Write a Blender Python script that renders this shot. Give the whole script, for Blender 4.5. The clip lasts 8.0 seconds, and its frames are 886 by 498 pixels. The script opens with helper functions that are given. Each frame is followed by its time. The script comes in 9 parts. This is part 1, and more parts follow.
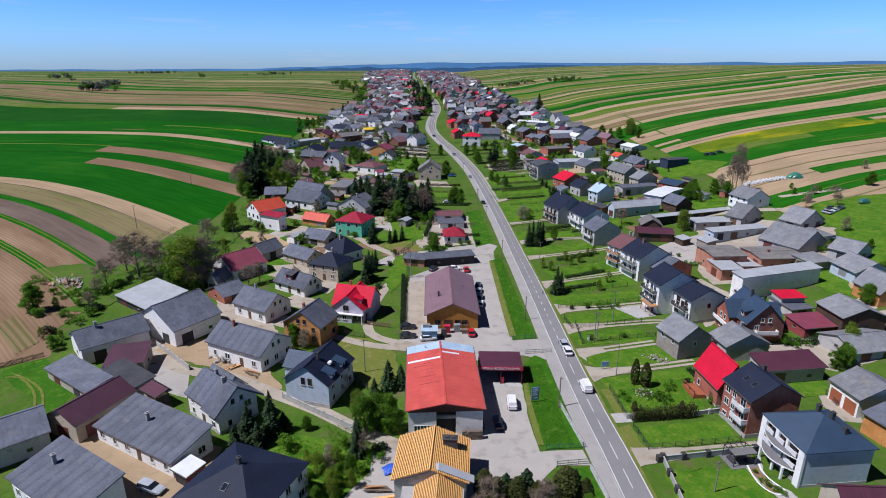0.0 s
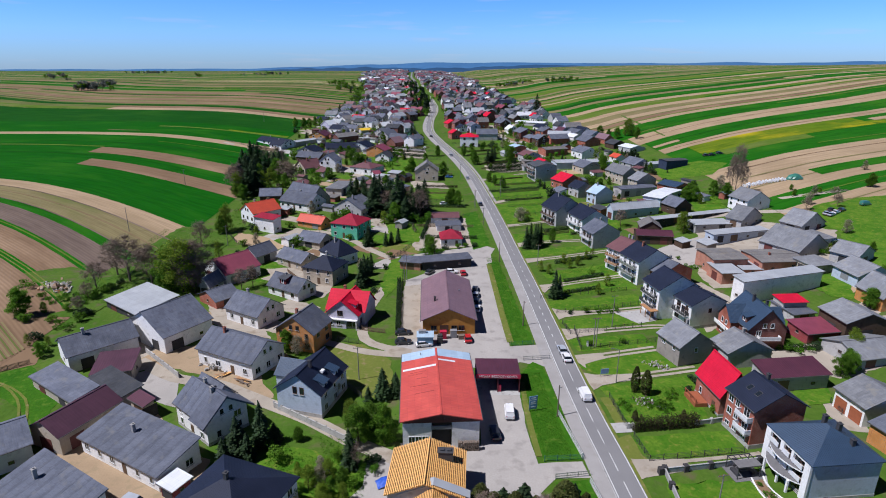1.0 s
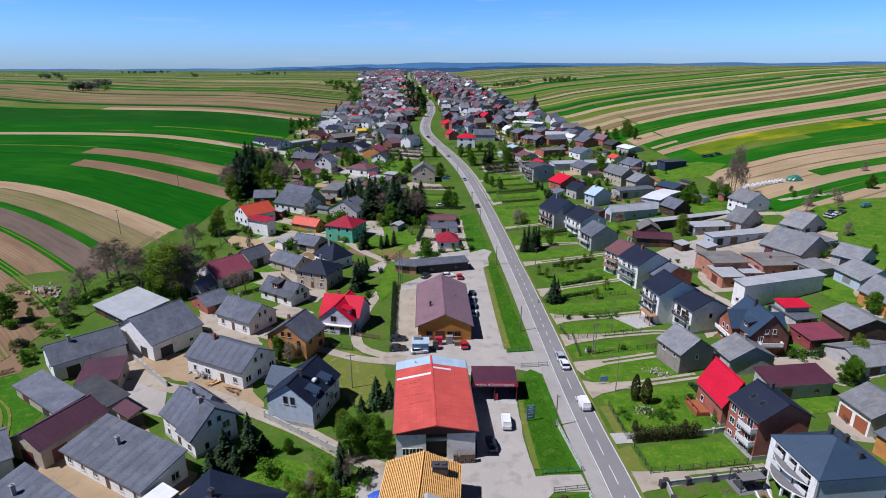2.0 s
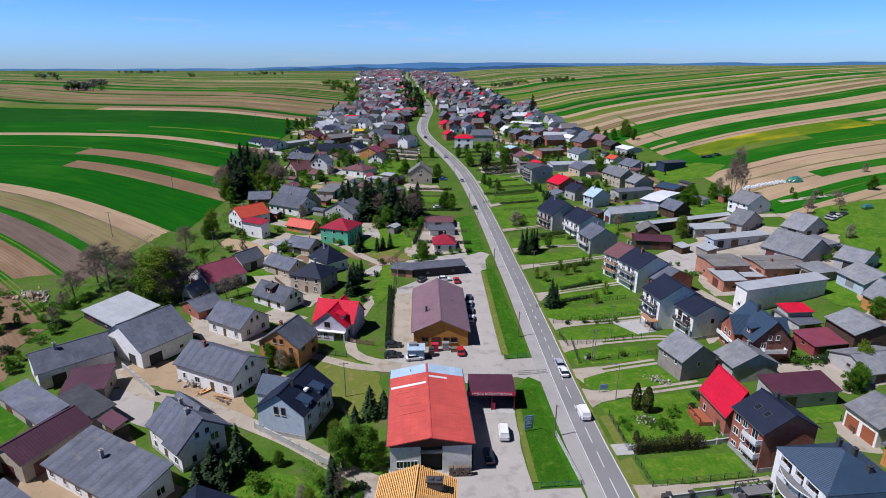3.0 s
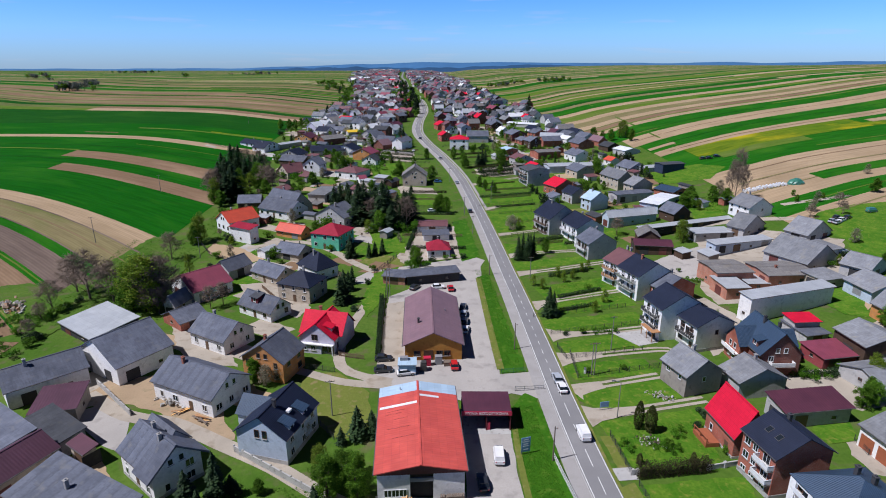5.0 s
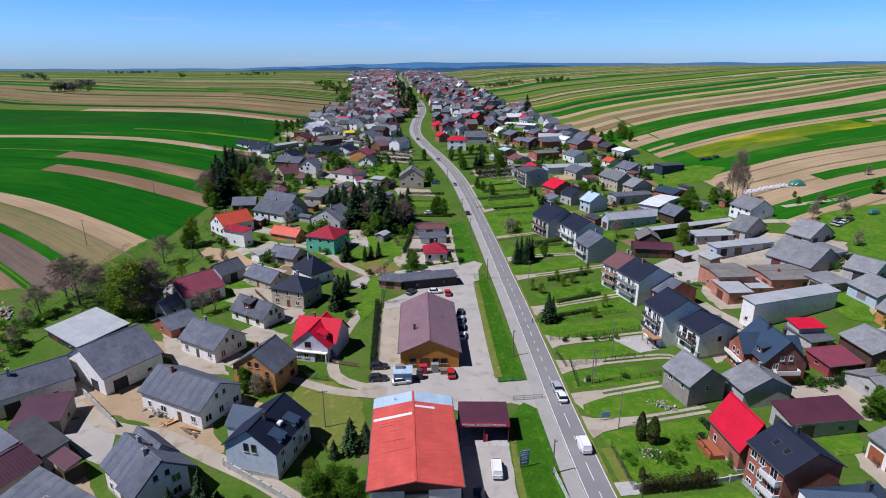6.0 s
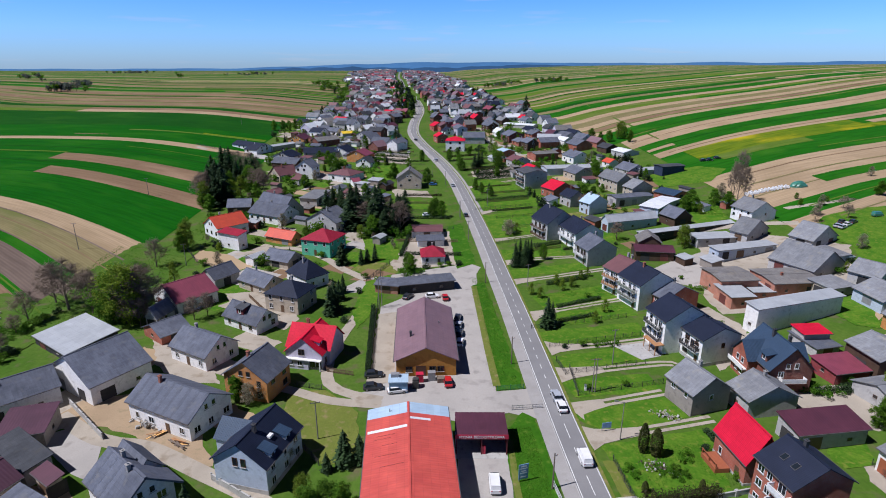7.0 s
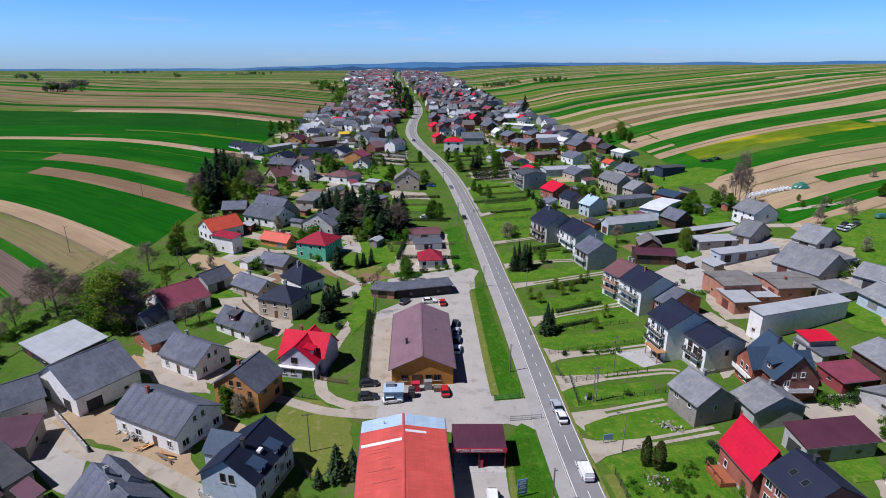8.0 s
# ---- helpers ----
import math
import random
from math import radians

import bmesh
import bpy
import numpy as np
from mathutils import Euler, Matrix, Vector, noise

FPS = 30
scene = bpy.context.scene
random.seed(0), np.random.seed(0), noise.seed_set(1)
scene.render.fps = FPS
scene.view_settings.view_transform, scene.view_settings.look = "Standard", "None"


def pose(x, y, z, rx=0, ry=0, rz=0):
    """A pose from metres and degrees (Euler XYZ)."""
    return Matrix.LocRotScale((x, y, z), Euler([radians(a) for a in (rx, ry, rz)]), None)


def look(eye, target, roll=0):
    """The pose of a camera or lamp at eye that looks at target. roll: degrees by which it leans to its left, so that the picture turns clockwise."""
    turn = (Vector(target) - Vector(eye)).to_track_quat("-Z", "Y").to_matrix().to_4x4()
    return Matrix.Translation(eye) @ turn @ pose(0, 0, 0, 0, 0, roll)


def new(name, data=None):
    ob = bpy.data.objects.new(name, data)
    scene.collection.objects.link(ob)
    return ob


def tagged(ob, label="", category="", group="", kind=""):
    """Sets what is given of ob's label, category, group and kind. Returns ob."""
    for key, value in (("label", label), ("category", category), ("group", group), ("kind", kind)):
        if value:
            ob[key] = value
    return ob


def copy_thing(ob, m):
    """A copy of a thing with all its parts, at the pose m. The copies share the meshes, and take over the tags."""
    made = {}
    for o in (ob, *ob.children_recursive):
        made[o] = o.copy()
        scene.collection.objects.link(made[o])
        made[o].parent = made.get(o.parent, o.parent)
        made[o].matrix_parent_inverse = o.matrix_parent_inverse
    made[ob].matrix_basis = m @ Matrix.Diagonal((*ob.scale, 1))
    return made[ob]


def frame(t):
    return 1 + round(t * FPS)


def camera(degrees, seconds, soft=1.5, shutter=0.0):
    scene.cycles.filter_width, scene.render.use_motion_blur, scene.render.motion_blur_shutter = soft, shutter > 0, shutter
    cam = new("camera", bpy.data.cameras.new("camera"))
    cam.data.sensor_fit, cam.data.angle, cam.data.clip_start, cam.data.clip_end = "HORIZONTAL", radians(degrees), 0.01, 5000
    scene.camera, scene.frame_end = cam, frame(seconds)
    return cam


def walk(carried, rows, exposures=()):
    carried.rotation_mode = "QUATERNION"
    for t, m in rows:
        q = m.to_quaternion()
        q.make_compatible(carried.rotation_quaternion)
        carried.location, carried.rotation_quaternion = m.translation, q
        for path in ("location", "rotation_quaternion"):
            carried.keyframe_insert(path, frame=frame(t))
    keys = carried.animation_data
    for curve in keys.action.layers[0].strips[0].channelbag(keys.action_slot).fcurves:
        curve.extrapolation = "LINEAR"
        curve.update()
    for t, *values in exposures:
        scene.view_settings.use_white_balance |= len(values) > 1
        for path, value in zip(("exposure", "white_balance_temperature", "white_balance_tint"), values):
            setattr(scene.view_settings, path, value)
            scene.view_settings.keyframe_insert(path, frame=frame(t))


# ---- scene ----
import itertools

cam = camera(77.04, 8.0, 1.0)
PATH = [  # seconds, x, y, z, pitch, roll, yaw
    (0, 0.00, 0.00, 65.00, -18.275, 0.051, 0.000),
    (0.5, 0.24, 1.52, 65.04, -18.274, 0.031, -0.117),
    (1, 0.46, 3.05, 65.08, -18.276, 0.009, -0.226),
    (1.5, 0.73, 4.57, 65.12, -18.274, -0.008, -0.349),
    (3, 1.53, 9.37, 65.20, -18.282, -0.048, -0.664),
    (3.5, 1.80, 10.93, 65.20, -18.295, -0.046, -0.748),
    (4, 2.09, 12.61, 65.27, -18.296, -0.042, -0.848),
    (4.5, 2.34, 14.19, 65.29, -18.309, -0.031, -0.933),
    (6, 3.09, 19.13, 65.40, -18.295, -0.020, -1.193),
    (6.5, 3.36, 20.80, 65.42, -18.296, -0.012, -1.257),
    (7, 3.65, 22.48, 65.49, -18.306, -0.003, -1.309),
    (7.5, 3.95, 24.18, 65.56, -18.318, 0.010, -1.361),
    (8, 4.25, 25.88, 65.63, -18.323, 0.020, -1.411),
]
walk(cam, [(t, pose(x, y, z, 0, 0, yaw) @ pose(0, 0, 0, 90 + pitch, 0, 0) @ pose(0, 0, 0, 0, 0, -roll)) for t, x, y, z, pitch, roll, yaw in PATH], [(0, 0.10, 5850, 17), (8, 0.10, 5850, 17)])

# ---- light ----
SUN_AT = Vector((-0.95, -0.30, 0)).normalized() * math.cos(radians(57)) + Vector((0, 0, math.sin(radians(57))))
world = bpy.data.worlds.new("sky")
scene.world = world
world.use_nodes = True
wn, wl = world.node_tree.nodes, world.node_tree.links
sky = wn.new("ShaderNodeTexSky")
sky.sky_type, sky.sun_disc = "NISHITA", False
sky.sun_elevation, sky.sun_rotation = radians(57), math.atan2(SUN_AT.x, SUN_AT.y)
sky.air_density, sky.dust_density, sky.ozone_density = 1.0, 0.2, 3.0
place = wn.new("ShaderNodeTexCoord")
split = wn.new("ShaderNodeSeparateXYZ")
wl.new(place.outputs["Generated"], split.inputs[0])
# Tints the sky; above the view dims it too, to deepen shadows.
tint_and_dim = wn.new("ShaderNodeValToRGB")
tint_and_dim.color_ramp.elements[0].position, tint_and_dim.color_ramp.elements[0].color = 0.0, (0.40, 0.615, 1.02, 1)
tint_and_dim.color_ramp.elements[1].position, tint_and_dim.color_ramp.elements[1].color = 1.0, (0.034, 0.060, 0.12, 1)
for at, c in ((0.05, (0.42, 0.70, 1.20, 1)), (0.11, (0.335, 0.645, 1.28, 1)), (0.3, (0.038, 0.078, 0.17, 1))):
    tint_and_dim.color_ramp.elements.new(at).color = c
wl.new(split.outputs["Z"], tint_and_dim.inputs[0])
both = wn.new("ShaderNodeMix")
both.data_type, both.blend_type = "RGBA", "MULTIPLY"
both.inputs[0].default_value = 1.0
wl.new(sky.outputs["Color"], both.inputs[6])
wl.new(tint_and_dim.outputs[0], both.inputs[7])
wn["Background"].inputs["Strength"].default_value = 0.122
veil = wn.new("ShaderNodeTexNoise")
flat = wn.new("ShaderNodeMapping")
flat.inputs["Scale"].default_value = (4.0, 4.0, 42.0)
wl.new(place.outputs["Generated"], flat.inputs["Vector"])
wl.new(flat.outputs[0], veil.inputs["Vector"])
veil.inputs["Scale"].default_value, veil.inputs["Detail"].default_value = 1.6, 7
thin = wn.new("ShaderNodeMapRange")
thin.inputs[1].default_value, thin.inputs[2].default_value, thin.inputs[4].default_value = 0.60, 0.85, 0.5
wl.new(veil.outputs["Fac"], thin.inputs[0])
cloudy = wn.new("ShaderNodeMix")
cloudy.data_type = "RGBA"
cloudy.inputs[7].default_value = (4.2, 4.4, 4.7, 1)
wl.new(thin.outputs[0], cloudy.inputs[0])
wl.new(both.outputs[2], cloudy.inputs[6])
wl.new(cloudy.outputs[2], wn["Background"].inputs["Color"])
sun = new("sun", bpy.data.lights.new("sun", "SUN"))
sun.data.energy, sun.data.angle, sun.data.color = 5.0, radians(0.53), (1.0, 0.965, 0.915)
sun.matrix_world = look(SUN_AT * 100, (0, 0, 0))
scene.view_settings.exposure = 0.0

# ---- materials ----
MATS = {}


def tree_of(name):
    m = bpy.data.materials.new(name)
    m.use_nodes = True
    t = m.node_tree
    return m, t.nodes, t.links, t.nodes["Principled BSDF"]


def rgb(c):
    return (*c, 1)


def mixed(n, l, fac, a, b):
    """A colour mixed by fac (socket) between a and b (sockets or colours)."""
    x = n.new("ShaderNodeMix")
    x.data_type = "RGBA"
    for value, slot in ((fac, 0), (a, 6), (b, 7)):
        if hasattr(value, "is_output"):
            l.new(value, x.inputs[slot])
        else:
            x.inputs[slot].default_value = value
    return x.outputs[2]


def noise_at(n, l, scale, detail=4, low=0.35, high=0.65, source=None, stretch=None):
    """Noise on world places (metres) or on a given source, spread between low and high."""
    src = source or n.new("ShaderNodeNewGeometry").outputs["Position"]
    if stretch:
        mp = n.new("ShaderNodeMapping")
        mp.inputs["Scale"].default_value = stretch
        l.new(src, mp.inputs["Vector"])
        src = mp.outputs[0]
    t = n.new("ShaderNodeTexNoise")
    t.inputs["Scale"].default_value, t.inputs["Detail"].default_value = scale, detail
    l.new(src, t.inputs["Vector"])
    r = n.new("ShaderNodeMapRange")
    r.inputs[1].default_value, r.inputs[2].default_value = low, high
    l.new(t.outputs["Fac"], r.inputs[0])
    return r.outputs[0]


def bumped(n, l, bsdf, height, strength, distance):
    b = n.new("ShaderNodeBump")
    b.inputs["Strength"].default_value, b.inputs["Distance"].default_value = strength, distance
    l.new(height, b.inputs["Height"])
    l.new(b.outputs[0], bsdf.inputs["Normal"])


def surface(name, a, b, rough=0.85, coarse=0.15, fine=2.0, dirt=None, metal=0.0, bump=0.3, distance=0.03, stretch=None, per_object=0.0):
    """A two-scale surface: colours a and b in patches, fine grain, and some dirt."""
    m, n, l, p = tree_of(name)
    big = noise_at(n, l, coarse, 3, 0.3, 0.7, stretch=stretch)
    small = noise_at(n, l, fine, 5, 0.3, 0.7, stretch=stretch)
    col = mixed(n, l, big, rgb(a), rgb(b))
    dark = tuple(v * 0.72 for v in a)
    half = n.new("ShaderNodeMath")
    half.operation, half.inputs[1].default_value = "MULTIPLY", 0.55
    l.new(small, half.inputs[0])
    col = mixed(n, l, half.outputs[0], col, rgb(dark))
    if dirt:
        col = mixed(n, l, noise_at(n, l, coarse * 2.7, 6, 0.55, 0.72), col, rgb(dirt))
    if per_object:
        o = n.new("ShaderNodeObjectInfo")
        h = n.new("ShaderNodeHueSaturation")
        r = n.new("ShaderNodeMapRange")
        r.inputs[3].default_value, r.inputs[4].default_value = 1 - per_object, 1 + per_object
        l.new(o.outputs["Random"], r.inputs[0])
        l.new(r.outputs[0], h.inputs["Value"])
        l.new(col, h.inputs["Color"])
        col = h.outputs[0]
    l.new(col, p.inputs["Base Color"])
    p.inputs["Roughness"].default_value, p.inputs["Metallic"].default_value = rough, metal
    p.inputs["Specular IOR Level"].default_value = 0.12
    if bump:
        bumped(n, l, p, small, bump, distance)
    MATS[name] = m
    return m


def roofing(name, a, b, kind, rough=0.7, old=0.5, spec=0.5):
    """Roof cladding on UV in metres (u along the ridge, v down the slope). kind: slates, tiles or sheets."""
    m, n, l, p = tree_of(name)
    uv = n.new("ShaderNodeUVMap").outputs[0]
    o = n.new("ShaderNodeObjectInfo")
    add = n.new("ShaderNodeVectorMath")
    l.new(uv, add.inputs[0])
    l.new(o.outputs["Random"], add.inputs[1])
    sep = n.new("ShaderNodeSeparateXYZ")
    l.new(add.outputs[0], sep.inputs[0])
    cov = noise_at(n, l, 0.35, 4, 0.32, 0.68)
    streak = noise_at(n, l, 0.9, 5, 0.35, 0.7, source=uv, stretch=(2.2, 0.35, 1))
    col = mixed(n, l, cov, rgb(a), rgb(b))
    dim = n.new("ShaderNodeMath")
    dim.operation, dim.inputs[1].default_value = "MULTIPLY", old
    l.new(streak, dim.inputs[0])
    col = mixed(n, l, dim.outputs[0], col, rgb(tuple(v * 0.62 for v in a)))
    if kind == "slates":
        br = n.new("ShaderNodeTexBrick")
        br.offset = 0.5
        br.inputs["Color1"].default_value, br.inputs["Color2"].default_value = (0.93, 0.93, 0.93, 1), (1.07, 1.07, 1.07, 1)
        br.inputs["Mortar"].default_value = (0.82, 0.82, 0.82, 1)
        br.inputs["Scale"].default_value = 1.0
        br.inputs["Brick Width"].default_value, br.inputs["Row Height"].default_value = 1.1, 0.58
        br.inputs["Mortar Size"].default_value, br.inputs["Mortar Smooth"].default_value = 0.022, 0.3
        l.new(add.outputs[0], br.inputs["Vector"])
        x = n.new("ShaderNodeMix")
        x.data_type, x.blend_type = "RGBA", "MULTIPLY"
        x.inputs[0].default_value = 1.0
        l.new(col, x.inputs[6])
        l.new(br.outputs["Color"], x.inputs[7])
        col = x.outputs[2]
        big = n.new("ShaderNodeTexBrick")
        big.offset = 0.37
        big.inputs["Color1"].default_value, big.inputs["Color2"].default_value = (0.8, 0.8, 0.82, 1), (1.12, 1.12, 1.1, 1)
        big.inputs["Scale"].default_value, big.inputs["Mortar Size"].default_value = 1.0, 0.0
        big.inputs["Brick Width"].default_value, big.inputs["Row Height"].default_value = 5.3, 2.48
        l.new(add.outputs[0], big.inputs["Vector"])
        y = n.new("ShaderNodeMix")
        y.data_type, y.blend_type = "RGBA", "MULTIPLY"
        y.inputs[0].default_value = 0.2 if name == "slate_sheet" else 0.5
        l.new(col, y.inputs[6])
        l.new(big.outputs["Color"], y.inputs[7])
        col = y.outputs[2]
        rib = n.new("ShaderNodeTexWave")
        rib.wave_type, rib.bands_direction, rib.wave_profile = "BANDS", "X", "SIN"
        rib.inputs["Scale"].default_value, rib.inputs["Distortion"].default_value = 0.9, 0.6
        l.new(add.outputs[0], rib.inputs["Vector"])
        col = mixed(n, l, noise_at(n, l, 1.1, 6, 0.5, 0.95, source=add.outputs[0], stretch=(1.6, 0.6, 1)), col, rgb(tuple(v * 0.62 for v in b)))
        col = mixed(n, l, noise_at(n, l, 0.55, 6, 0.58, 0.74), col, rgb((a[0] * 0.95, a[1] * 0.88, a[2] * 0.74)))
        tone = n.new("ShaderNodeMapRange")
        tone.inputs[3].default_value, tone.inputs[4].default_value = (0.95, 1.05) if name == "slate_sheet" else (0.78, 1.18)
        l.new(o.outputs["Random"], tone.inputs[0])
        hue = n.new("ShaderNodeHueSaturation")
        l.new(tone.outputs[0], hue.inputs["Value"])
        l.new(col, hue.inputs["Color"])
        col = hue.outputs[0]
        both_h = n.new("ShaderNodeMath")
        both_h.operation = "SUBTRACT"
        l.new(rib.outputs["Fac"], both_h.inputs[0])
        l.new(br.outputs["Fac"], both_h.inputs[1])
        height = both_h.outputs[0]
        depth, force = 0.035, 0.28
    else:
        w = n.new("ShaderNodeTexWave")
        w.wave_type, w.bands_direction, w.wave_profile = "BANDS", "X", "SIN"
        w.inputs["Scale"].default_value = {"tiles": 1.05, "sheets": 0.62}[kind]
        l.new(add.outputs[0], w.inputs["Vector"])
        rows = n.new("ShaderNodeTexWave")
        rows.wave_type, rows.bands_direction, rows.wave_profile = "BANDS", "Y", "SAW"
        rows.inputs["Scale"].default_value = {"tiles": 0.9, "sheets": 0.05}[kind]
        l.new(add.outputs[0], rows.inputs["Vector"])
        s = n.new("ShaderNodeMath")
        l.new(w.outputs["Fac"], s.inputs[0])
        l.new(rows.outputs["Fac"], s.inputs[1])
        height = s.outputs[0]
        depth, force = 0.05, 0.55 if name == "tile_blue" else 0.35 if kind == "tiles" else 0.18
        seam = n.new("ShaderNodeTexBrick")
        seam.offset = 0.35
        seam.inputs["Color1"].default_value, seam.inputs["Color2"].default_value, seam.inputs["Mortar"].default_value = (0.92, 0.92, 0.92, 1), (1.06, 1.06, 1.06, 1), (0.70, 0.70, 0.70, 1)
        seam.inputs["Scale"].default_value, seam.inputs["Mortar Size"].default_value = 1.0, 0.02
        seam.inputs["Brick Width"].default_value, seam.inputs["Row Height"].default_value = (1.2, 0.8) if kind == "tiles" else (3.4, 1.3)
        l.new(add.outputs[0], seam.inputs["Vector"])
        lined = n.new("ShaderNodeMix")
        lined.data_type, lined.blend_type = "RGBA", "MULTIPLY"
        lined.inputs[0].default_value = 0.75
        l.new(col, lined.inputs[6])
        l.new(seam.outputs["Color"], lined.inputs[7])
        col = lined.outputs[2]
        dk = n.new("ShaderNodeMath")
        dk.operation, dk.inputs[1].default_value = "MULTIPLY", 0.3 if name in ("tile_blue", "tile_navy") else 0.13 if kind == "tiles" else 0.08
        l.new(w.outputs["Fac"], dk.inputs[0])
        col = mixed(n, l, dk.outputs[0], col, rgb(tuple(v * 0.55 for v in a)))
    l.new(col, p.inputs["Base Color"])
    p.inputs["Roughness"].default_value = rough
    p.inputs["Specular IOR Level"].default_value = spec
    bumped(n, l, p, height, force, depth)
    MATS[name] = m
    return m


roofing("slate", (0.148, 0.161, 0.200), (0.096, 0.106, 0.136), "slates", 0.85, 0.5, 0.25)
roofing("slate_sheet", (0.145, 0.158, 0.197), (0.096, 0.106, 0.136), "slates", 0.85, 0.5, 0.25)
roofing("slate_pale", (0.23, 0.238, 0.252), (0.17, 0.175, 0.188), "slates", 0.85, 0.5, 0.25)
roofing("slate_dark", (0.075, 0.079, 0.088), (0.052, 0.056, 0.065), "slates", 0.75, 0.5, 0.2)
roofing("slate_brown", (0.20, 0.19, 0.18), (0.145, 0.135, 0.13), "slates", 0.85)
roofing("maroon", (0.10, 0.030, 0.048), (0.072, 0.022, 0.038), "sheets", 0.5)
roofing("plum_sheet", (0.092, 0.036, 0.057), (0.068, 0.027, 0.043), "sheets", 0.5)
roofing("maroon_dull", (0.17, 0.07, 0.075), (0.13, 0.055, 0.06), "sheets", 0.6)
roofing("maroon_pink", (0.25, 0.055, 0.085), (0.20, 0.045, 0.07), "sheets", 0.5)
roofing("brown_sheet", (0.235, 0.14, 0.155), (0.195, 0.115, 0.13), "sheets", 0.5)
roofing("hall_red", (0.60, 0.095, 0.07), (0.49, 0.07, 0.055), "sheets", 0.55)
roofing("crimson", (0.60, 0.012, 0.040), (0.52, 0.010, 0.034), "tiles", 0.6, 0.2, 0.15)
roofing("crimson_dark", (0.33, 0.022, 0.045), (0.27, 0.018, 0.036), "tiles", 0.6, 0.3, 0.15)
roofing("orange_red", (0.60, 0.075, 0.03), (0.50, 0.06, 0.03), "tiles", 0.6, 0.3)
roofing("tile_navy", (0.017, 0.023, 0.046), (0.012, 0.017, 0.035), "tiles", 0.6, 0.3, 0.18)
roofing("tile_blue", (0.036, 0.066, 0.115), (0.029, 0.056, 0.098), "tiles", 0.5, 0.3, 0.4)
roofing("sheet_pale", (0.40, 0.42, 0.44), (0.33, 0.35, 0.37), "sheets", 0.55, 0.35)
roofing("sheet_white", (0.72, 0.74, 0.76), (0.62, 0.64, 0.66), "sheets", 0.5, 0.2)
roofing("sheet_blue", (0.42, 0.55, 0.66), (0.36, 0.48, 0.6), "sheets", 0.5, 0.3)
roofing("sheet_yellow", (0.75, 0.50, 0.03), (0.65, 0.44, 0.03), "sheets", 0.5, 0.2)

for nm, a, b in (("plaster_white", (0.84, 0.83, 0.81), (0.75, 0.74, 0.72)), ("plaster_grey", (0.47, 0.46, 0.45), (0.38, 0.37, 0.365)),
                 ("plaster_beige", (0.50, 0.43, 0.34), (0.42, 0.36, 0.28)), ("plaster_blue", (0.50, 0.57, 0.66), (0.44, 0.51, 0.60)),
                 ("plaster_ochre", (0.50, 0.24, 0.055), (0.44, 0.20, 0.045)), ("plaster_red", (0.16, 0.04, 0.045), (0.12, 0.03, 0.035)),
                 ("plaster_lilac", (0.60, 0.57, 0.68), (0.54, 0.51, 0.62)), ("plaster_green", (0.14, 0.50, 0.33), (0.11, 0.42, 0.28)),
                 ("shed_dark", (0.045, 0.045, 0.05), (0.07, 0.065, 0.06)), ("wood_brown", (0.10, 0.065, 0.045), (0.07, 0.045, 0.032)),
                 ("wood_grey", (0.32, 0.285, 0.25), (0.24, 0.21, 0.185)), ("cladding_navy", (0.045, 0.06, 0.10), (0.035, 0.048, 0.085)),
                 ("block", (0.42, 0.41, 0.40), (0.34, 0.33, 0.32))):
    surface(nm, a, b, 0.9, 0.35, 3.0, dirt=tuple(v * 0.75 for v in b), bump=0.15)


def bricked(name, a, b, joint):
    m, n, l, p = tree_of(name)
    br = n.new("ShaderNodeTexBrick")
    l.new(n.new("ShaderNodeUVMap").outputs[0], br.inputs["Vector"])
    br.inputs["Color1"].default_value, br.inputs["Color2"].default_value, br.inputs["Mortar"].default_value = rgb(a), rgb(b), rgb(joint)
    br.inputs["Scale"].default_value, br.inputs["Brick Width"].default_value, br.inputs["Row Height"].default_value = 1.0, 0.26, 0.08
    br.inputs["Mortar Size"].default_value = 0.008
    col = mixed(n, l, noise_at(n, l, 0.4, 4, 0.4, 0.75), br.outputs["Color"], rgb(tuple(v * 0.6 for v in a)))
    l.new(col, p.inputs["Base Color"])
    p.inputs["Roughness"].default_value = 0.9
    bumped(n, l, p, br.outputs["Fac"], 0.5, -0.01)
    MATS[name] = m


bricked("brick_red", (0.42, 0.12, 0.068), (0.33, 0.09, 0.055), (0.30, 0.22, 0.18))
bricked("brick_orange", (0.64, 0.27, 0.065), (0.54, 0.215, 0.05), (0.36, 0.26, 0.18))
bricked("brick_pink", (0.52, 0.22, 0.14), (0.44, 0.17, 0.11), (0.36, 0.28, 0.24))
bricked("brick_dark", (0.22, 0.065, 0.045), (0.16, 0.05, 0.035), (0.20, 0.15, 0.12))
bricked("brick_crimson", (0.30, 0.045, 0.05), (0.24, 0.035, 0.04), (0.22, 0.1, 0.1))

surface("asphalt", (0.24, 0.236, 0.236), (0.195, 0.192, 0.194), 0.85, 0.12, 6.0, dirt=(0.195, 0.192, 0.193), bump=0.2, distance=0.01)
surface("tarmac_old", (0.42, 0.39, 0.355), (0.33, 0.31, 0.285), 0.9, 0.12, 4.0, dirt=(0.26, 0.24, 0.22), bump=0.2, distance=0.01)
surface("paving", (0.36, 0.345, 0.33), (0.30, 0.285, 0.27), 0.9, 0.25, 5.0, dirt=(0.285, 0.27, 0.25))
surface("gravel", (0.41, 0.36, 0.29), (0.32, 0.28, 0.225), 0.95, 0.15, 5.0, dirt=(0.25, 0.205, 0.15))
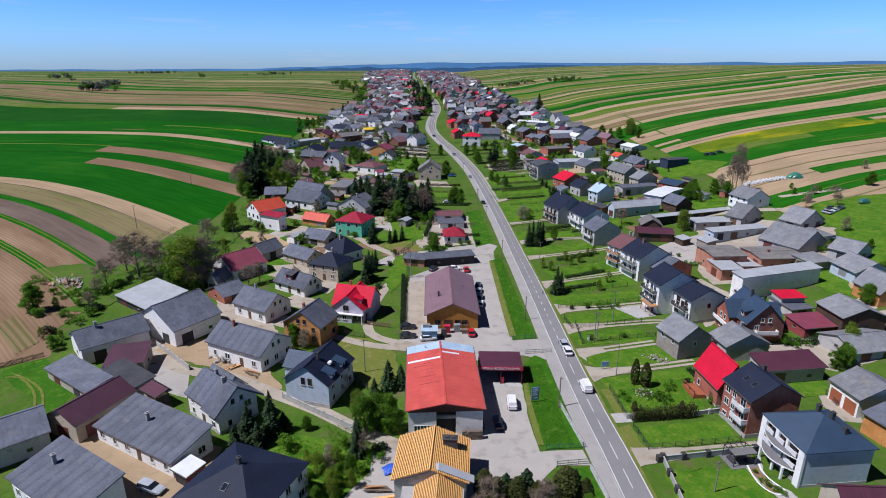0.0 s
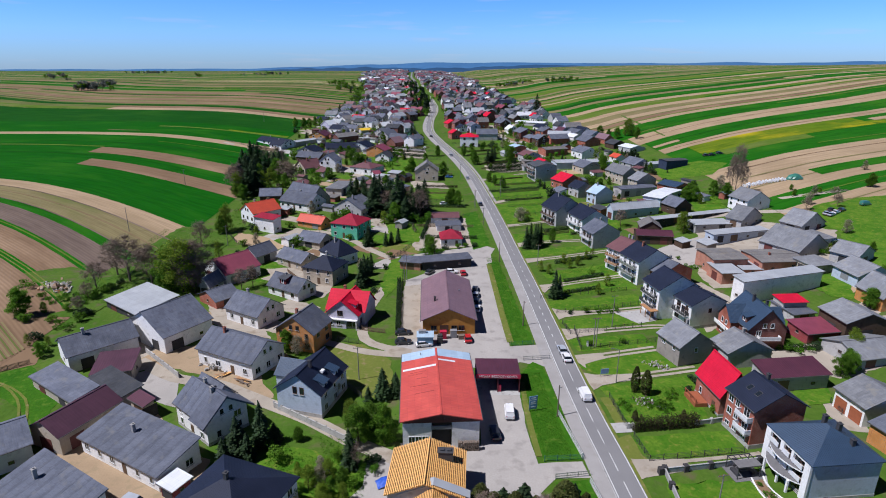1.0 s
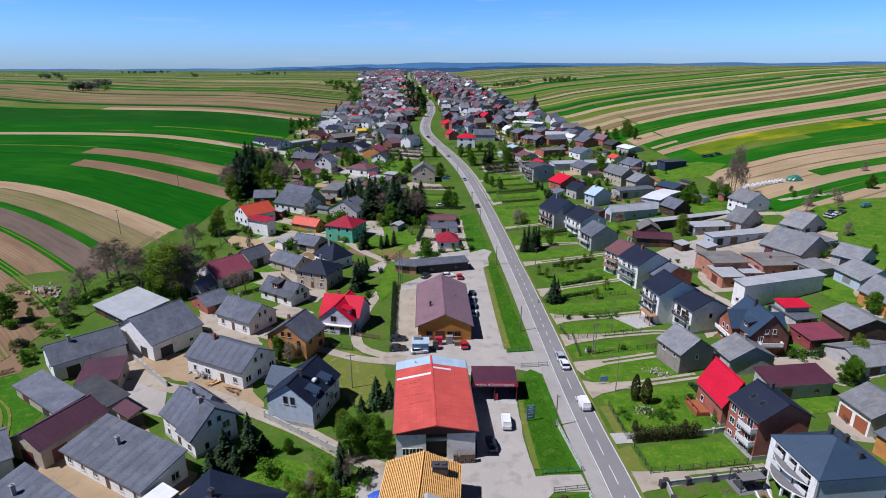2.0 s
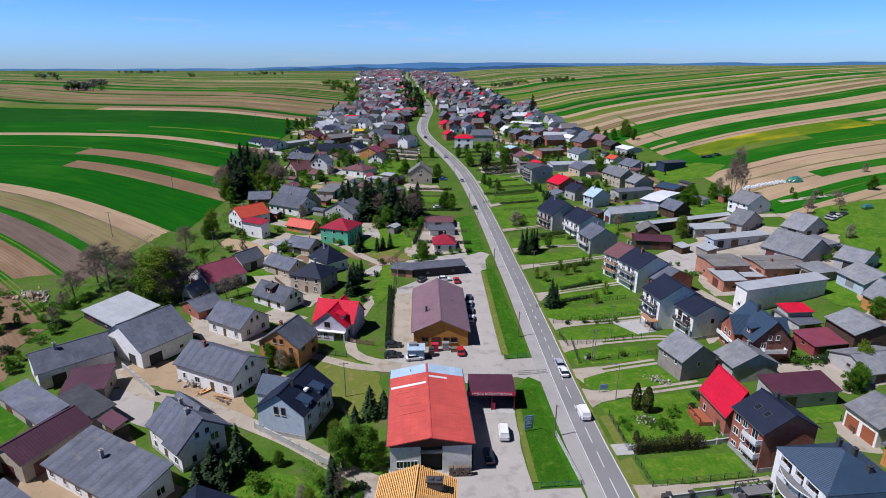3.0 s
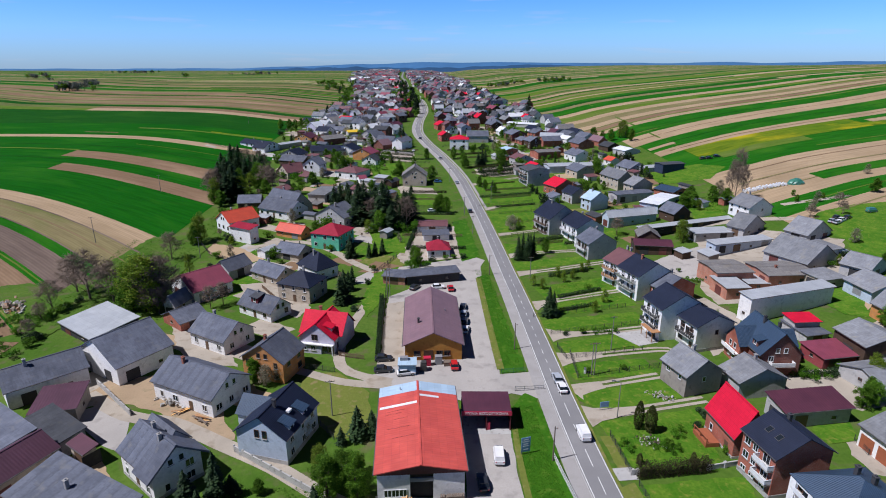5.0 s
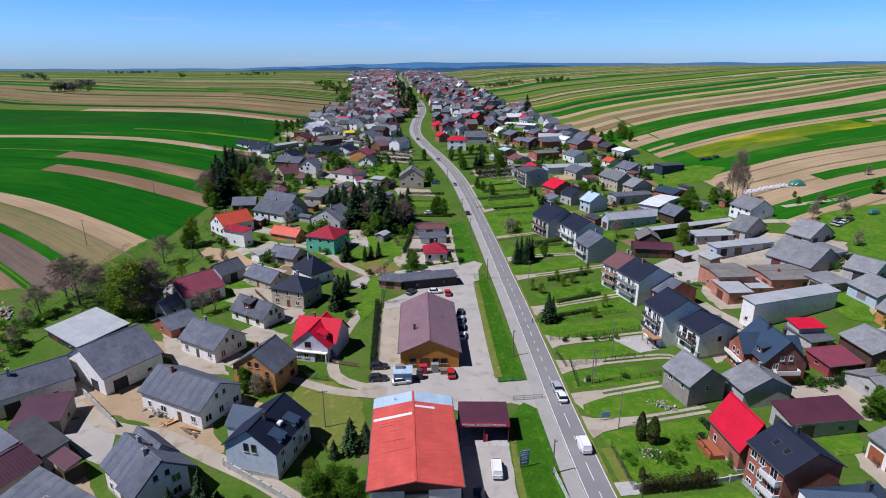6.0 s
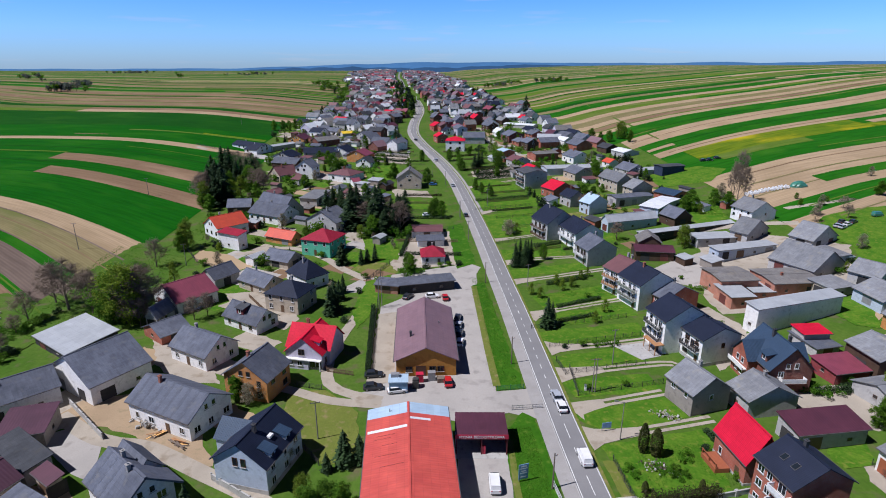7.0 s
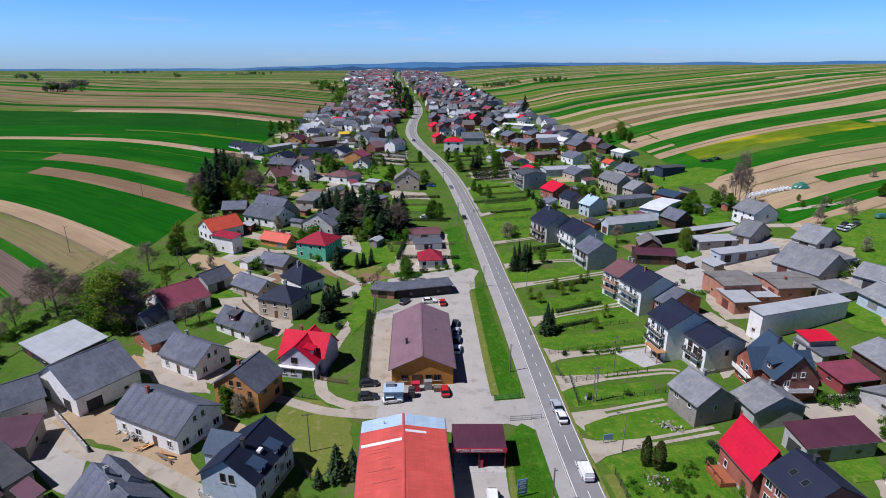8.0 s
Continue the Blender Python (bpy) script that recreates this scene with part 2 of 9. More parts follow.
surface("sand", (0.38, 0.28, 0.175), (0.31, 0.225, 0.14), 0.95, 0.2, 4.0, dirt=(0.25, 0.2, 0.12))
surface("concrete", (0.45, 0.44, 0.42), (0.36, 0.35, 0.33), 0.9, 0.4, 4.0, dirt=(0.24, 0.23, 0.21))
surface("paint_white", (0.78, 0.78, 0.76), (0.66, 0.66, 0.64), 0.7, 0.6, 5.0, bump=0)
surface("grass", (0.054, 0.122, 0.010), (0.094, 0.152, 0.022), 0.95, 0.09, 0.9, dirt=(0.105, 0.10, 0.045), bump=0.5, distance=0.15)
surface("lawn", (0.042, 0.138, 0.005), (0.118, 0.205, 0.016), 0.95, 0.3, 1.8, dirt=(0.150, 0.185, 0.026), bump=0.5, distance=0.08)
surface("lawn_deep", (0.028, 0.110, 0.003), (0.052, 0.150, 0.006), 0.95, 0.22, 1.6, dirt=(0.085, 0.165, 0.015), bump=0.5, distance=0.1)
surface("dry_grass", (0.155, 0.175, 0.035), (0.115, 0.150, 0.024), 0.95, 0.2, 1.6, dirt=(0.22, 0.18, 0.08), bump=0.5, distance=0.1)


def farmed(name, a, b, dirt, rows=0.35):
    """A worked field on UV in metres: u along the strip, v across it. Drill rows, wheel lines, and patches drawn out along the strip."""
    m, n, l, p = tree_of(name)
    uv = n.new("ShaderNodeUVMap").outputs[0]
    col = mixed(n, l, noise_at(n, l, 0.02, 4, 0.3, 0.7), rgb(a), rgb(b))
    col = mixed(n, l, noise_at(n, l, 0.45, 5, 0.42, 0.75, source=uv, stretch=(0.09, 1.0, 1)), col, rgb(tuple(v * 0.66 for v in a)))
    col = mixed(n, l, noise_at(n, l, 0.05, 6, 0.52, 0.72, source=uv, stretch=(0.35, 1.0, 1)), col, rgb(dirt))
    w = n.new("ShaderNodeTexWave")
    w.wave_type, w.bands_direction = "BANDS", "Y"
    w.inputs["Scale"].default_value, w.inputs["Distortion"].default_value, w.inputs["Detail Scale"].default_value = 0.22, 1.2, 0.1
    l.new(uv, w.inputs["Vector"])
    k = n.new("ShaderNodeMath")
    k.operation, k.inputs[1].default_value = "MULTIPLY", rows
    l.new(w.outputs["Fac"], k.inputs[0])
    col = mixed(n, l, k.outputs[0], col, rgb(tuple(v * 0.7 for v in b)))
    l.new(col, p.inputs["Base Color"])
    p.inputs["Roughness"].default_value, p.inputs["Specular IOR Level"].default_value = 0.95, 0.03
    bumped(n, l, p, noise_at(n, l, 0.6, 5, 0.3, 0.7), 0.4, 0.15)
    MATS[name] = m


farmed("crop_green", (0.012, 0.104, 0.004), (0.020, 0.126, 0.006), (0.036, 0.138, 0.008), 0.2)
farmed("crop_lush", (0.005, 0.082, 0.0025), (0.011, 0.102, 0.004), (0.022, 0.116, 0.006), 0.2)
farmed("crop_deep", (0.008, 0.066, 0.005), (0.013, 0.080, 0.006), (0.022, 0.092, 0.008), 0.2)
farmed("crop_light", (0.085, 0.160, 0.015), (0.115, 0.170, 0.026), (0.15, 0.16, 0.05))
farmed("crop_olive", (0.105, 0.130, 0.035), (0.140, 0.150, 0.050), (0.18, 0.165, 0.07))
farmed("soil_brown", (0.235, 0.155, 0.092), (0.19, 0.124, 0.076), (0.31, 0.212, 0.132))
farmed("soil_pale", (0.42, 0.31, 0.19), (0.345, 0.253, 0.155), (0.28, 0.205, 0.12))
farmed("soil_dark", (0.158, 0.118, 0.095), (0.135, 0.1, 0.08), (0.21, 0.16, 0.125))
farmed("stubble", (0.24, 0.195, 0.095), (0.185, 0.165, 0.075), (0.12, 0.14, 0.04))
farmed("yellow_bloom", (0.070, 0.155, 0.008), (0.155, 0.190, 0.010), (0.46, 0.36, 0.010), 0.1)
# Blue distance haze is mixed into the colours of these two.
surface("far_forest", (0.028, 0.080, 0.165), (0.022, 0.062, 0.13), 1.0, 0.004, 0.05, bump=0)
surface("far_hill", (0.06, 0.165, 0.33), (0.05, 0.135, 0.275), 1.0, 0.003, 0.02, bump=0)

# ---- building helpers ----


def part(name, bm, material, parent=None, label=""):
    """Links a bmesh as one mesh object, under a thing or a part."""
    me = bpy.data.meshes.new(name)
    bm.to_mesh(me)
    bm.free()
    for m in (material if isinstance(material, (list, tuple)) else [material]):
        me.materials.append(MATS[m])
    ob = new(name, me)
    if parent:
        ob.parent = parent
    if label:
        ob["label"] = label
    return ob


def shared(name, mesh, parent, m):
    """One more object on a mesh that exists already."""
    ob = new(name, mesh)
    ob.parent = parent
    ob.matrix_basis = m
    return ob


def box(bm, x0, x1, y0, y1, z0, z1, index=0, m=None):
    vs = [Vector(c) for c in ((x0, y0, z0), (x1, y0, z0), (x1, y1, z0), (x0, y1, z0), (x0, y0, z1), (x1, y0, z1), (x1, y1, z1), (x0, y1, z1))]
    vs = [bm.verts.new(m @ v if m else v) for v in vs]
    for f in ((3, 2, 1, 0), (4, 5, 6, 7), (0, 1, 5, 4), (1, 2, 6, 5), (2, 3, 7, 6), (3, 0, 4, 7)):
        bm.faces.new([vs[i] for i in f]).material_index = index


def metric_uv(bm):
    """UV in metres: along the horizontal of each face, and along its fall (or height)."""
    uv = bm.loops.layers.uv.verify()
    bm.normal_update()
    for f in bm.faces:
        n = f.normal
        across = Vector((0, 0, 1)).cross(n)
        across = across.normalized() if across.length > 1e-4 else Vector((1, 0, 0))
        down = n.cross(across)
        for lp in f.loops:
            lp[uv].uv = (lp.vert.co.dot(across), lp.vert.co.dot(down))


# ---- the ground ----


def smooth(a, b, v):
    v = min(1.0, max(0.0, (v - a) / (b - a)))
    return v * v * (3 - 2 * v)


LEVELS = ((-300, 0), (190, 0), (300, 4), (400, 9), (500, 14.5), (620, 20.5), (750, 27), (1000, 35.5), (1500, 37), (2500, 37), (3000, 30), (4600, 8), (6000, 0))


def ground_z(x, y):
    y1 = min(max(y, -299), 5900)
    for (a, za), (b, zb) in zip(LEVELS, LEVELS[1:]):
        if a <= y1 <= b:
            z = za + (zb - za) * (y1 - a) / (b - a)
            break
    if x > 70:
        z += 7 * smooth(75, 170, x) + 0.036 * max(0, x - 120) * (1 - 0.62 * smooth(400, 1500, x))
    elif x < -90:
        z += 5 * smooth(90, 220, -x)
    return z


def steps(marks):
    out = []
    for (a, s), (b, _) in zip(marks, marks[1:]):
        k = max(1, round((b - a) / s))
        out += [a + (b - a) * i / k for i in range(k)]
    return out + [marks[-1][0]]


XS = steps([(-4600, 300), (-1600, 100), (-600, 30), (-240, 10), (240, 30), (600, 100), (1600, 300), (4600, 1)])
YS = steps([(-400, 40), (0, 10), (620, 20), (1400, 60), (2600, 200), (4600, 1)])
bm = bmesh.new()
grid = [[bm.verts.new((x, y, ground_z(x, y))) for x in XS] for y in YS]
for j in range(len(YS) - 1):
    for i in range(len(XS) - 1):
        bm.faces.new((grid[j][i], grid[j][i + 1], grid[j + 1][i + 1], grid[j + 1][i])).smooth = True
tagged(part("ground", bm, "grass"), "rolling green grassland round the village", "ground", kind="structure")


def ribbon(name, line, width, material, lift, parent=None, left=None, right=None):
    """A strip along a line of (x, y), lying on the ground. left and right: its edges' distances, if they differ."""
    bm = bmesh.new()
    left, right = (width / 2 if left is None else left), (width / 2 if right is None else right)
    rows = []
    for i, (x, y) in enumerate(line):
        x0, y0 = line[max(0, i - 1)]
        x1, y1 = line[min(len(line) - 1, i + 1)]
        t = Vector((x1 - x0, y1 - y0)).normalized()
        row = []
        for k in (-left, right):
            px, py = x + t.y * k, y - t.x * k
            row.append(bm.verts.new((px, py, ground_z(px, py) + lift)))
        rows.append(row)
    for a, b in zip(rows, rows[1:]):
        bm.faces.new((a[0], a[1], b[1], b[0]))
    ob = part(name, bm, material, parent)
    return ob


def curve_points(marks, step=6.0):
    """A smooth line through marks (Catmull-Rom)."""
    out = []
    p = [marks[0]] + list(marks) + [marks[-1]]
    for i in range(1, len(p) - 2):
        a, b, c, d = [Vector(v) for v in p[i - 1:i + 3]]
        k = max(2, int((c - b).length / step))
        for j in range(k):
            t = j / k
            out.append(tuple(0.5 * (2 * b + (c - a) * t + (2 * a - 5 * b + 4 * c - d) * t * t + (3 * b - a - 3 * c + d) * t ** 3)))
    return out + [tuple(marks[-1])]


ROAD = curve_points([(33, -60), (31, 30), (30, 75), (29, 94), (28.3, 115), (27.9, 137), (27, 174), (25, 220), (22, 269), (18, 318), (13, 353), (6, 390), (-3, 431), (-10, 477),
                     (-10.5, 533), (-7, 610), (-11, 686), (-25, 813), (-38, 934), (-54, 1184), (-70, 1400), (-90, 1800), (-122, 2500)])


def road_x(y):
    for (x0, y0), (x1, y1) in zip(ROAD, ROAD[1:]):
        if y0 <= y <= y1:
            return x0 + (x1 - x0) * (y - y0) / (y1 - y0)
    return ROAD[-1][0]


road = tagged(ribbon("road", ROAD, 4.9, "asphalt", 0.14, left=1.75, right=3.15), "grey asphalt village road with white lane markings", "road", kind="structure")

# ---- the strip fields ----


def left_line(y0, x0, x1):
    k = 0.76 - 0.56 * smooth(200, 600, y0) + 0.2 * (1 - smooth(165, 250, y0))
    out = []
    n = max(4, int((x1 - x0) / 16))
    for i in range(n + 1):
        x = x0 + (x1 - x0) * i / n
        d = max(0.0, x - 100)
        bend = 10 * math.sin(d / 75 + 1) * smooth(60, 200, d) * smooth(420, 620, y0)
        out.append((-x, y0 + bend + k * (min(d, 200) - min(d, 200) ** 2 / 400) + 0.25 * max(0.0, d - 330) + 0.2 * d * smooth(440, 560, y0)))
    return out


def right_line(y0, x0, x1):
    k = 0.45 + 0.25 * smooth(240, 420, y0)
    out = []
    n = max(4, int((x1 - x0) / 16))
    for i in range(n + 1):
        x = x0 + (x1 - x0) * i / n
        d = max(0.0, x - 130)
        out.append((x, y0 + 0.3 * min(0.0, x - 130) + k * d - 0.00025 * d * d + 5 * math.sin(d / 55) * smooth(20, 80, d)))
    return out


LOOKS = {"crop_lush": "lush green winter cereal field strip", "crop_olive": "olive green sparse field strip", "crop_green": "green winter cereal field strip", "crop_deep": "dark green cereal field strip", "crop_light": "light green grassy field strip", "soil_brown": "bare brown ploughed field strip",
         "soil_pale": "pale dry tilled field strip", "soil_dark": "dark freshly tilled soil field strip", "stubble": "olive stubble field strip", "yellow_bloom": "green meadow strip dotted with yellow dandelions", "dry_grass": "pale worn wheel line along a field strip"}


FAR_FIELDS = bmesh.new()
FAR_SLOTS = sorted(LOOKS)


def field(line_of, y0, y1, x0, x1, material, lift, far=False):
    bm = FAR_FIELDS if far else bmesh.new()
    a, b = line_of(y0, x0, x1), line_of(y1, x0, x1)
    rows = []
    cuts = max(3, math.ceil((y1 - y0) / 6))
    uv = bm.loops.layers.uv.verify()
    at = {}
    run = 0.0
    for i, ((xa, ya), (xb, yb)) in enumerate(zip(a, b)):
        if i:
            run += math.hypot(xa - a[i - 1][0], ya - a[i - 1][1])
        row = []
        for k in range(cuts + 1):
            x, y = xa + (xb - xa) * k / cuts, ya + (yb - ya) * k / cuts
            row.append(bm.verts.new((x, y, ground_z(x, y) + lift)))
            at[row[-1]] = (run + y0 * 3.1, (y1 - y0) * k / cuts + y0)
        rows.append(row)
    for p, q in zip(rows, rows[1:]):
        for k in range(cuts):
            f = bm.faces.new((p[k], p[k + 1], q[k + 1], q[k]))
            f.smooth = True
            f.material_index = FAR_SLOTS.index(material) if far else 0
            for lp in f.loops:
                lp[uv].uv = at[lp.vert]
            if line_of is left_line:
                f.normal_flip()
    if far:
        return
    bm.normal_update()
    if bm.faces[:][0].normal.z < 0:
        bmesh.ops.reverse_faces(bm, faces=bm.faces[:])
    tagged(part("field_strip", bm, material), LOOKS[material], "field", "strip fields", "stuff")


rnd = random.Random(5)
edge_l = lambda y: 100 + 18 * smooth(250, 420, y) + (92 - road_x(y) - 118) * smooth(500, 620, y)
edge_r = lambda y: 140 - 22 * smooth(340, 460, y) + (98 + road_x(y) - 118) * smooth(480, 620, y)
LEFT = [(60, 96, "soil_brown"), (96, 118, "soil_brown"), (118, 141.6, "soil_brown"), (141.6, 146, "crop_green"), (146, 159.5, "soil_brown"), (159.5, 163, "crop_green"), (163, 177.5, "soil_dark"),
        (177.5, 184, "crop_green"), (184, 205, "stubble"), (205, 221, "soil_pale"), (221, 271, "crop_lush"), (271, 379, "crop_lush"), (379, 392, "soil_pale"), (392, 456, "crop_lush"), (456, 520, "crop_deep"),
        (520, 533, "soil_pale"), (533, 546, "soil_brown"), (546, 560, "crop_deep")]
for y0, y1, m in LEFT:
    field(left_line, y0, y1, edge_l(y0), 700, m, 0.10)
for y0, y1, x0, x1, m in ((270, 287, 100, 212, "soil_brown"), (305, 325, 105, 226, "soil_brown"), (326, 329, 226, 420, "crop_light"), (430, 434, 118, 230, "crop_light"), (434, 437, 118, 170, "yellow_bloom"), (520, 533, 335, 700, "crop_light"), (533, 546, 335, 700, "crop_olive"),
                          (297, 299, 212, 330, "crop_deep"), (345, 347, 108, 420, "crop_deep"), (360, 361, 130, 200, "crop_light"), (404, 406, 235, 262, "soil_brown"), (204.4, 205.4, 103, 260, "soil_dark"), (183.6, 184.5, 103, 260, "soil_dark"), (161, 161.8, 104, 300, "crop_light"), (142.6, 143.2, 103, 300, "dry_grass"), (144.4, 145, 103, 300, "dry_grass"), (195, 195.6, 103, 260, "soil_brown")):
    field(left_line, y0, y1, x0, x1, m, 0.2)
y = 560.0
while y < 2700:
    w = rnd.uniform(3, 8.5) * (1 + y / 1500)
    tan = ["soil_brown", "soil_pale", "soil_brown", "soil_brown", "stubble", "crop_olive", "crop_deep", "stubble"]
    mix = ["soil_brown", "crop_green", "crop_olive", "crop_deep", "crop_green", "stubble", "crop_olive", "crop_green", "soil_pale", "crop_light"]
    m = rnd.choice(tan if y < 690 else mix)
    x = edge_l(y)
    while x < 1900:
        x1 = x + rnd.uniform(120, 620)
        field(left_line, y, y + w, x, x1, m, 0.12, True)
        if rnd.random() < 0.6:
            m = rnd.choice(tan if y < 690 and x < 500 else mix)
        x = x1
    y += w
RIGHT = [(150, 178, "crop_light"), (206, 222, "soil_pale"), (222, 238, "crop_green"), (238, 253, "soil_pale"), (253, 292, "soil_pale"), (292, 344, "crop_green"), (344, 355, "soil_pale"),
         (355, 379, "crop_green"), (379, 403, "soil_pale"), (403, 436, "crop_green"), (436, 446, "soil_pale"), (446, 449, "crop_light"), (449, 460, "soil_brown"), (460, 463, "crop_olive"), (463, 476, "soil_pale")]
for y0, y1, m in RIGHT:
    field(right_line, y0, y1, edge_r(y0), 900, m, 0.10)
for y0, y1, x0, x1, m in ((249, 260, 192, 700, "crop_green"), (322, 344, 158, 320, "yellow_bloom"), (322, 331, 320, 385, "yellow_bloom"), (312, 322, 170, 250, "crop_light"), (330, 337, 330, 600, "soil_pale"), (268, 269.4, 150, 500, "stubble"), (253, 254, 140, 192, "stubble"), (283, 284, 150, 420, "soil_brown"), (349, 350, 150, 500, "soil_brown"),
                          (391, 392, 140, 600, "soil_brown"), (300, 301.2, 240, 320, "crop_light"), (367, 368, 150, 420, "crop_deep"), (412, 414, 150, 300, "crop_deep"), (424, 427, 320, 640, "crop_light"), (229, 230, 160, 400, "crop_light"), (409, 411, 140, 172, "crop_light"), (361, 366, 140, 162, "soil_pale"), (213, 214, 150, 400, "stubble")):
    field(right_line, y0, y1, x0, x1, m, 0.2)
y = 476.0
while y < 2700:
    w = rnd.uniform(3.5, 10) * (1 + y / 1500)
    mix = ["soil_pale", "stubble", "crop_green", "crop_olive", "stubble", "soil_pale", "crop_deep", "crop_green", "crop_light", "crop_light"]
    m = rnd.choice(mix)
    x = edge_r(y)
    while x < 2300:
        x1 = x + rnd.uniform(120, 560)
        field(right_line, y, y + w, x, x1, m, 0.12, True)
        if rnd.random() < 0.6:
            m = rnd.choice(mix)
        x = x1
    y += w
tagged(part("far_fields", FAR_FIELDS, FAR_SLOTS), "patchwork of narrow brown and green field strips far off", "fields", kind="stuff")

# ---- houses ----


def plain(name, colour, rough=0.6, metal=0.0):
    m, n, l, p = tree_of(name)
    v = noise_at(n, l, 1.7, 4, 0.3, 0.7)
    l.new(mixed(n, l, v, rgb(colour), rgb(tuple(c * 0.82 for c in colour))), p.inputs["Base Color"])
    p.inputs["Roughness"].default_value, p.inputs["Metallic"].default_value = rough, metal
    MATS[name] = m


for nm, c, r, k in (("frame_white", (0.75, 0.75, 0.73), 0.5, 0), ("frame_brown", (0.10, 0.05, 0.03), 0.5, 0), ("door_maroon", (0.13, 0.035, 0.03), 0.6, 0), ("door_brown", (0.12, 0.07, 0.04), 0.6, 0),
                    ("door_grey", (0.25, 0.25, 0.26), 0.5, 0), ("door_orange", (0.33, 0.10, 0.045), 0.6, 0), ("gutter", (0.13, 0.12, 0.12), 0.5, 0.3), ("chimney_brick", (0.30, 0.11, 0.07), 0.9, 0),
                    ("chimney_grey", (0.30, 0.29, 0.28), 0.9, 0), ("chimney_dark", (0.05, 0.05, 0.055), 0.7, 0), ("rail_white", (0.70, 0.70, 0.70), 0.5, 0), ("rail_dark", (0.05, 0.05, 0.055), 0.5, 0),
                    ("rubber", (0.02, 0.02, 0.02), 0.8, 0), ("steel", (0.45, 0.46, 0.47), 0.35, 0.8), ("timber_new", (0.85, 0.47, 0.15), 0.75, 0), ("timber_old", (0.17, 0.13, 0.10), 0.9, 0),
                    ("membrane", (0.16, 0.085, 0.04), 0.8, 0), ("sign_red", (0.5, 0.02, 0.06), 0.5, 0), ("sign_white", (0.8, 0.8, 0.8), 0.5, 0), ("fence_green", (0.03, 0.16, 0.10), 0.6, 0.2),
                    ("sign_blue", (0.16, 0.30, 0.48), 0.5, 0), ("tarp_blue", (0.03, 0.10, 0.50), 0.5, 0), ("bale_white", (0.75, 0.76, 0.76), 0.4, 0), ("fence_dark", (0.06, 0.06, 0.06), 0.6, 0.2),
                    ("wood_fence", (0.20, 0.13, 0.08), 0.9, 0), ("pole_concrete", (0.20, 0.19, 0.175), 0.9, 0), ("balcony_floor", (0.16, 0.155, 0.155), 0.9, 0), ("pergola_wood", (0.40, 0.20, 0.085), 0.8, 0)):
    plain(nm, c, r, k)
m, n, l, p = tree_of("glass")
p.inputs["Base Color"].default_value = (0.015, 0.02, 0.025, 1)
p.inputs["Roughness"].default_value, p.inputs["Specular IOR Level"].default_value = 0.06, 0.8
MATS["glass"] = m

SHARE = {}


def mesh_of(key, fill, *materials):
    """A mesh that alike pieces share; fill(bm) makes it the first time."""
    if key not in SHARE:
        bm = bmesh.new()
        fill(bm)
        metric_uv(bm)
        me = bpy.data.meshes.new(key)
        bm.to_mesh(me)
        bm.free()
        for m in materials:
            me.materials.append(MATS[m])
        SHARE[key] = me
    return SHARE[key]


def window_at(parent, m, w, h, tone="frame_white", fine=True):
    """A window in the plane x, z of m, its outside towards -y; the middle of its sill is the origin."""
    def ring(bm):
        t = 0.09
        rows = []
        for y in (-0.07, 0.04):
            rows.append([[bm.verts.new((x, y, z)) for x, z in ((-a, c), (a, c), (a, d), (-a, d))] for a, c, d in ((w / 2, 0, h), (w / 2 - t, t, h - t))])
        for i in range(4):
            j = (i + 1) % 4
            (fo, fi), (bo, bi) = rows
            bm.faces.new((fo[i], fo[j], fi[j], fi[i]))
            bm.faces.new((fo[j], fo[i], bo[i], bo[j]))
            bm.faces.new((fi[i], fi[j], bi[j], bi[i]))

    win = shared("window", mesh_of(f"window_{w}_{h}_{tone}", ring, tone), parent, m)
    shared("pane", mesh_of(f"pane_{w}_{h}", lambda b: box(b, -w / 2 + 0.05, w / 2 - 0.05, -0.03, 0.05, 0.05, h - 0.05), "glass"), win, Matrix.Identity(4))
    if fine:
        if w > 1:
            shared("mullion", mesh_of(f"mullion_{h}_{tone}", lambda b: box(b, -0.045, 0.045, -0.06, -0.02, 0.09, h - 0.09), tone), win, Matrix.Identity(4))
        shared("sill", mesh_of(f"sill_{w}", lambda b: box(b, -w / 2 - 0.1, w / 2 + 0.1, -0.17, 0.03, -0.07, -0.005), "concrete"), win, Matrix.Identity(4))
    return win


def door_at(parent, m, w, h, material):
    def leaf(bm):
        box(bm, -w / 2, w / 2, -0.06, 0.05, 0, h)
        bm.normal_update()
        front = [f for f in bm.faces if f.normal.y < -0.9]
        bmesh.ops.inset_individual(bm, faces=front, thickness=0.14, depth=-0.03)
    return shared("door", mesh_of(f"door_{w}_{h}_{material}", leaf, material), parent, m)


def chimney_at(parent, x, y, z0, z1, tone="chimney_brick", w=0.55):
    bm = bmesh.new()
    box(bm, x - w / 2, x + w / 2, y - w / 2, y + w / 2, z0, z1)
    box(bm, x - w / 2 - 0.08, x + w / 2 + 0.08, y - w / 2 - 0.08, y + w / 2 + 0.08, z1, z1 + 0.1)
    box(bm, x - w / 5, x + w / 5, y - w / 5, y + w / 5, z1 + 0.1, z1 + 0.28)
    metric_uv(bm)
    part("chimney", bm, tone, parent)


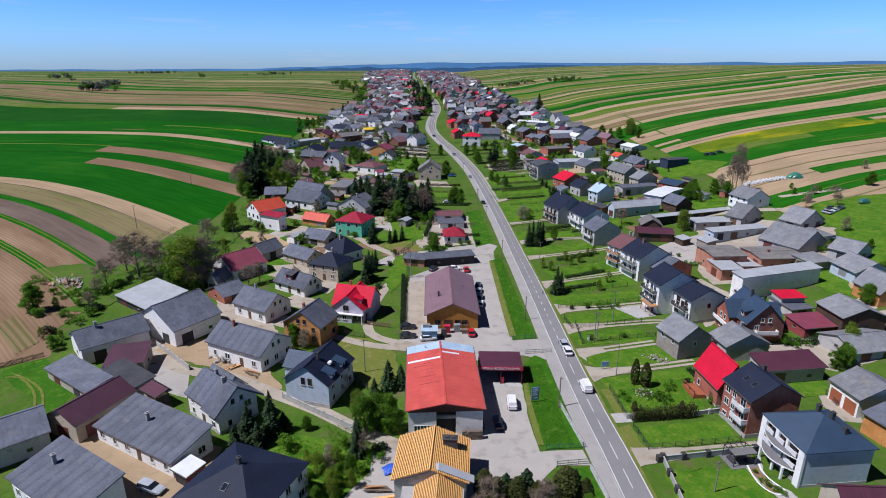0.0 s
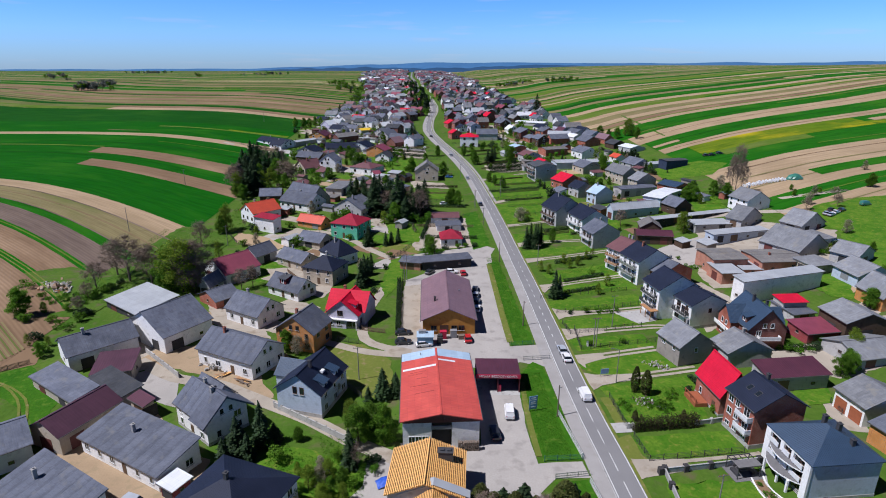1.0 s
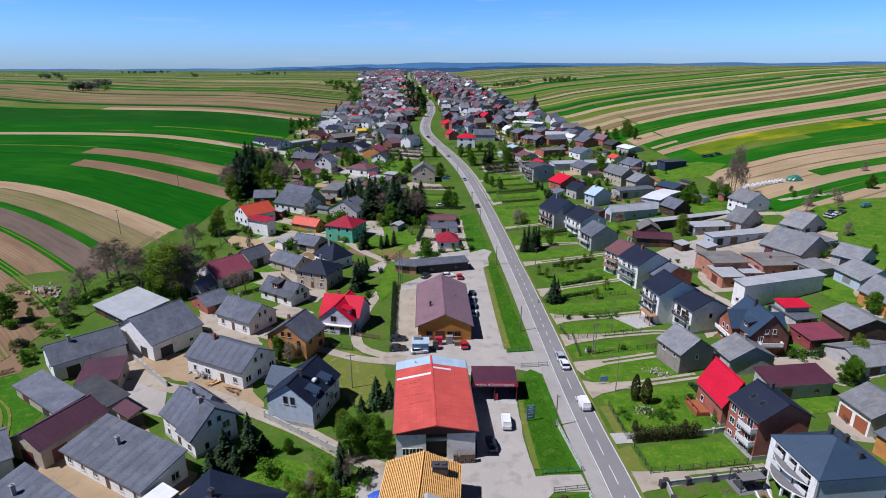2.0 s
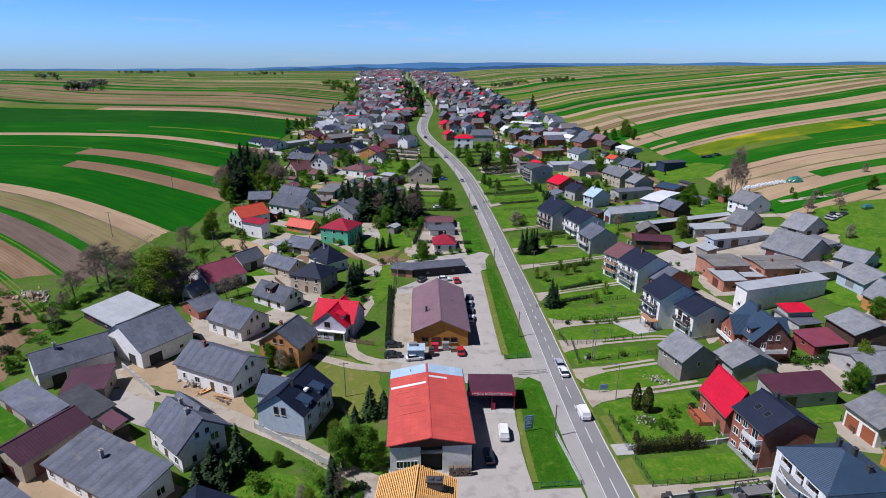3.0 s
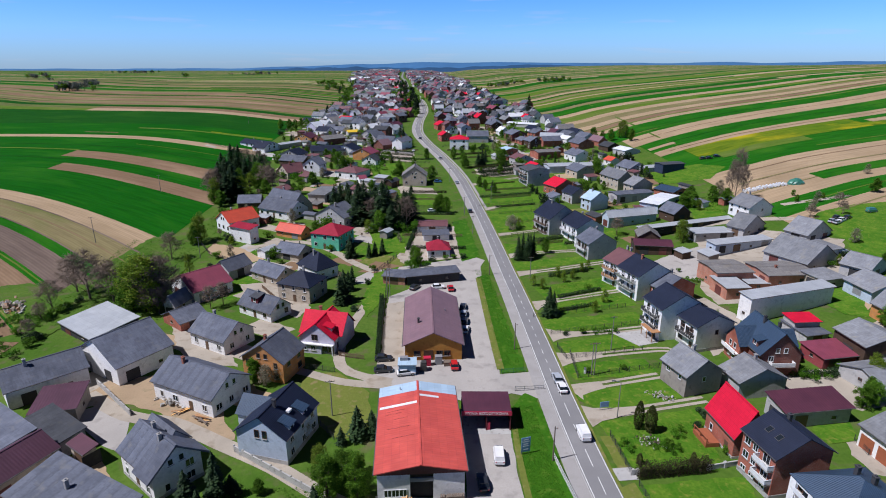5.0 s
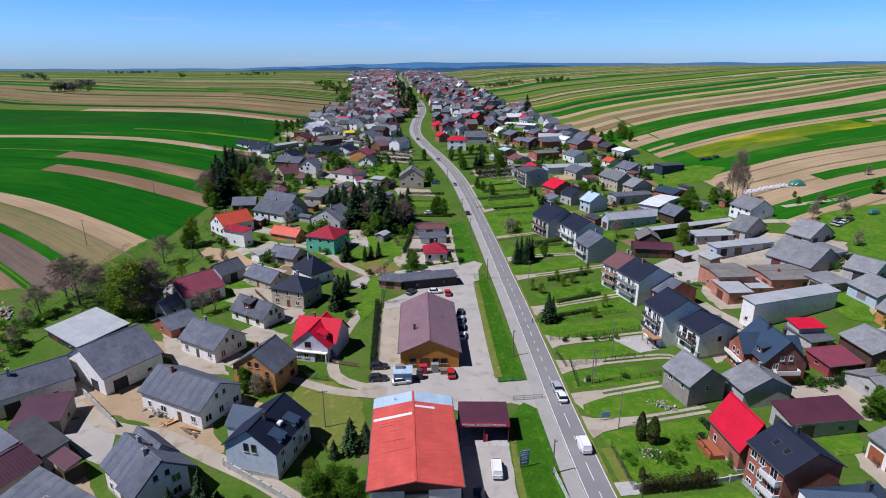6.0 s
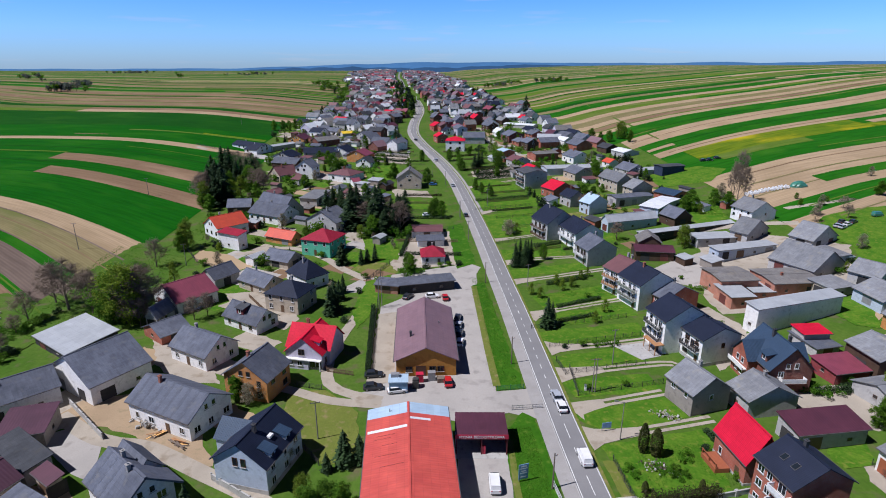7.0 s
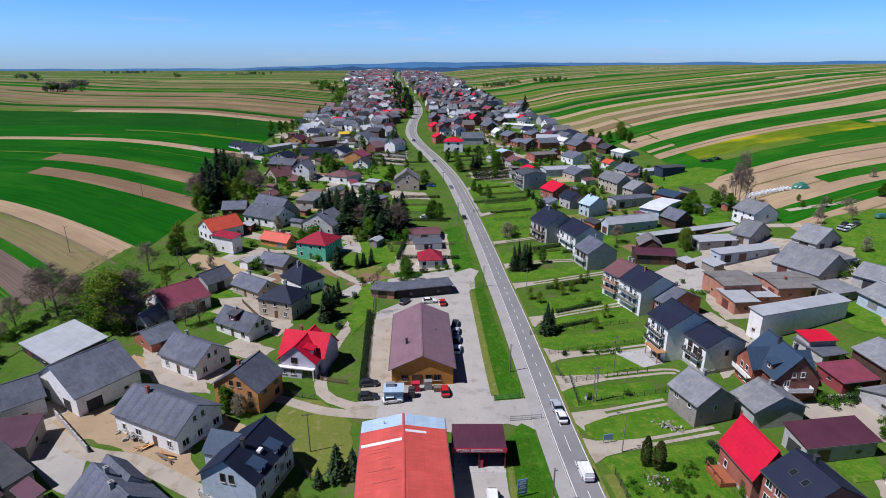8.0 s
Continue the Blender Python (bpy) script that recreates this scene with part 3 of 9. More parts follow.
def slab(bm, pts, t):
    """A plate of thickness t under the corners pts."""
    up = (Vector(pts[1]) - Vector(pts[0])).cross(Vector(pts[2]) - Vector(pts[1])).normalized()
    if up.z < 0:
        pts = pts[::-1]
        up = -up
    hi = [bm.verts.new(p) for p in pts]
    lo = [bm.verts.new(Vector(p) - up * t) for p in pts]
    bm.faces.new(hi)
    bm.faces.new(lo[::-1])
    k = len(pts)
    for i in range(k):
        bm.faces.new((lo[i], lo[(i + 1) % k], hi[(i + 1) % k], hi[i]))


FOOT = []
LOOK_FROM = Vector((2, 5))
WALLS = {"plaster_white": "white plastered", "plaster_grey": "grey plastered", "plaster_beige": "beige plastered", "plaster_blue": "pale blue plastered", "plaster_ochre": "ochre plastered", "plaster_red": "dark red",
         "plaster_lilac": "lilac white plastered", "plaster_green": "mint green plastered", "shed_dark": "dark sided", "wood_brown": "brown timber", "block": "grey block", "wood_grey": "weathered grey timber", "cladding_navy": "navy clad", "brick_red": "red brick", "brick_pink": "pale red brick",
         "brick_orange": "orange brick", "brick_dark": "dark brick", "brick_crimson": "crimson brick"}
ROOFS = {"slate_pale": "a pale grey slate roof", "slate": "a weathered grey slate roof", "slate_dark": "a dark slate roof", "slate_brown": "a brownish grey slate roof", "maroon": "a maroon sheet metal roof", "plum_sheet": "a dull plum sheet metal roof", "maroon_dull": "a faded maroon roof",
         "maroon_pink": "a raspberry sheet metal roof", "brown_sheet": "a brown sheet metal roof", "hall_red": "a red sheet metal roof", "crimson": "a bright red tiled roof", "crimson_dark": "a crimson tiled roof",
         "orange_red": "an orange red tiled roof", "tile_navy": "a dark navy tiled roof", "tile_blue": "a dark blue tiled roof", "sheet_pale": "a pale grey sheet roof", "sheet_white": "a white sheet roof",
         "sheet_blue": "a light blue sheet roof", "sheet_yellow": "a yellow sheet roof"}


def house(x, y, yaw, length, depth, eave, rise, ridge, roof_mat, wall_mat, kind="house", sink=0.8, stacks=1, lights=0, balcony=0, far=False, label="", stack_tone="", plinth=None, blank="", rail="rail_white", sheets=False):
    """A building: walls with gables, a roof with thickness and overhang, windows, doors and chimneys. ridge: x, y, hip or lean (one slope, falling to -y)."""
    root = new(kind)
    z = ground_z(x, y)
    root.matrix_basis = pose(x, y, z, 0, 0, yaw)
    FOOT.append((x, y, max(length, depth) / 2))
    tagged(root, label or f"{WALLS[wall_mat]} {kind} with {ROOFS[roof_mat]}", kind)
    rnd = random.Random(round(x * 13 + y * 7))
    o = 0.4 if eave > 2 else 0.2
    hx, hy = length / 2 - o, depth / 2 - o
    wx, wy = hx, hy
    if ridge == "y":
        turn, rx, ry, hx, hy = pose(0, 0, 0, 0, 0, 90), depth / 2, length / 2, hy, hx
    else:
        turn, rx, ry = pose(0, 0, 0), length / 2, depth / 2
    lean = ridge == "lean"
    slope = rise / (2 * ry if lean else ry)
    bm = bmesh.new()
    pts = {}
    for sx in (-1, 1):
        for sy in (-1, 1):
            top = eave + slope * ((ry + sy * hy) if lean else o) - 0.14
            if ridge == "hip":
                top = eave - 0.1
            for k, zz in ((0, -sink), (1, top)):
                pts[sx, sy, k] = bm.verts.new((sx * hx, sy * hy, zz))
    tops = {}
    if ridge in ("x", "y"):
        for sx in (-1, 1):
            tops[sx] = bm.verts.new((sx * hx, 0, eave + rise - 0.14))
    for sy in (-1, 1):
        q = [pts[-1, sy, 0], pts[1, sy, 0], pts[1, sy, 1], pts[-1, sy, 1]]
        bm.faces.new(q if sy < 0 else q[::-1])
    for sx in (-1, 1):
        q = [pts[sx, -1, 0], pts[sx, 1, 0], pts[sx, 1, 1]] + ([tops[sx]] if tops else []) + [pts[sx, -1, 1]]
        bm.faces.new(q if sx > 0 else q[::-1])
    bm.transform(turn)
    metric_uv(bm)
    part("wall", bm, wall_mat, root)
    t = 0.15
    bm = bmesh.new()
    if ridge == "hip":
        k = max(0.4, rx - ry)
        k2 = max(0.0, ry - rx)
        base = [(-rx, -ry), (rx, -ry), (rx, ry), (-rx, ry)]
        lo = [bm.verts.new((a, b, eave - t)) for a, b in base]
        hi = [bm.verts.new((a, b, eave)) for a, b in base]
        r0, r1 = bm.verts.new((-k, 0, eave + rise)), bm.verts.new((k, 0, eave + rise))
        bm.faces.new((hi[0], hi[1], r1, r0))
        bm.faces.new((hi[2], hi[3], r0, r1))
        bm.faces.new((hi[1], hi[2], r1))
        bm.faces.new((hi[3], hi[0], r0))
        for i in range(4):
            j = (i + 1) % 4
            bm.faces.new((lo[i], lo[j], hi[j], hi[i]))
        bm.faces.new(lo[::-1])
    elif lean:
        slab(bm, [(-rx, -ry, eave), (rx, -ry, eave), (rx, ry, eave + rise), (-rx, ry, eave + rise)], t)
    else:
        sec = [(-ry, eave), (0, eave + rise), (ry, eave), (ry, eave - t), (0, eave + rise - t), (-ry, eave - t)]
        a = [bm.verts.new((-rx, p, q)) for p, q in sec]
        b = [bm.verts.new((rx, p, q)) for p, q in sec]
        for i in range(6):
            j = (i + 1) % 6
            bm.faces.new((a[i], b[i], b[j], a[j]))
        bm.faces.new((a[0], a[1], a[4], a[5]))
        bm.faces.new((a[1], a[2], a[3], a[4]))
        bm.faces.new((b[0], b[5], b[4], b[1]))
        bm.faces.new((b[1], b[4], b[3], b[2]))
    bmesh.ops.recalc_face_normals(bm, faces=bm.faces[:])
    bm.transform(turn)
    metric_uv(bm)
    roof = part("roof", bm, roof_mat, root)
    if sheets:
        run = 2 * ry if lean else ry
        tilt = math.degrees(math.atan2(rise, run))
        long = math.hypot(run, rise)
        cols, rows = round(2 * rx / 2.1), round(long / 0.66)
        cw, rh = 2 * rx / cols, long / rows
        for sy in ((1,) if lean else (1, -1)):
            face = turn @ pose(0, 0, 0, 0, 0, 0 if sy > 0 else 180) @ pose(0, -ry, eave, tilt)
            for i in range(cols):
                for j in range(rows):
                    spot = face @ pose(-rx + (i + 0.5) * cw, (j + 0.5) * rh, 0.035 + rnd.uniform(-0.006, 0.012), -1.3, 0, rnd.uniform(-0.4, 0.4))
                    shared("slate", mesh_of(f"slate_{cw:.2f}_{rh:.2f}", lambda b: box(b, -cw / 2 + 0.012, cw / 2 - 0.012, -rh / 2 - 0.06, rh / 2 + 0.02, -0.012, 0.012), "slate_sheet"), roof, spot)
    if ridge in ("x", "y") and not far:
        bm = bmesh.new()
        box(bm, -rx - 0.02, rx + 0.02, -0.16, 0.16, eave + rise - 0.09, eave + rise + 0.045)
        bm.transform(turn)
        metric_uv(bm)
        part("ridge_cap", bm, roof_mat, roof)
    if not far and ridge != "hip" and eave > 2:
        for sy in ((-1,) if lean else (-1, 1)):
            bm = bmesh.new()
            box(bm, -rx, rx, sy * (ry + 0.07) - 0.07, sy * (ry + 0.07) + 0.07, eave - 0.16, eave - 0.05)
            bm.transform(turn)
            part("gutter", bm, "gutter", root)
    if plinth:
        bm = bmesh.new()
        box(bm, -wx - 0.05, wx + 0.05, -wy - 0.05, wy + 0.05, -sink, plinth)
        part("plinth", bm, "concrete", root)
    # openings on the sides that face the road and the open ground
    home = kind in ("house", "farmhouse")
    tone = rnd.choice(["frame_white", "frame_white", "frame_brown"])
    for name, ang, half, off in (("f", 0, wx, wy), ("r", 90, wy, wx), ("b", 180, wx, wy), ("l", 270, wy, wx)):
        out = Matrix.Rotation(radians(yaw + ang), 2) @ Vector((0, -1))
        if out.dot(LOOK_FROM - Vector((x, y))) < 0 or name in blank:
            continue
        side = pose(0, 0, 0, 0, 0, ang) @ pose(0, -off, 0)
        gable = (name in "lr") == (ridge != "y") and ridge in ("x", "y")
        if home and x > 45 and not far and name != "f":
            if rnd.random() < 0.6:
                window_at(root, side @ pose(rnd.uniform(-1, 1), 0, eave * 0.62), 0.9, 1.2, tone)
        elif home:
            floors = 1 if eave < 4.3 else 2 if eave < 6.9 else 3
            first = 1.0 if floors == 1 else eave / floors * 0.36
            for fl in range(floors):
                k = max(1, int(half * 2 / (5.0 if far else 3.3)))
                for i in range(k):
                    u = -half + (i + 0.5) * 2 * half / k + rnd.uniform(-0.25, 0.25)
                    if rnd.random() < (0.35 if gable else 0.12):
                        continue
                    w = rnd.choice([1.2, 1.2, 1.5, 0.9]) if not far else 1.5
                    zz = first + fl * (eave / floors)
                    if fl == 0 and i == k // 2 and name == "f" and not far:
                        door_at(root, side @ pose(u, 0, 0.1), 1.0, 2.1, "door_brown")
                    else:
                        window_at(root, side @ pose(u, 0, zz), w, 1.4 if not far else 1.5, tone, not far and y < 190)
            if gable and rise > 2.4:
                for u in ((-0.9, 0.9) if rise > 3 else (0,)):
                    window_at(root, side @ pose(u, 0, eave + 0.35), 0.9, 1.2, tone, not far and y < 190)
        elif not far and eave > 2.1:
            k = max(1, int(half * 2 / 6))
            for i in range(k):
                u = -half + (i + 0.5) * 2 * half / k
                if rnd.random() < 0.65:
                    # The shed_dark leaves stand in for open doorways in shade.
                    door_at(root, side @ pose(u, 0, 0), rnd.choice([2.6, 3.0]), min(2.6, eave - 0.4), rnd.choice(["shed_dark", "shed_dark", "door_brown", "door_maroon", "door_grey"]))
                else:
                    window_at(root, side @ pose(u, 0, 1.2), 0.9, 0.7, "frame_brown")
    for i in range(stacks):
        u = (-0.3 + 0.6 * i + rnd.uniform(-0.15, 0.15)) * rx
        v = rnd.choice([-0.12, 0.12]) * ry
        if ridge == "hip":
            u, v = rnd.uniform(-0.2, 0.2), rnd.uniform(-0.3, 0.3) * ry
        c = turn @ Vector((u, v, 0))
        chimney_at(root, c.x, c.y, eave + rise * 0.55, eave + rise + rnd.uniform(0.6, 1.1), stack_tone or rnd.choice(["chimney_brick", "chimney_grey", "chimney_grey"]))
    for i in range(lights):
        u, v = (-0.45 + 0.9 * (i + 0.5) / lights) * rx * 1.2, -0.5 * ry
        zz = eave + rise * (1 - abs(v) / ry)
        tilt = math.degrees(math.atan2(rise, ry))
        m = turn @ pose(u, v, zz + 0.03, tilt)
        shared("skylight", mesh_of("skylight", lambda b: box(b, -0.45, 0.45, -0.6, 0.6, 0, 0.09), "gutter"), root, m)
        shared("skylight_pane", mesh_of("skylight_pane", lambda b: box(b, -0.4, 0.4, -0.54, 0.54, 0.02, 0.105), "glass"), root, m)
    if balcony:
        h = eave / (2 if eave < 6.9 else 3)
        for i in range(balcony):
            zz = eave - h * (i + 1)
            bm = bmesh.new()
            box(bm, -wx * 0.8, wx * 0.8, -wy - 1.3, -wy, zz - 0.16, zz)
            part("balcony", bm, "concrete", root)
            for x0, x1, y0, y1 in ((-wx * 0.8, wx * 0.8, -wy - 1.3, -wy - 1.24), (-wx * 0.8, -wx * 0.8 + 0.06, -wy - 1.24, -wy), (wx * 0.8 - 0.06, wx * 0.8, -wy - 1.24, -wy)):
                bm = bmesh.new()
                box(bm, x0, x1, y0, y1, zz + 0.88, zz + 0.98)
                k = max(2, int(max(x1 - x0, y1 - y0) / 0.8))
                for q in range(k):
                    a, b = (q + 0.1) / k, (q + 0.9) / k
                    if x1 - x0 > y1 - y0:
                        box(bm, x0 + (x1 - x0) * a, x0 + (x1 - x0) * b, y0 + 0.01, y1 - 0.01, zz + 0.15, zz + 0.8)
                    else:
                        box(bm, x0 + 0.01, x1 - 0.01, y0 + (y1 - y0) * a, y0 + (y1 - y0) * b, zz + 0.15, zz + 0.8)
                part("railing", bm, rail, root)
            for u in (-0.45, 0.1, 0.5):
                window_at(root, pose(u * wx, -wy, zz + 0.05), 1.3, 2.0, tone)
    return root


# ---- the houses and barns near the road: x, y, turn, length, depth, eave, rise ----
house(-77.6, 82.8, 41.3, 13.2, 11.0, 3.9, 2.6, "x", "slate", "plaster_grey", kind="barn", stacks=0)
house(-58.4, 70.6, -30.7, 18.1, 8.8, 4.0, 2.1, "lean", "slate", "plaster_white", stack_tone="chimney_grey", sheets=True, stacks=1)
house(-67.1, 91.7, 67.1, 12.8, 8.5, 3.9, 2.4, "x", "plum_sheet", "plaster_beige", kind="barn", stacks=0)
house(-51.9, 84.3, -28.6, 21.6, 8.8, 3.2, 1.9, "lean", "slate", "plaster_white", stack_tone="chimney_grey", sheets=True, kind="farmhouse", stacks=1)
house(-77.7, 104.2, -33.3, 17.9, 5.9, 2.7, 0.8, "lean", "slate", "plaster_beige", kind="barn", stacks=0)
house(-70.7, 111.3, 15.0, 8.4, 9.0, 3.3, 0.8, "lean", "plum_sheet", "plaster_beige", kind="shed", stacks=0)
house(-66.3, 103.1, -34.6, 13.4, 4.9, 3.4, 0.6, "lean", "slate_dark", "plaster_grey", kind="shed", stacks=0)
house(-58.0, 97.2, -33.5, 5.8, 2.7, 3.2, 0.6, "lean", "maroon", "plaster_beige", kind="shed", stacks=0)
house(-80.2, 120.9, 43.8, 15.1, 11.0, 4.1, 2.8, "x", "slate", "plaster_white", kind="barn", stacks=1)
house(-67.9, 130.6, 57.1, 13.6, 16.7, 4.3, 4.8, "x", "slate", "plaster_white", kind="barn", stacks=0)
# This barn is open-sided: dark walls stand in for the shade under its roof.
house(-83.8, 147.9, -35.7, 17.4, 12.7, 2.4, 1.3, "lean", "sheet_pale", "shed_dark", kind="barn", stacks=0)
house(-45.4, 117.2, -26.6, 17.1, 10.8, 4.1, 3.3, "x", "slate", "plaster_white", sheets=True, kind="farmhouse", stacks=1)
grey_house = house(-42.9, 93.6, -38.9, 11.7, 8.9, 4.7, 3.6, "x", "slate", "plaster_white", stack_tone="chimney_grey", sheets=True, stacks=2, plinth=0.6)
house(-30.1, 68.3, -20.9, 14.4, 14.0, 6.0, 3.2, "hip", "tile_navy", "plaster_white", stacks=1, lights=1, stack_tone="chimney_dark")
blue_house = house(-25.6, 101.9, -16.4, 10.4, 11.8, 5.3, 3.7, "y", "tile_navy", "plaster_blue", blank="f", stacks=1, plinth=0.9, stack_tone="chimney_dark")
house(-41.8, 75.5, -30.9, 4.1, 3.8, 2.6, 0.3, "lean", "sheet_white", "plaster_red", kind="shed", stacks=0)
house(-69.7, 221.2, -29.0, 11.0, 5.0, 5.7, 0.8, "lean", "crimson_dark", "plaster_white", kind="shed", stacks=0)
house(-51.2, 283.8, -12.7, 9.1, 17.5, 3.5, 0.5, "lean", "slate_pale", "plaster_grey", kind="shed", stacks=0)
house(-9.3, 180.5, -12.5, 7.9, 6.0, 2.8, 0.3, "lean", "slate", "brick_pink", kind="shed", stacks=0)
house(90.5, 168.0, 3.6, 7.5, 9.6, 3.7, 0.4, "lean", "sheet_pale", "brick_pink", kind="shed", stacks=0)
house(99.3, 174.1, 1.0, 6.8, 12.5, 2.5, 0.4, "lean", "sheet_pale", "brick_pink", kind="shed", stacks=0)
house(106.3, 229.6, 19.3, 51.7, 4.0, 2.4, 0.2, "lean", "sheet_pale", "shed_dark", kind="shed", stacks=0)
house(71.8, 165.7, -68.1, 7.3, 12.8, 4.8, 3.0, "x", "slate", "brick_red")
house(2.0, 181.5, 13.6, 17.6, 6.0, 3.1, 0.3, "lean", "slate", "shed_dark", kind="shed", stacks=0)
house(4.2, 206.0, 3.4, 8.6, 9.2, 2.9, 2.6, "hip", "crimson_dark", "plaster_white")
house(2.1, 235.2, 0.2, 12.6, 10.0, 2.3, 0.8, "x", "maroon_dull", "plaster_white", kind="shed", stacks=0)
house(3.4, 223.3, 4.8, 10.7, 7.0, 2.3, 0.3, "lean", "slate", "plaster_white", kind="shed", stacks=0)
house(-7.3, 311.7, -0.4, 13.3, 11.0, 5.4, 4.7, "y", "slate_brown", "plaster_beige")
house(-67.2, 172.7, 50.3, 12.8, 14.1, 3.6, 3.8, "x", "maroon_pink", "plaster_white", kind="barn", stacks=0)
house(-62.9, 187.9, 57.7, 9.7, 7.7, 3.1, 3.0, "x", "slate", "plaster_grey", kind="barn", stacks=0)
house(-48.7, 183.2, -35.8, 13.1, 8.0, 2.8, 2.7, "x", "slate", "plaster_beige")
house(-36.2, 169.6, -21.1, 11.4, 10.2, 5.1, 3.0, "hip", "tile_navy", "plaster_beige")
dormer_house = house(-44.1, 157.7, -32.6, 13.3, 8.0, 2.7, 3.2, "x", "slate", "plaster_white")
pink_house = house(-24.1, 139.6, -13.1, 9.6, 10.8, 3.9, 3.9, "y", "crimson", "plaster_lilac", blank="f", plinth=0.6, stacks=0)
house(-33.1, 126.6, -18.9, 11.0, 9.1, 5.0, 3.8, "y", "slate", "brick_orange")
house(-49.7, 140.7, -30.7, 12.8, 9.9, 3.5, 3.5, "x", "slate", "plaster_white")
house(-63.7, 152.1, 50.9, 8.1, 9.9, 2.3, 2.2, "x", "slate", "brick_red", kind="shed", stacks=0)
house(-69.1, 160.5, 74.0, 7.4, 4.3, 2.3, 3.1, "x", "slate", "plaster_grey", kind="shed", stacks=0)
house(-77.5, 237.4, 46.9, 13.6, 11.5, 4.2, 3.7, "x", "orange_red", "plaster_white")
house(-81.6, 267.8, 6.9, 10.6, 9.0, 3.0, 3.0, "x", "slate", "wood_brown", kind="barn", stacks=0)
house(-63.5, 255.4, -29.9, 18.9, 12.0, 3.4, 3.9, "x", "slate", "plaster_white")
house(-62.7, 260.8, -36.8, 19.1, -11.5, 4.0, 5.7, "x", "slate", "plaster_beige")
house(-52.5, 226.7, -27.7, 13.2, 6.4, 2.3, 2.6, "x", "orange_red", "brick_orange", kind="shed", stacks=0)
house(-35.2, 216.0, -21.0, 12.4, 12.0, 5.7, 3.0, "hip", "crimson_dark", "plaster_green")
house(-47.1, 204.3, -26.4, 11.2, 8.7, 2.4, 2.6, "x", "slate", "plaster_beige", kind="shed", stacks=0)
house(-35.2, 187.2, -43.5, 11.3, 9.0, 3.7, 4.5, "hip", "tile_navy", "plaster_white")
house(-37.8, 243.7, -28.0, 15.4, 11.3, 4.1, 4.2, "y", "slate", "plaster_grey")
house(-77.6, 330.3, 47.4, 12.6, 10.9, 3.0, 4.3, "x", "maroon_dull", "plaster_beige")
house(-65.1, 334.0, -13.7, 10.9, 10.0, 6.0, 4.1, "y", "slate", "plaster_white")
house(62.5, 65.8, -3.1, 10.6, 7.5, 4.0, 3.0, "x", "maroon", "plaster_beige", stacks=0)
brick_navy = house(59.5, 90.3, -81.2, 8.2, 10.8, 7.9, 3.2, "x", "tile_navy", "brick_red", blank="frl", lights=2, plinth=0.9, stacks=1, stack_tone="chimney_dark")
for zz in (2.9, 5.5):
    window_at(brick_navy, pose(-2.4, -5.0, zz + 0.5), 1.3, 1.4)
    window_at(brick_navy, pose(-0.6, -5.0, zz + 0.5), 1.1, 1.4)
    window_at(brick_navy, pose(1.9, -5.0, zz + 0.08), 1.5, 2.1)
    slab_bm = bmesh.new()
    box(slab_bm, 0.3, 3.6, -6.2, -5.0, zz - 0.16, zz)
    part("balcony", slab_bm, "concrete", brick_navy)
    for x0, x1, y0, y1 in ((0.3, 3.6, -6.2, -6.12), (0.3, 0.38, -6.12, -5.0), (3.52, 3.6, -6.12, -5.0)):
        rail_bm = bmesh.new()
        box(rail_bm, x0, x1, y0, y1, zz + 0.12, zz + 0.86)
        box(rail_bm, x0 - 0.02, x1 + 0.02, y0 - 0.02, y1 + 0.02, zz + 0.92, zz + 0.98)
        part("railing", rail_bm, "rail_white", brick_navy)
for u in (-2.4, -0.4, 2.0):
    window_at(brick_navy, pose(u, -5.06, 1.1), 1.2, 0.9)
red_house = house(57.0, 100.3, -85.7, 9.6, 6.7, 4.2, 5.4, "x", "crimson", "brick_red", plinth=0.5, stacks=0)
house(75.0, 107.4, 6.5, 14.5, 6.2, 3.6, 1.0, "lean", "maroon", "plaster_grey", kind="shed", stacks=0)
house(69.6, 117.5, -82.5, 7.3, 11.4, 4.0, 2.9, "x", "slate_pale", "plaster_grey")
house(57.4, 119.5, -73.9, 8.5, 9.7, 4.8, 3.3, "x", "slate_pale", "wood_grey")
house(68.8, 137.8, -76.4, 7.8, 11.1, 6.8, 2.5, "x", "tile_navy", "plaster_white", stacks=0, plinth=0.8, balcony=1, rail="rail_dark")
navy_r9 = house(63.5, 144.4, -79.5, 8.9, 12.5, 8.5, 3.6, "x", "tile_navy", "plaster_white", stacks=0, balcony=2, rail="rail_dark")
house(65.6, 170.1, -72.5, 10.4, 12.7, 7.6, 3.5, "x", "tile_navy", "plaster_white", stacks=1, balcony=2, rail="steel")
house(63.2, 179.7, -64.6, 7.8, 13.1, 7.4, 2.9, "x", "maroon_dull", "plaster_white", stacks=2, balcony=2, rail="pergola_wood")
house(60.7, 204.3, -74.8, 9.4, 11.8, 5.7, 3.5, "x", "slate", "plaster_grey", balcony=1)
house(60.1, 222.1, -75.8, 13.7, 12.0, 6.1, 3.5, "x", "tile_navy", "plaster_white", balcony=1)
house(52.4, 233.4, -70.8, 13.0, 14.0, 6.3, 4.8, "x", "tile_navy", "plaster_grey", balcony=2, stacks=1, rail="frame_brown")
house(70.1, 276.4, -65.7, 8.8, 9.0, 4.5, 2.7, "x", "tile_navy", "plaster_grey")
house(66.8, 292.9, -65.2, 10.9, 13.3, 4.2, 3.3, "x", "crimson", "brick_red")
house(76.5, 263.9, -64.4, 7.4, 10.9, 4.9, 3.3, "x", "sheet_blue", "plaster_blue")
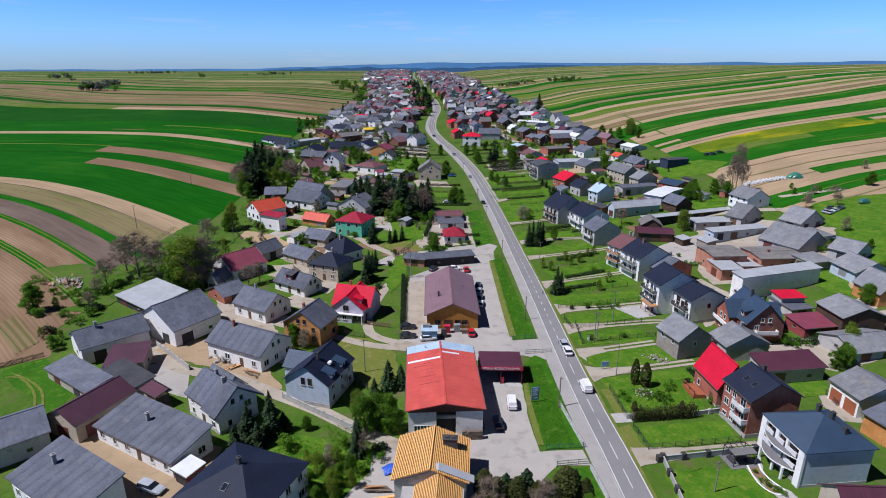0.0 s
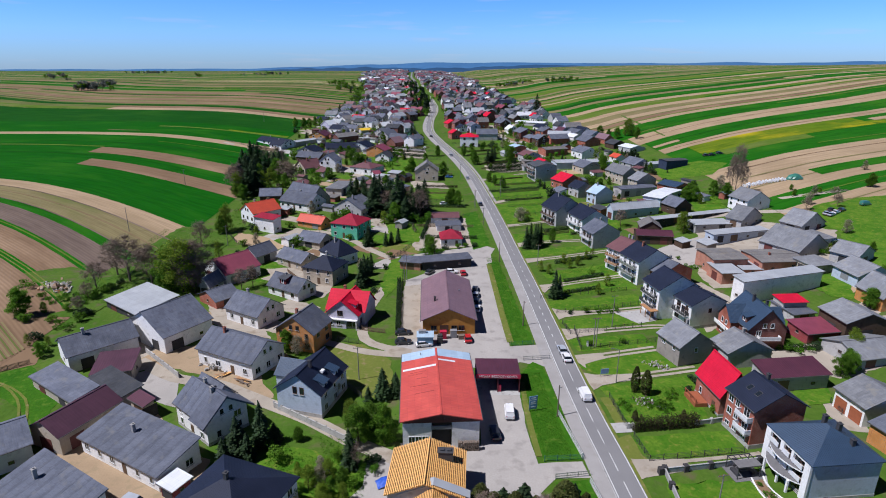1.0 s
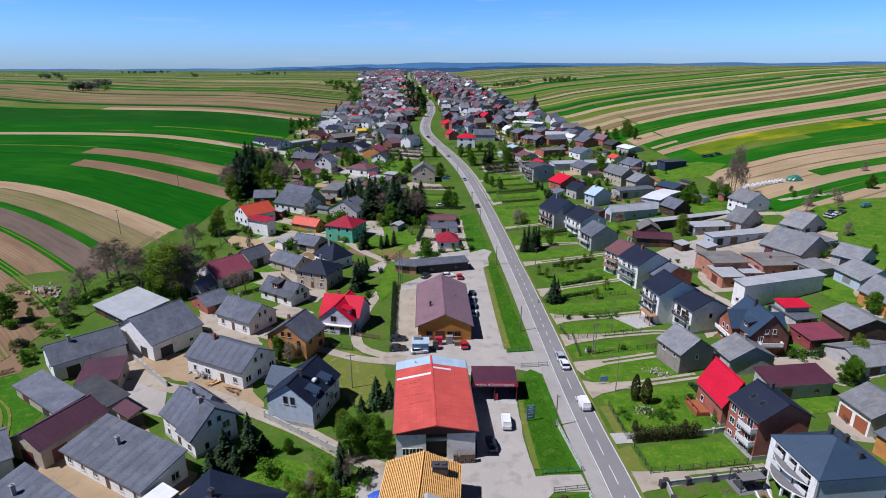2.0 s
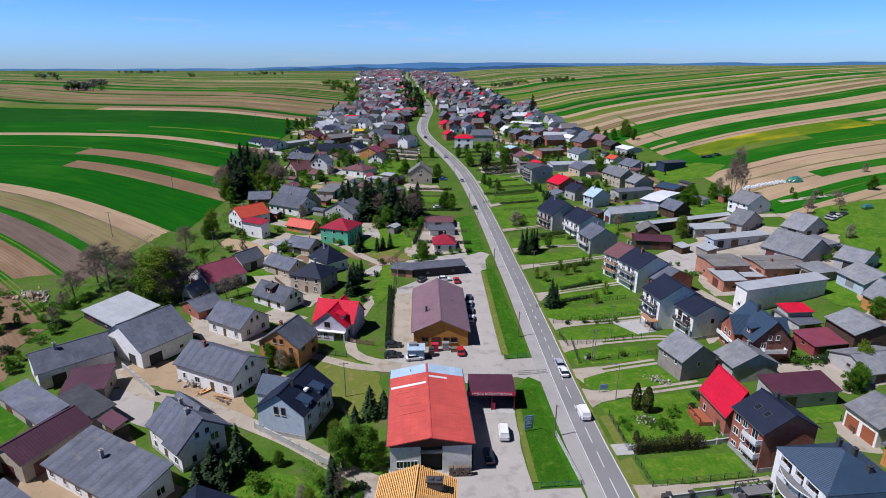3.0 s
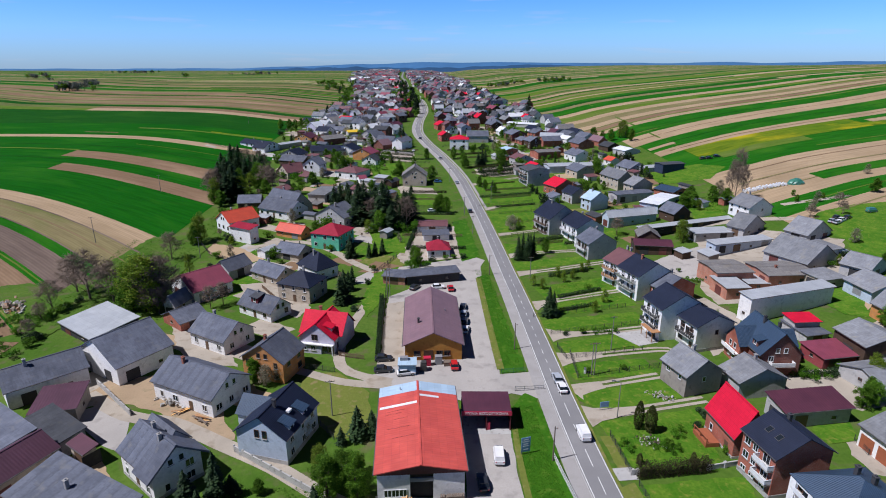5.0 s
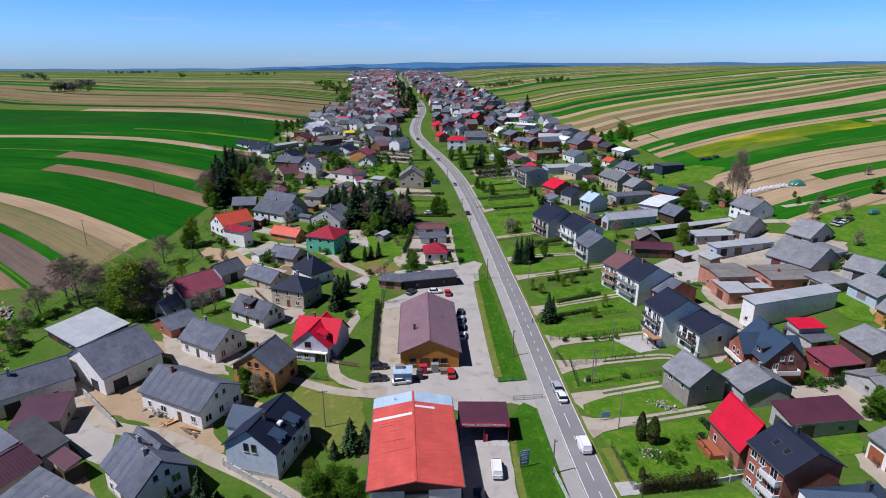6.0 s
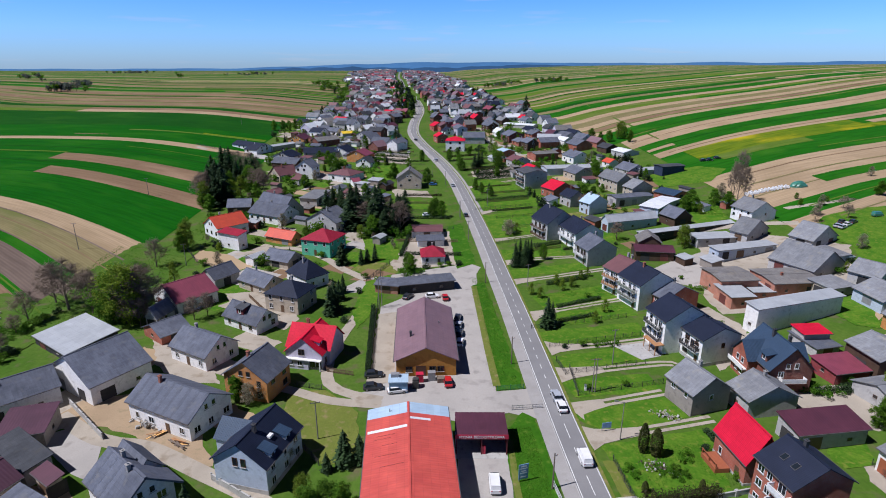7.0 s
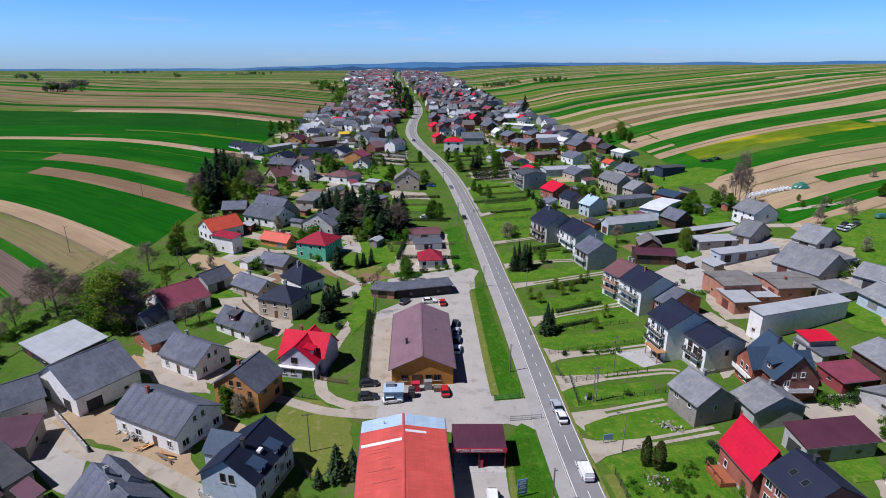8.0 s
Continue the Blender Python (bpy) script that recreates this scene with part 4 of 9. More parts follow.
house(56.8, 311.8, -76.6, 13.3, 13.0, 8.1, 1.5, "x", "slate_dark", "plaster_grey", balcony=2, stacks=0, rail="frame_brown")
house(84.7, 239.9, 16.7, 23.9, 5.5, 4.0, 2.6, "x", "sheet_pale", "plaster_blue", kind="barn", stacks=0)
house(97.9, 301.2, -73.8, 17.5, 9.4, 5.4, 3.7, "x", "slate_pale", "plaster_beige")
house(104.3, 286.5, -69.9, 7.9, 12.6, 4.4, 3.4, "x", "slate_pale", "plaster_beige")
house(105.7, 261.5, -43.0, 9.1, 25.6, 3.4, 0.6, "x", "sheet_white", "plaster_blue", kind="shed", stacks=0)
house(104.5, 242.2, -71.2, 9.7, 9.2, 3.3, 3.4, "x", "slate", "wood_brown", kind="barn", stacks=0)
house(117.5, 278.2, -58.9, 11.6, 12.0, 2.3, 1.5, "x", "tile_blue", "brick_red", kind="shed", stacks=0)
house(96.7, 274.7, 15.5, 20.2, 8.0, 3.9, 0.6, "x", "slate", "plaster_grey", kind="shed", stacks=0)
house(81.9, 207.4, -9.4, 13.6, 9.0, 3.4, 1.2, "x", "maroon", "wood_brown", kind="barn", stacks=0)
house(82.4, 213.2, 78.8, 9.0, 8.2, 4.6, 2.6, "x", "slate_brown", "wood_brown", kind="barn", stacks=0)
house(132.9, 236.2, -76.6, 11.8, 12.0, 4.3, 3.8, "x", "slate_pale", "plaster_white")
house(121.7, 218.0, -57.8, 7.3, 15.0, 3.2, 4.3, "x", "slate_pale", "plaster_grey", kind="barn", stacks=0)
house(111.7, 203.2, 14.9, 25.0, 5.3, 3.4, 0.3, "lean", "sheet_pale", "plaster_blue", kind="shed", stacks=0)
house(107.6, 216.9, 6.2, 15.7, 7.0, 2.8, 0.4, "lean", "sheet_pale", "plaster_grey", kind="shed", stacks=0)
house(109.4, 175.0, 3.4, 15.7, 12.8, 3.9, 0.5, "x", "slate_brown", "brick_pink", kind="workshop", stacks=1)
house(93.5, 177.2, 3.2, 12.1, 12.0, 5.2, 0.5, "x", "slate_brown", "brick_pink", kind="workshop", stacks=0)
house(98.8, 154.0, 16.6, 29.4, 4.7, 6.4, 0.5, "lean", "sheet_pale", "plaster_white", kind="shed", stacks=0, blank="fr")
blue_r33 = house(78.3, 128.3, 0.1, 9.8, 12.4, 5.3, 5.2, "y", "tile_blue", "brick_dark", stack_tone="chimney_dark", stacks=2)
house(95.4, 142.0, 3.0, 7.3, 5.2, 4.0, 0.4, "lean", "crimson", "plaster_grey", kind="shed", stacks=0)
house(95.4, 140.4, 11.6, 7.2, 9.0, 2.3, 0.4, "lean", "slate", "plaster_grey", kind="shed", stacks=0)
house(94.9, 128.6, 9.2, 12.8, 7.5, 2.5, 0.6, "lean", "maroon_pink", "brick_crimson", kind="shed", stacks=0)
house(103.6, 129.2, -87.1, 10.2, 12.0, 4.6, 2.4, "x", "slate_pale", "wood_brown", kind="barn", stacks=0)
house(126.8, 158.3, -87.0, 10.8, 12.3, 2.7, 3.1, "x", "slate_pale", "plaster_blue", kind="barn", stacks=0)
house(132.6, 171.9, -58.8, 8.6, 12.0, 3.3, 3.0, "x", "slate_pale", "plaster_grey", kind="barn", stacks=0)
house(120.6, 142.3, -87.2, 10.1, 8.5, 3.3, 4.6, "x", "slate_pale", "brick_orange", kind="barn", stacks=0)
house(118.3, 168.3, 16.0, 9.7, 8.0, 3.3, 0.5, "lean", "slate_pale", "plaster_beige", kind="shed", stacks=0)
house(122.5, 185.9, -64.8, 15.0, 16.8, 3.1, 5.3, "x", "slate_pale", "plaster_grey", kind="barn", stacks=0)
house(137.4, 205.8, -64.3, 9.0, 14.9, 2.6, 4.5, "x", "slate_pale", "plaster_grey", kind="barn", stacks=0)
house(131.2, 189.5, 19.1, 10.5, 9.0, 3.4, 0.6, "lean", "slate_pale", "plaster_blue", kind="shed", stacks=0)
garage_white = house(84.6, 96.1, -83.4, 7.9, 11.4, 4.1, 2.6, "x", "slate_pale", "plaster_white", kind="garage", stacks=0, blank="frlb")
garage_brick = house(83.8, 85.8, -75.7, 7.9, 11.5, 4.0, 1.5, "x", "slate", "brick_orange", kind="garage", stacks=0, blank="frlb")
for garage in (garage_white, garage_brick):
    for u in (-1.75, 1.75):
        door_at(garage, pose(u, -5.3, 0), 2.7, 2.7, "door_orange")
    door_at(garage, pose(0, 0, 0, 0, 0, 90) @ pose(-1.5, -3.55, 0), 1.0, 2.0, "door_brown")
house(98.1, 117.8, 10.5, 13.0, 11.0, 2.3, 2.0, "x", "slate_pale", "plaster_grey", kind="barn", stacks=0)

# ---- the long red-roofed hall with the car wash beside it ----


def thing(name, x, y, yaw, label, category, group="", lift=0.0):
    ob = new(name)
    ob.matrix_basis = pose(x, y, ground_z(x, y) + lift, 0, 0, yaw)
    return tagged(ob, label, category, group)


def solid(name, parent, material, *boxes, m=None, label=""):
    bm = bmesh.new()
    for b in boxes:
        box(bm, *b, m=m)
    metric_uv(bm)
    return part(name, bm, material, parent, label)


def gable_roof(root, rx, ry, eave, rise, spans, t=0.18):
    """A gable roof along y in bands: spans of (y0, y1, material)."""
    for y0, y1, mat in spans:
        for s in (-1, 1):
            bm = bmesh.new()
            slab(bm, [(0, y0, eave + rise), (0, y1, eave + rise), (s * rx, y1, eave), (s * rx, y0, eave)], t)
            bmesh.ops.recalc_face_normals(bm, faces=bm.faces[:])
            metric_uv(bm)
            part("roof_panel", bm, mat, root)


def workshop_hall():
    hall = thing("hall", -0.1, 97.9, 2.8, "white workshop hall with a long red sheet metal roof", "hall")
    FOOT.append((0, 98, 14))
    w, d, eave, rise = 13.6, 23.0, 6.1, 1.4
    bm = bmesh.new()
    hx, hy = w / 2, d / 2
    # front wall in two piers with the gate between, and a boarded gable above
    box(bm, -hx, -1.7, -hy, -hy + 0.3, -0.5, eave - 0.7)
    box(bm, 1.9, hx, -hy, -hy + 0.3, -0.5, eave - 0.7)
    box(bm, -hx, -hx + 0.3, -hy + 0.3, hy, -0.5, eave - 0.1)
    box(bm, hx - 0.3, hx, -hy + 0.3, hy, -0.5, eave - 0.1)
    box(bm, -hx + 0.3, hx - 0.3, hy - 0.3, hy, -0.5, eave - 0.1)
    metric_uv(bm)
    part("wall", bm, "plaster_white", hall)
    bm = bmesh.new()
    a = [bm.verts.new((x, -hy + 0.02, z)) for x, z in ((-hx, eave - 0.7), (hx, eave - 0.7), (hx, eave + 0.0), (0, eave + rise - 0.2), (-hx, eave + 0.0))]
    b = [bm.verts.new((v.co.x, -hy + 0.28, v.co.z)) for v in a]
    bm.faces.new(a)
    bm.faces.new(b[::-1])
    for i in range(5):
        bm.faces.new((a[i], b[i], b[(i + 1) % 5], a[(i + 1) % 5]))
    bmesh.ops.recalc_face_normals(bm, faces=bm.faces[:])
    metric_uv(bm)
    part("gable", bm, "door_maroon", hall, "dark red boarded gable")
    for i in range(26):
        x = -hx + 0.25 + i * (w - 0.5) / 25
        top = eave + rise - 0.25 - abs(x) / hx * rise
        if top > eave - 0.5:
            solid("board", hall, "door_maroon", (x - 0.2, x + 0.2, -hy - 0.03, -hy + 0.02, eave - 0.68, top))
    # Dark sheet that stands in for the shade inside the gate.
    solid("gate_dark_sheet", hall, "shed_dark", (-1.7, 1.9, -hy + 1.2, -hy + 1.3, 0, eave - 0.7))
    solid("gate_lintel", hall, "door_grey", (-1.75, 1.95, -hy - 0.02, -hy + 0.26, 4.0, 4.7))
    for u in (-5.2, -4.0):
        window_at(hall, pose(u, -hy, 1.3), 1.2, 1.4)
    window_at(hall, pose(-2.8, -hy, 1.3), 1.2, 1.4)
    y0, y1 = -hy - 0.5, hy + 0.4
    gable_roof(hall, w / 2 + 0.45, 0, eave, rise, [(y0, 8.7, "hall_red"), (8.7, y1, "sheet_blue")])
    tilt = math.degrees(math.atan2(rise, w / 2 + 0.45))
    for u0, u1, v0, v1, side in ((-7.1, -0.25, 4.6, 5.3, 1), (0.3, 3.9, 6.9, 7.5, -1)):
        solid("rooflight", hall, "sheet_white", (u0, u1, v0, v1, 0.0, 0.03), m=pose(0, 0, eave + rise, 0, -side * tilt), label="long translucent white roof light strip")
    for v, u0, u1 in ((-4.2, -4.6, -0.9), (-1.6, -5.6, -1.4), (0.9, -4.4, -2.0), (2.6, -5.9, -3.0), (3.4, -5.6, -2.4)):
        solid("seam_patch", hall, "door_maroon", (u0, u1, v, v + 0.05, 0.0, 0.025), m=pose(0, 0, eave + rise, 0, -tilt))
    solid("ridge_cap", hall, "hall_red", (-0.2, 0.2, y0, y1, eave + rise - 0.04, eave + rise + 0.06))
    for s in (-1, 1):
        solid("gutter", hall, "gutter", (s * (w / 2 + 0.52) - 0.08, s * (w / 2 + 0.52) + 0.08, y0, y1, eave - 0.2, eave - 0.06))
    solid("vent", hall, "steel", (-3.4, -3.2, 9.9, 10.1, eave + 0.6, eave + 1.3))
    # firewood stacked against the front
    wood = thing("firewood_stack", 5.4, 85.9, 2.8, "dark grey stack of split firewood by the wall", "firewood")
    r = random.Random(3)
    for i in range(11):
        for k in range(7):
            if r.random() < 0.9:
                z = 0.1 + k * 0.27
                u = -1.8 + i * 0.34 + r.uniform(-0.04, 0.04)
                solid("log", wood, "timber_old", (u - 0.14, u + 0.14, -0.4, 0.35 + r.uniform(-0.1, 0.1), z - 0.12, z + 0.12))


workshop_hall()


def car_wash():
    wash = thing("car_wash", 12.4, 107.5, -1.5, "maroon car wash canopy with red lettered fascia", "car wash")
    FOOT.append((12.4, 107.5, 5))
    w, d, h = 9.2, 6.6, 4.2
    solid("roof", wash, "maroon", (-w / 2, w / 2, -d / 2, d / 2, h - 0.1, h + 0.15))
    solid("fascia", wash, "sign_red", (-w / 2 - 0.06, w / 2 + 0.06, -d / 2 - 0.12, -d / 2 - 0.02, h - 0.75, h + 0.12))
    for x in (-w / 2 + 0.15, 0, w / 2 - 0.15):
        solid("post", wash, "plaster_red", (x - 0.1, x + 0.1, -d / 2 + 0.1, -d / 2 + 0.3, 0, h - 0.1))
        solid("post", wash, "plaster_red", (x - 0.1, x + 0.1, d / 2 - 0.3, d / 2 - 0.1, 0, h - 0.1))
    solid("partition", wash, "plaster_red", (-0.05, 0.05, -d / 2 + 0.6, d / 2 - 0.4, 0, 3.0))
    solid("back_wall", wash, "plaster_red", (-w / 2, w / 2, d / 2 - 0.1, d / 2, 0, 3.0))
    solid("side_wall", wash, "plaster_red", (w / 2 - 0.06, w / 2, -d / 2 + 0.5, d / 2 - 0.3, 0, 2.6))
    solid("floor_slab", wash, "concrete", (-w / 2, w / 2, -d / 2 - 1, d / 2, -0.2, 0.1))
    solid("control_box", wash, "sign_red", (0.1, 0.7, -d / 2 + 0.2, -d / 2 + 0.6, 0.1, 1.7))
    cu = bpy.data.curves.new("lettering", "FONT")
    cu.body, cu.size, cu.extrude = "MYJNIA BEZDOTYKOWA", 0.72, 0.02
    cu.align_x, cu.align_y = "CENTER", "CENTER"
    cu.materials.append(MATS["sign_white"])
    text = new("lettering", cu)
    text.parent = wash
    text.matrix_basis = pose(0, -d / 2 - 0.15, h - 0.32, 90)
    text.scale = (0.98, 1, 1)


car_wash()


def shop_hall():
    shop = thing("shop_building", 2.1, 144.3, 1.4, "ochre plastered shop with a brown sheet metal roof", "shop")
    FOOT.append((2, 144, 15))
    w, d, eave, rise = 13.2, 27.0, 4.1, 3.2
    hx, hy = w / 2, d / 2
    bm = bmesh.new()
    for y in (-hy, hy):
        q = [bm.verts.new((x, y, z)) for x, z in ((-hx, -0.5), (hx, -0.5), (hx, eave), (0, eave + rise - 0.2), (-hx, eave))]
        bm.faces.new(q if y < 0 else q[::-1])
    for x in (-hx, hx):
        q = [bm.verts.new(c) for c in ((x, -hy, -0.5), (x, hy, -0.5), (x, hy, eave), (x, -hy, eave))]
        bm.faces.new(q if x > 0 else q[::-1])
    bmesh.ops.remove_doubles(bm, verts=bm.verts[:], dist=0.01)
    metric_uv(bm)
    part("wall", bm, "plaster_ochre", shop)
    gable_roof(shop, w / 2 + 0.5, 0, eave, rise, [(-hy - 0.5, hy + 0.5, "brown_sheet")])
    solid("ridge_cap", shop, "brown_sheet", (-0.18, 0.18, -hy - 0.5, hy + 0.5, eave + rise - 0.05, eave + rise + 0.05))
    for s in (-1, 1):
        solid("gutter", shop, "gutter", (s * (hx + 0.58) - 0.08, s * (hx + 0.58) + 0.08, -hy - 0.5, hy + 0.5, eave - 0.2, eave - 0.06))
    chimney_at(shop, -3.4, -5.4, eave + 1.0, eave + 2.8, "chimney_dark", 0.5)
    solid("roof_vent", shop, "steel", (3.2, 3.5, 1.2, 1.5, eave + 1.2, eave + 2.1))
    door_at(shop, pose(-1.2, -hy, 0.1), 2.2, 2.5, "frame_brown")
    for u in (1.4, 3.2, -3.8):
        window_at(shop, pose(u, -hy, 1.1), 1.5, 1.4, "frame_brown")
    for i in range(7):
        window_at(shop, pose(0, 0, 0, 0, 0, 90) @ pose(-11 + i * 3.6, -hx, 1.2), 1.5, 1.4)
    annex = thing("kiosk", -3.4, 125.6, 1.4, "light blue metal kiosk with a flat roof", "kiosk")
    FOOT.append((-3.4, 125.6, 3))
    solid("body", annex, "sign_blue", (-1.9, 1.9, -1.5, 1.5, 0, 2.6))
    solid("roof", annex, "sheet_blue", (-2.1, 2.1, -1.7, 1.7, 2.6, 2.78))
    solid("cooling_unit", annex, "door_grey", (-1.6, 0.2, 0.2, 1.2, 2.78, 3.5))
    solid("stack_crate", thing("crate_stack", 0.2, 126.4, 0, "dark stack of crates beside the shop", "crates"), "shed_dark", (-0.7, 0.7, -0.8, 0.8, 0, 1.7), (-0.5, 0.6, -0.6, 0.6, 1.7, 2.2))
    for x, y, c, lab in ((1.0, 128.6, "sign_red", "red drinks cooler by the shop wall"), (3.6, 129.2, "door_grey", "grey steel container by the shop wall"), (5.6, 128.4, "timber_old", "stack of old timber pallets")):
        ob = thing("container", x, y, 4, lab, "container")
        solid("body", ob, c, (-0.8, 0.8, -0.6, 0.6, 0.12, 2.0 if c != "timber_old" else 1.0))
        solid("skid", ob, "timber_old", (-0.8, 0.8, -0.5, -0.3, 0, 0.12), (-0.8, 0.8, 0.3, 0.5, 0, 0.12))
        solid("lid", ob, c, (-0.84, 0.84, -0.64, 0.64, 2.0 if c != "timber_old" else 1.0, 2.06 if c != "timber_old" else 1.06))


shop_hall()


def roof_under_work():
    """A house whose roof is being laid: rafters under rows of fresh battens."""
    site = thing("house_under_construction", -1.7, 74.0, -3.7, "grey block house with a bare roof of fresh battens", "house")
    FOOT.append((-1.7, 74, 7))
    w, d, eave, rise = 12.0, 10.4, 5.4, 2.3
    hx, hy = w / 2 - 0.5, d / 2 - 0.3
    bm = bmesh.new()
    for y in (-hy, hy):
        q = [bm.verts.new((x, y, z)) for x, z in ((-hx, -0.5), (hx, -0.5), (hx, eave), (0, eave + rise - 0.3), (-hx, eave))]
        bm.faces.new(q if y < 0 else q[::-1])
    for x in (-hx, hx):
        q = [bm.verts.new(c) for c in ((x, -hy, -0.5), (x, hy, -0.5), (x, hy, eave), (x, -hy, eave))]
        bm.faces.new(q if x > 0 else q[::-1])
    metric_uv(bm)
    part("wall", bm, "block", site)
    tilt = math.degrees(math.atan2(rise, w / 2))
    run = math.hypot(rise, w / 2)
    for s in (-1, 1):
        plane = pose(0, 0, eave + rise, 0, s * tilt, 0)
        solid("membrane", site, "membrane", (min(0, s * run), max(0, s * run), -d / 2, d / 2, -0.22, -0.16), m=plane)
        for i in range(11):
            y = -d / 2 + 0.1 + i * (d - 0.2) / 10
            solid("rafter", site, "timber_new", (min(0, s * run), max(0, s * run), y - 0.05, y + 0.05, -0.4, -0.23), m=plane)
            solid("counter_batten", site, "timber_new", (min(0, s * run), max(0, s * run), y - 0.04, y + 0.04, -0.157, -0.112), m=plane)
        for i in range(22):
            u = s * (0.12 + i * (run - 0.2) / 21)
            solid("batten", site, "timber_new", (u - 0.075, u + 0.075, -d / 2 - 0.15 - 0.12 * (i % 3 == 1), d / 2 + 0.15 + 0.1 * (i % 4 == 2), -0.11, -0.03 + 0.015 * (i % 3)), m=plane)
    solid("ridge_beam", site, "timber_new", (-0.07, 0.07, -d / 2 - 0.2, d / 2 + 0.2, eave + rise - 0.02, eave + rise + 0.1))
    bm = bmesh.new()
    box(bm, 1.6, 3.9, 1.3, 2.5, eave + 1.1, eave + 2.5)
    box(bm, 1.5, 4.0, 1.2, 2.6, eave + 2.5, eave + 2.62)
    box(bm, 1.9, 2.5, 1.6, 2.2, eave + 2.62, eave + 2.85)
    box(bm, 3.0, 3.6, 1.6, 2.2, eave + 2.62, eave + 2.85)
    part("chimney", bm, "chimney_dark", site)
    # the lower cross roof towards the yard
    wing = thing("house_wing", -1.2, 65.9, -3.7, "grey block wing with unfinished battened roof", "house")
    solid("wall", wing, "block", (-5.2, 4.2, -3.2, 2.9, -0.4, 4.2))
    w2, rise2, eave2 = 7.4, 2.7, 4.3
    tilt = math.degrees(math.atan2(rise2, w2 / 2))
    run = math.hypot(rise2, w2 / 2)
    for s in (-1, 1):
        plane = pose(0.3, 0, eave2 + rise2, 0, s * tilt, 0)
        solid("membrane", wing, "membrane", (min(0, s * run), max(0, s * run), -4, 3.0, -0.2, -0.14), m=plane)
        for i in range(8):
            y = -3.9 + i * 0.97
            solid("rafter", wing, "timber_new", (min(0, s * run), max(0, s * run), y - 0.05, y + 0.05, -0.36, -0.21), m=plane)
        for i in range(15):
            u = s * (0.12 + i * (run - 0.2) / 14)
            solid("batten", wing, "timber_new", (u - 0.07, u + 0.07, -4.1, 3.1, -0.14, -0.05), m=plane)
    for s in (-1, 1):
        bm = bmesh.new()
        slab(bm, [(0.3, 3.05, eave2 + rise2 + 0.35), (s * 5.4 + 0.3, 3.05, eave2 + 0.95), (s * 5.4 + 0.3, 4.4, eave2 + 1.15), (0.3, 4.4, eave2 + rise2 + 0.6)], 0.08)
        part("flashing", bm, "sheet_pale", wing)
    pile = thing("timber_pile", -10.2, 70.2, 12, "orange pile of fresh sawn timber on gravel", "timber")
    r = random.Random(8)
    for i in range(14):
        u, z = -1.3 + (i % 5) * 0.5 + r.uniform(-0.1, 0.1), 0.1 + (i // 5) * 0.2
        solid("plank", pile, "timber_new", (-2.6 + r.uniform(-0.6, 0.6), 2.6 + r.uniform(-0.6, 0.6), u - 0.12, u + 0.12, z - 0.09, z + 0.09))
    tarp = thing("tarpaulin", -8.6, 77.6, 20, "crumpled blue tarpaulin over building material", "tarpaulin")
    bm = bmesh.new()
    for i in range(9):
        for k in range(7):
            bm.verts.new((-1.6 + i * 0.4, -1.1 + k * 0.37, 0.1 + 0.8 * max(0, 1 - ((i - 4) / 5) ** 2 - ((k - 3) / 4) ** 2) + r.uniform(0, 0.15)))
    bm.verts.ensure_lookup_table()
    for i in range(8):
        for k in range(6):
            bm.faces.new([bm.verts[j] for j in (i * 7 + k, (i + 1) * 7 + k, (i + 1) * 7 + k + 1, i * 7 + k + 1)])
    ext = bmesh.ops.extrude_face_region(bm, geom=bm.faces[:])
    bmesh.ops.translate(bm, verts=[v for v in ext["geom"] if isinstance(v, bmesh.types.BMVert)], vec=(0, 0, 0.03))
    part("sheet", bm, "tarp_blue", tarp)


roof_under_work()


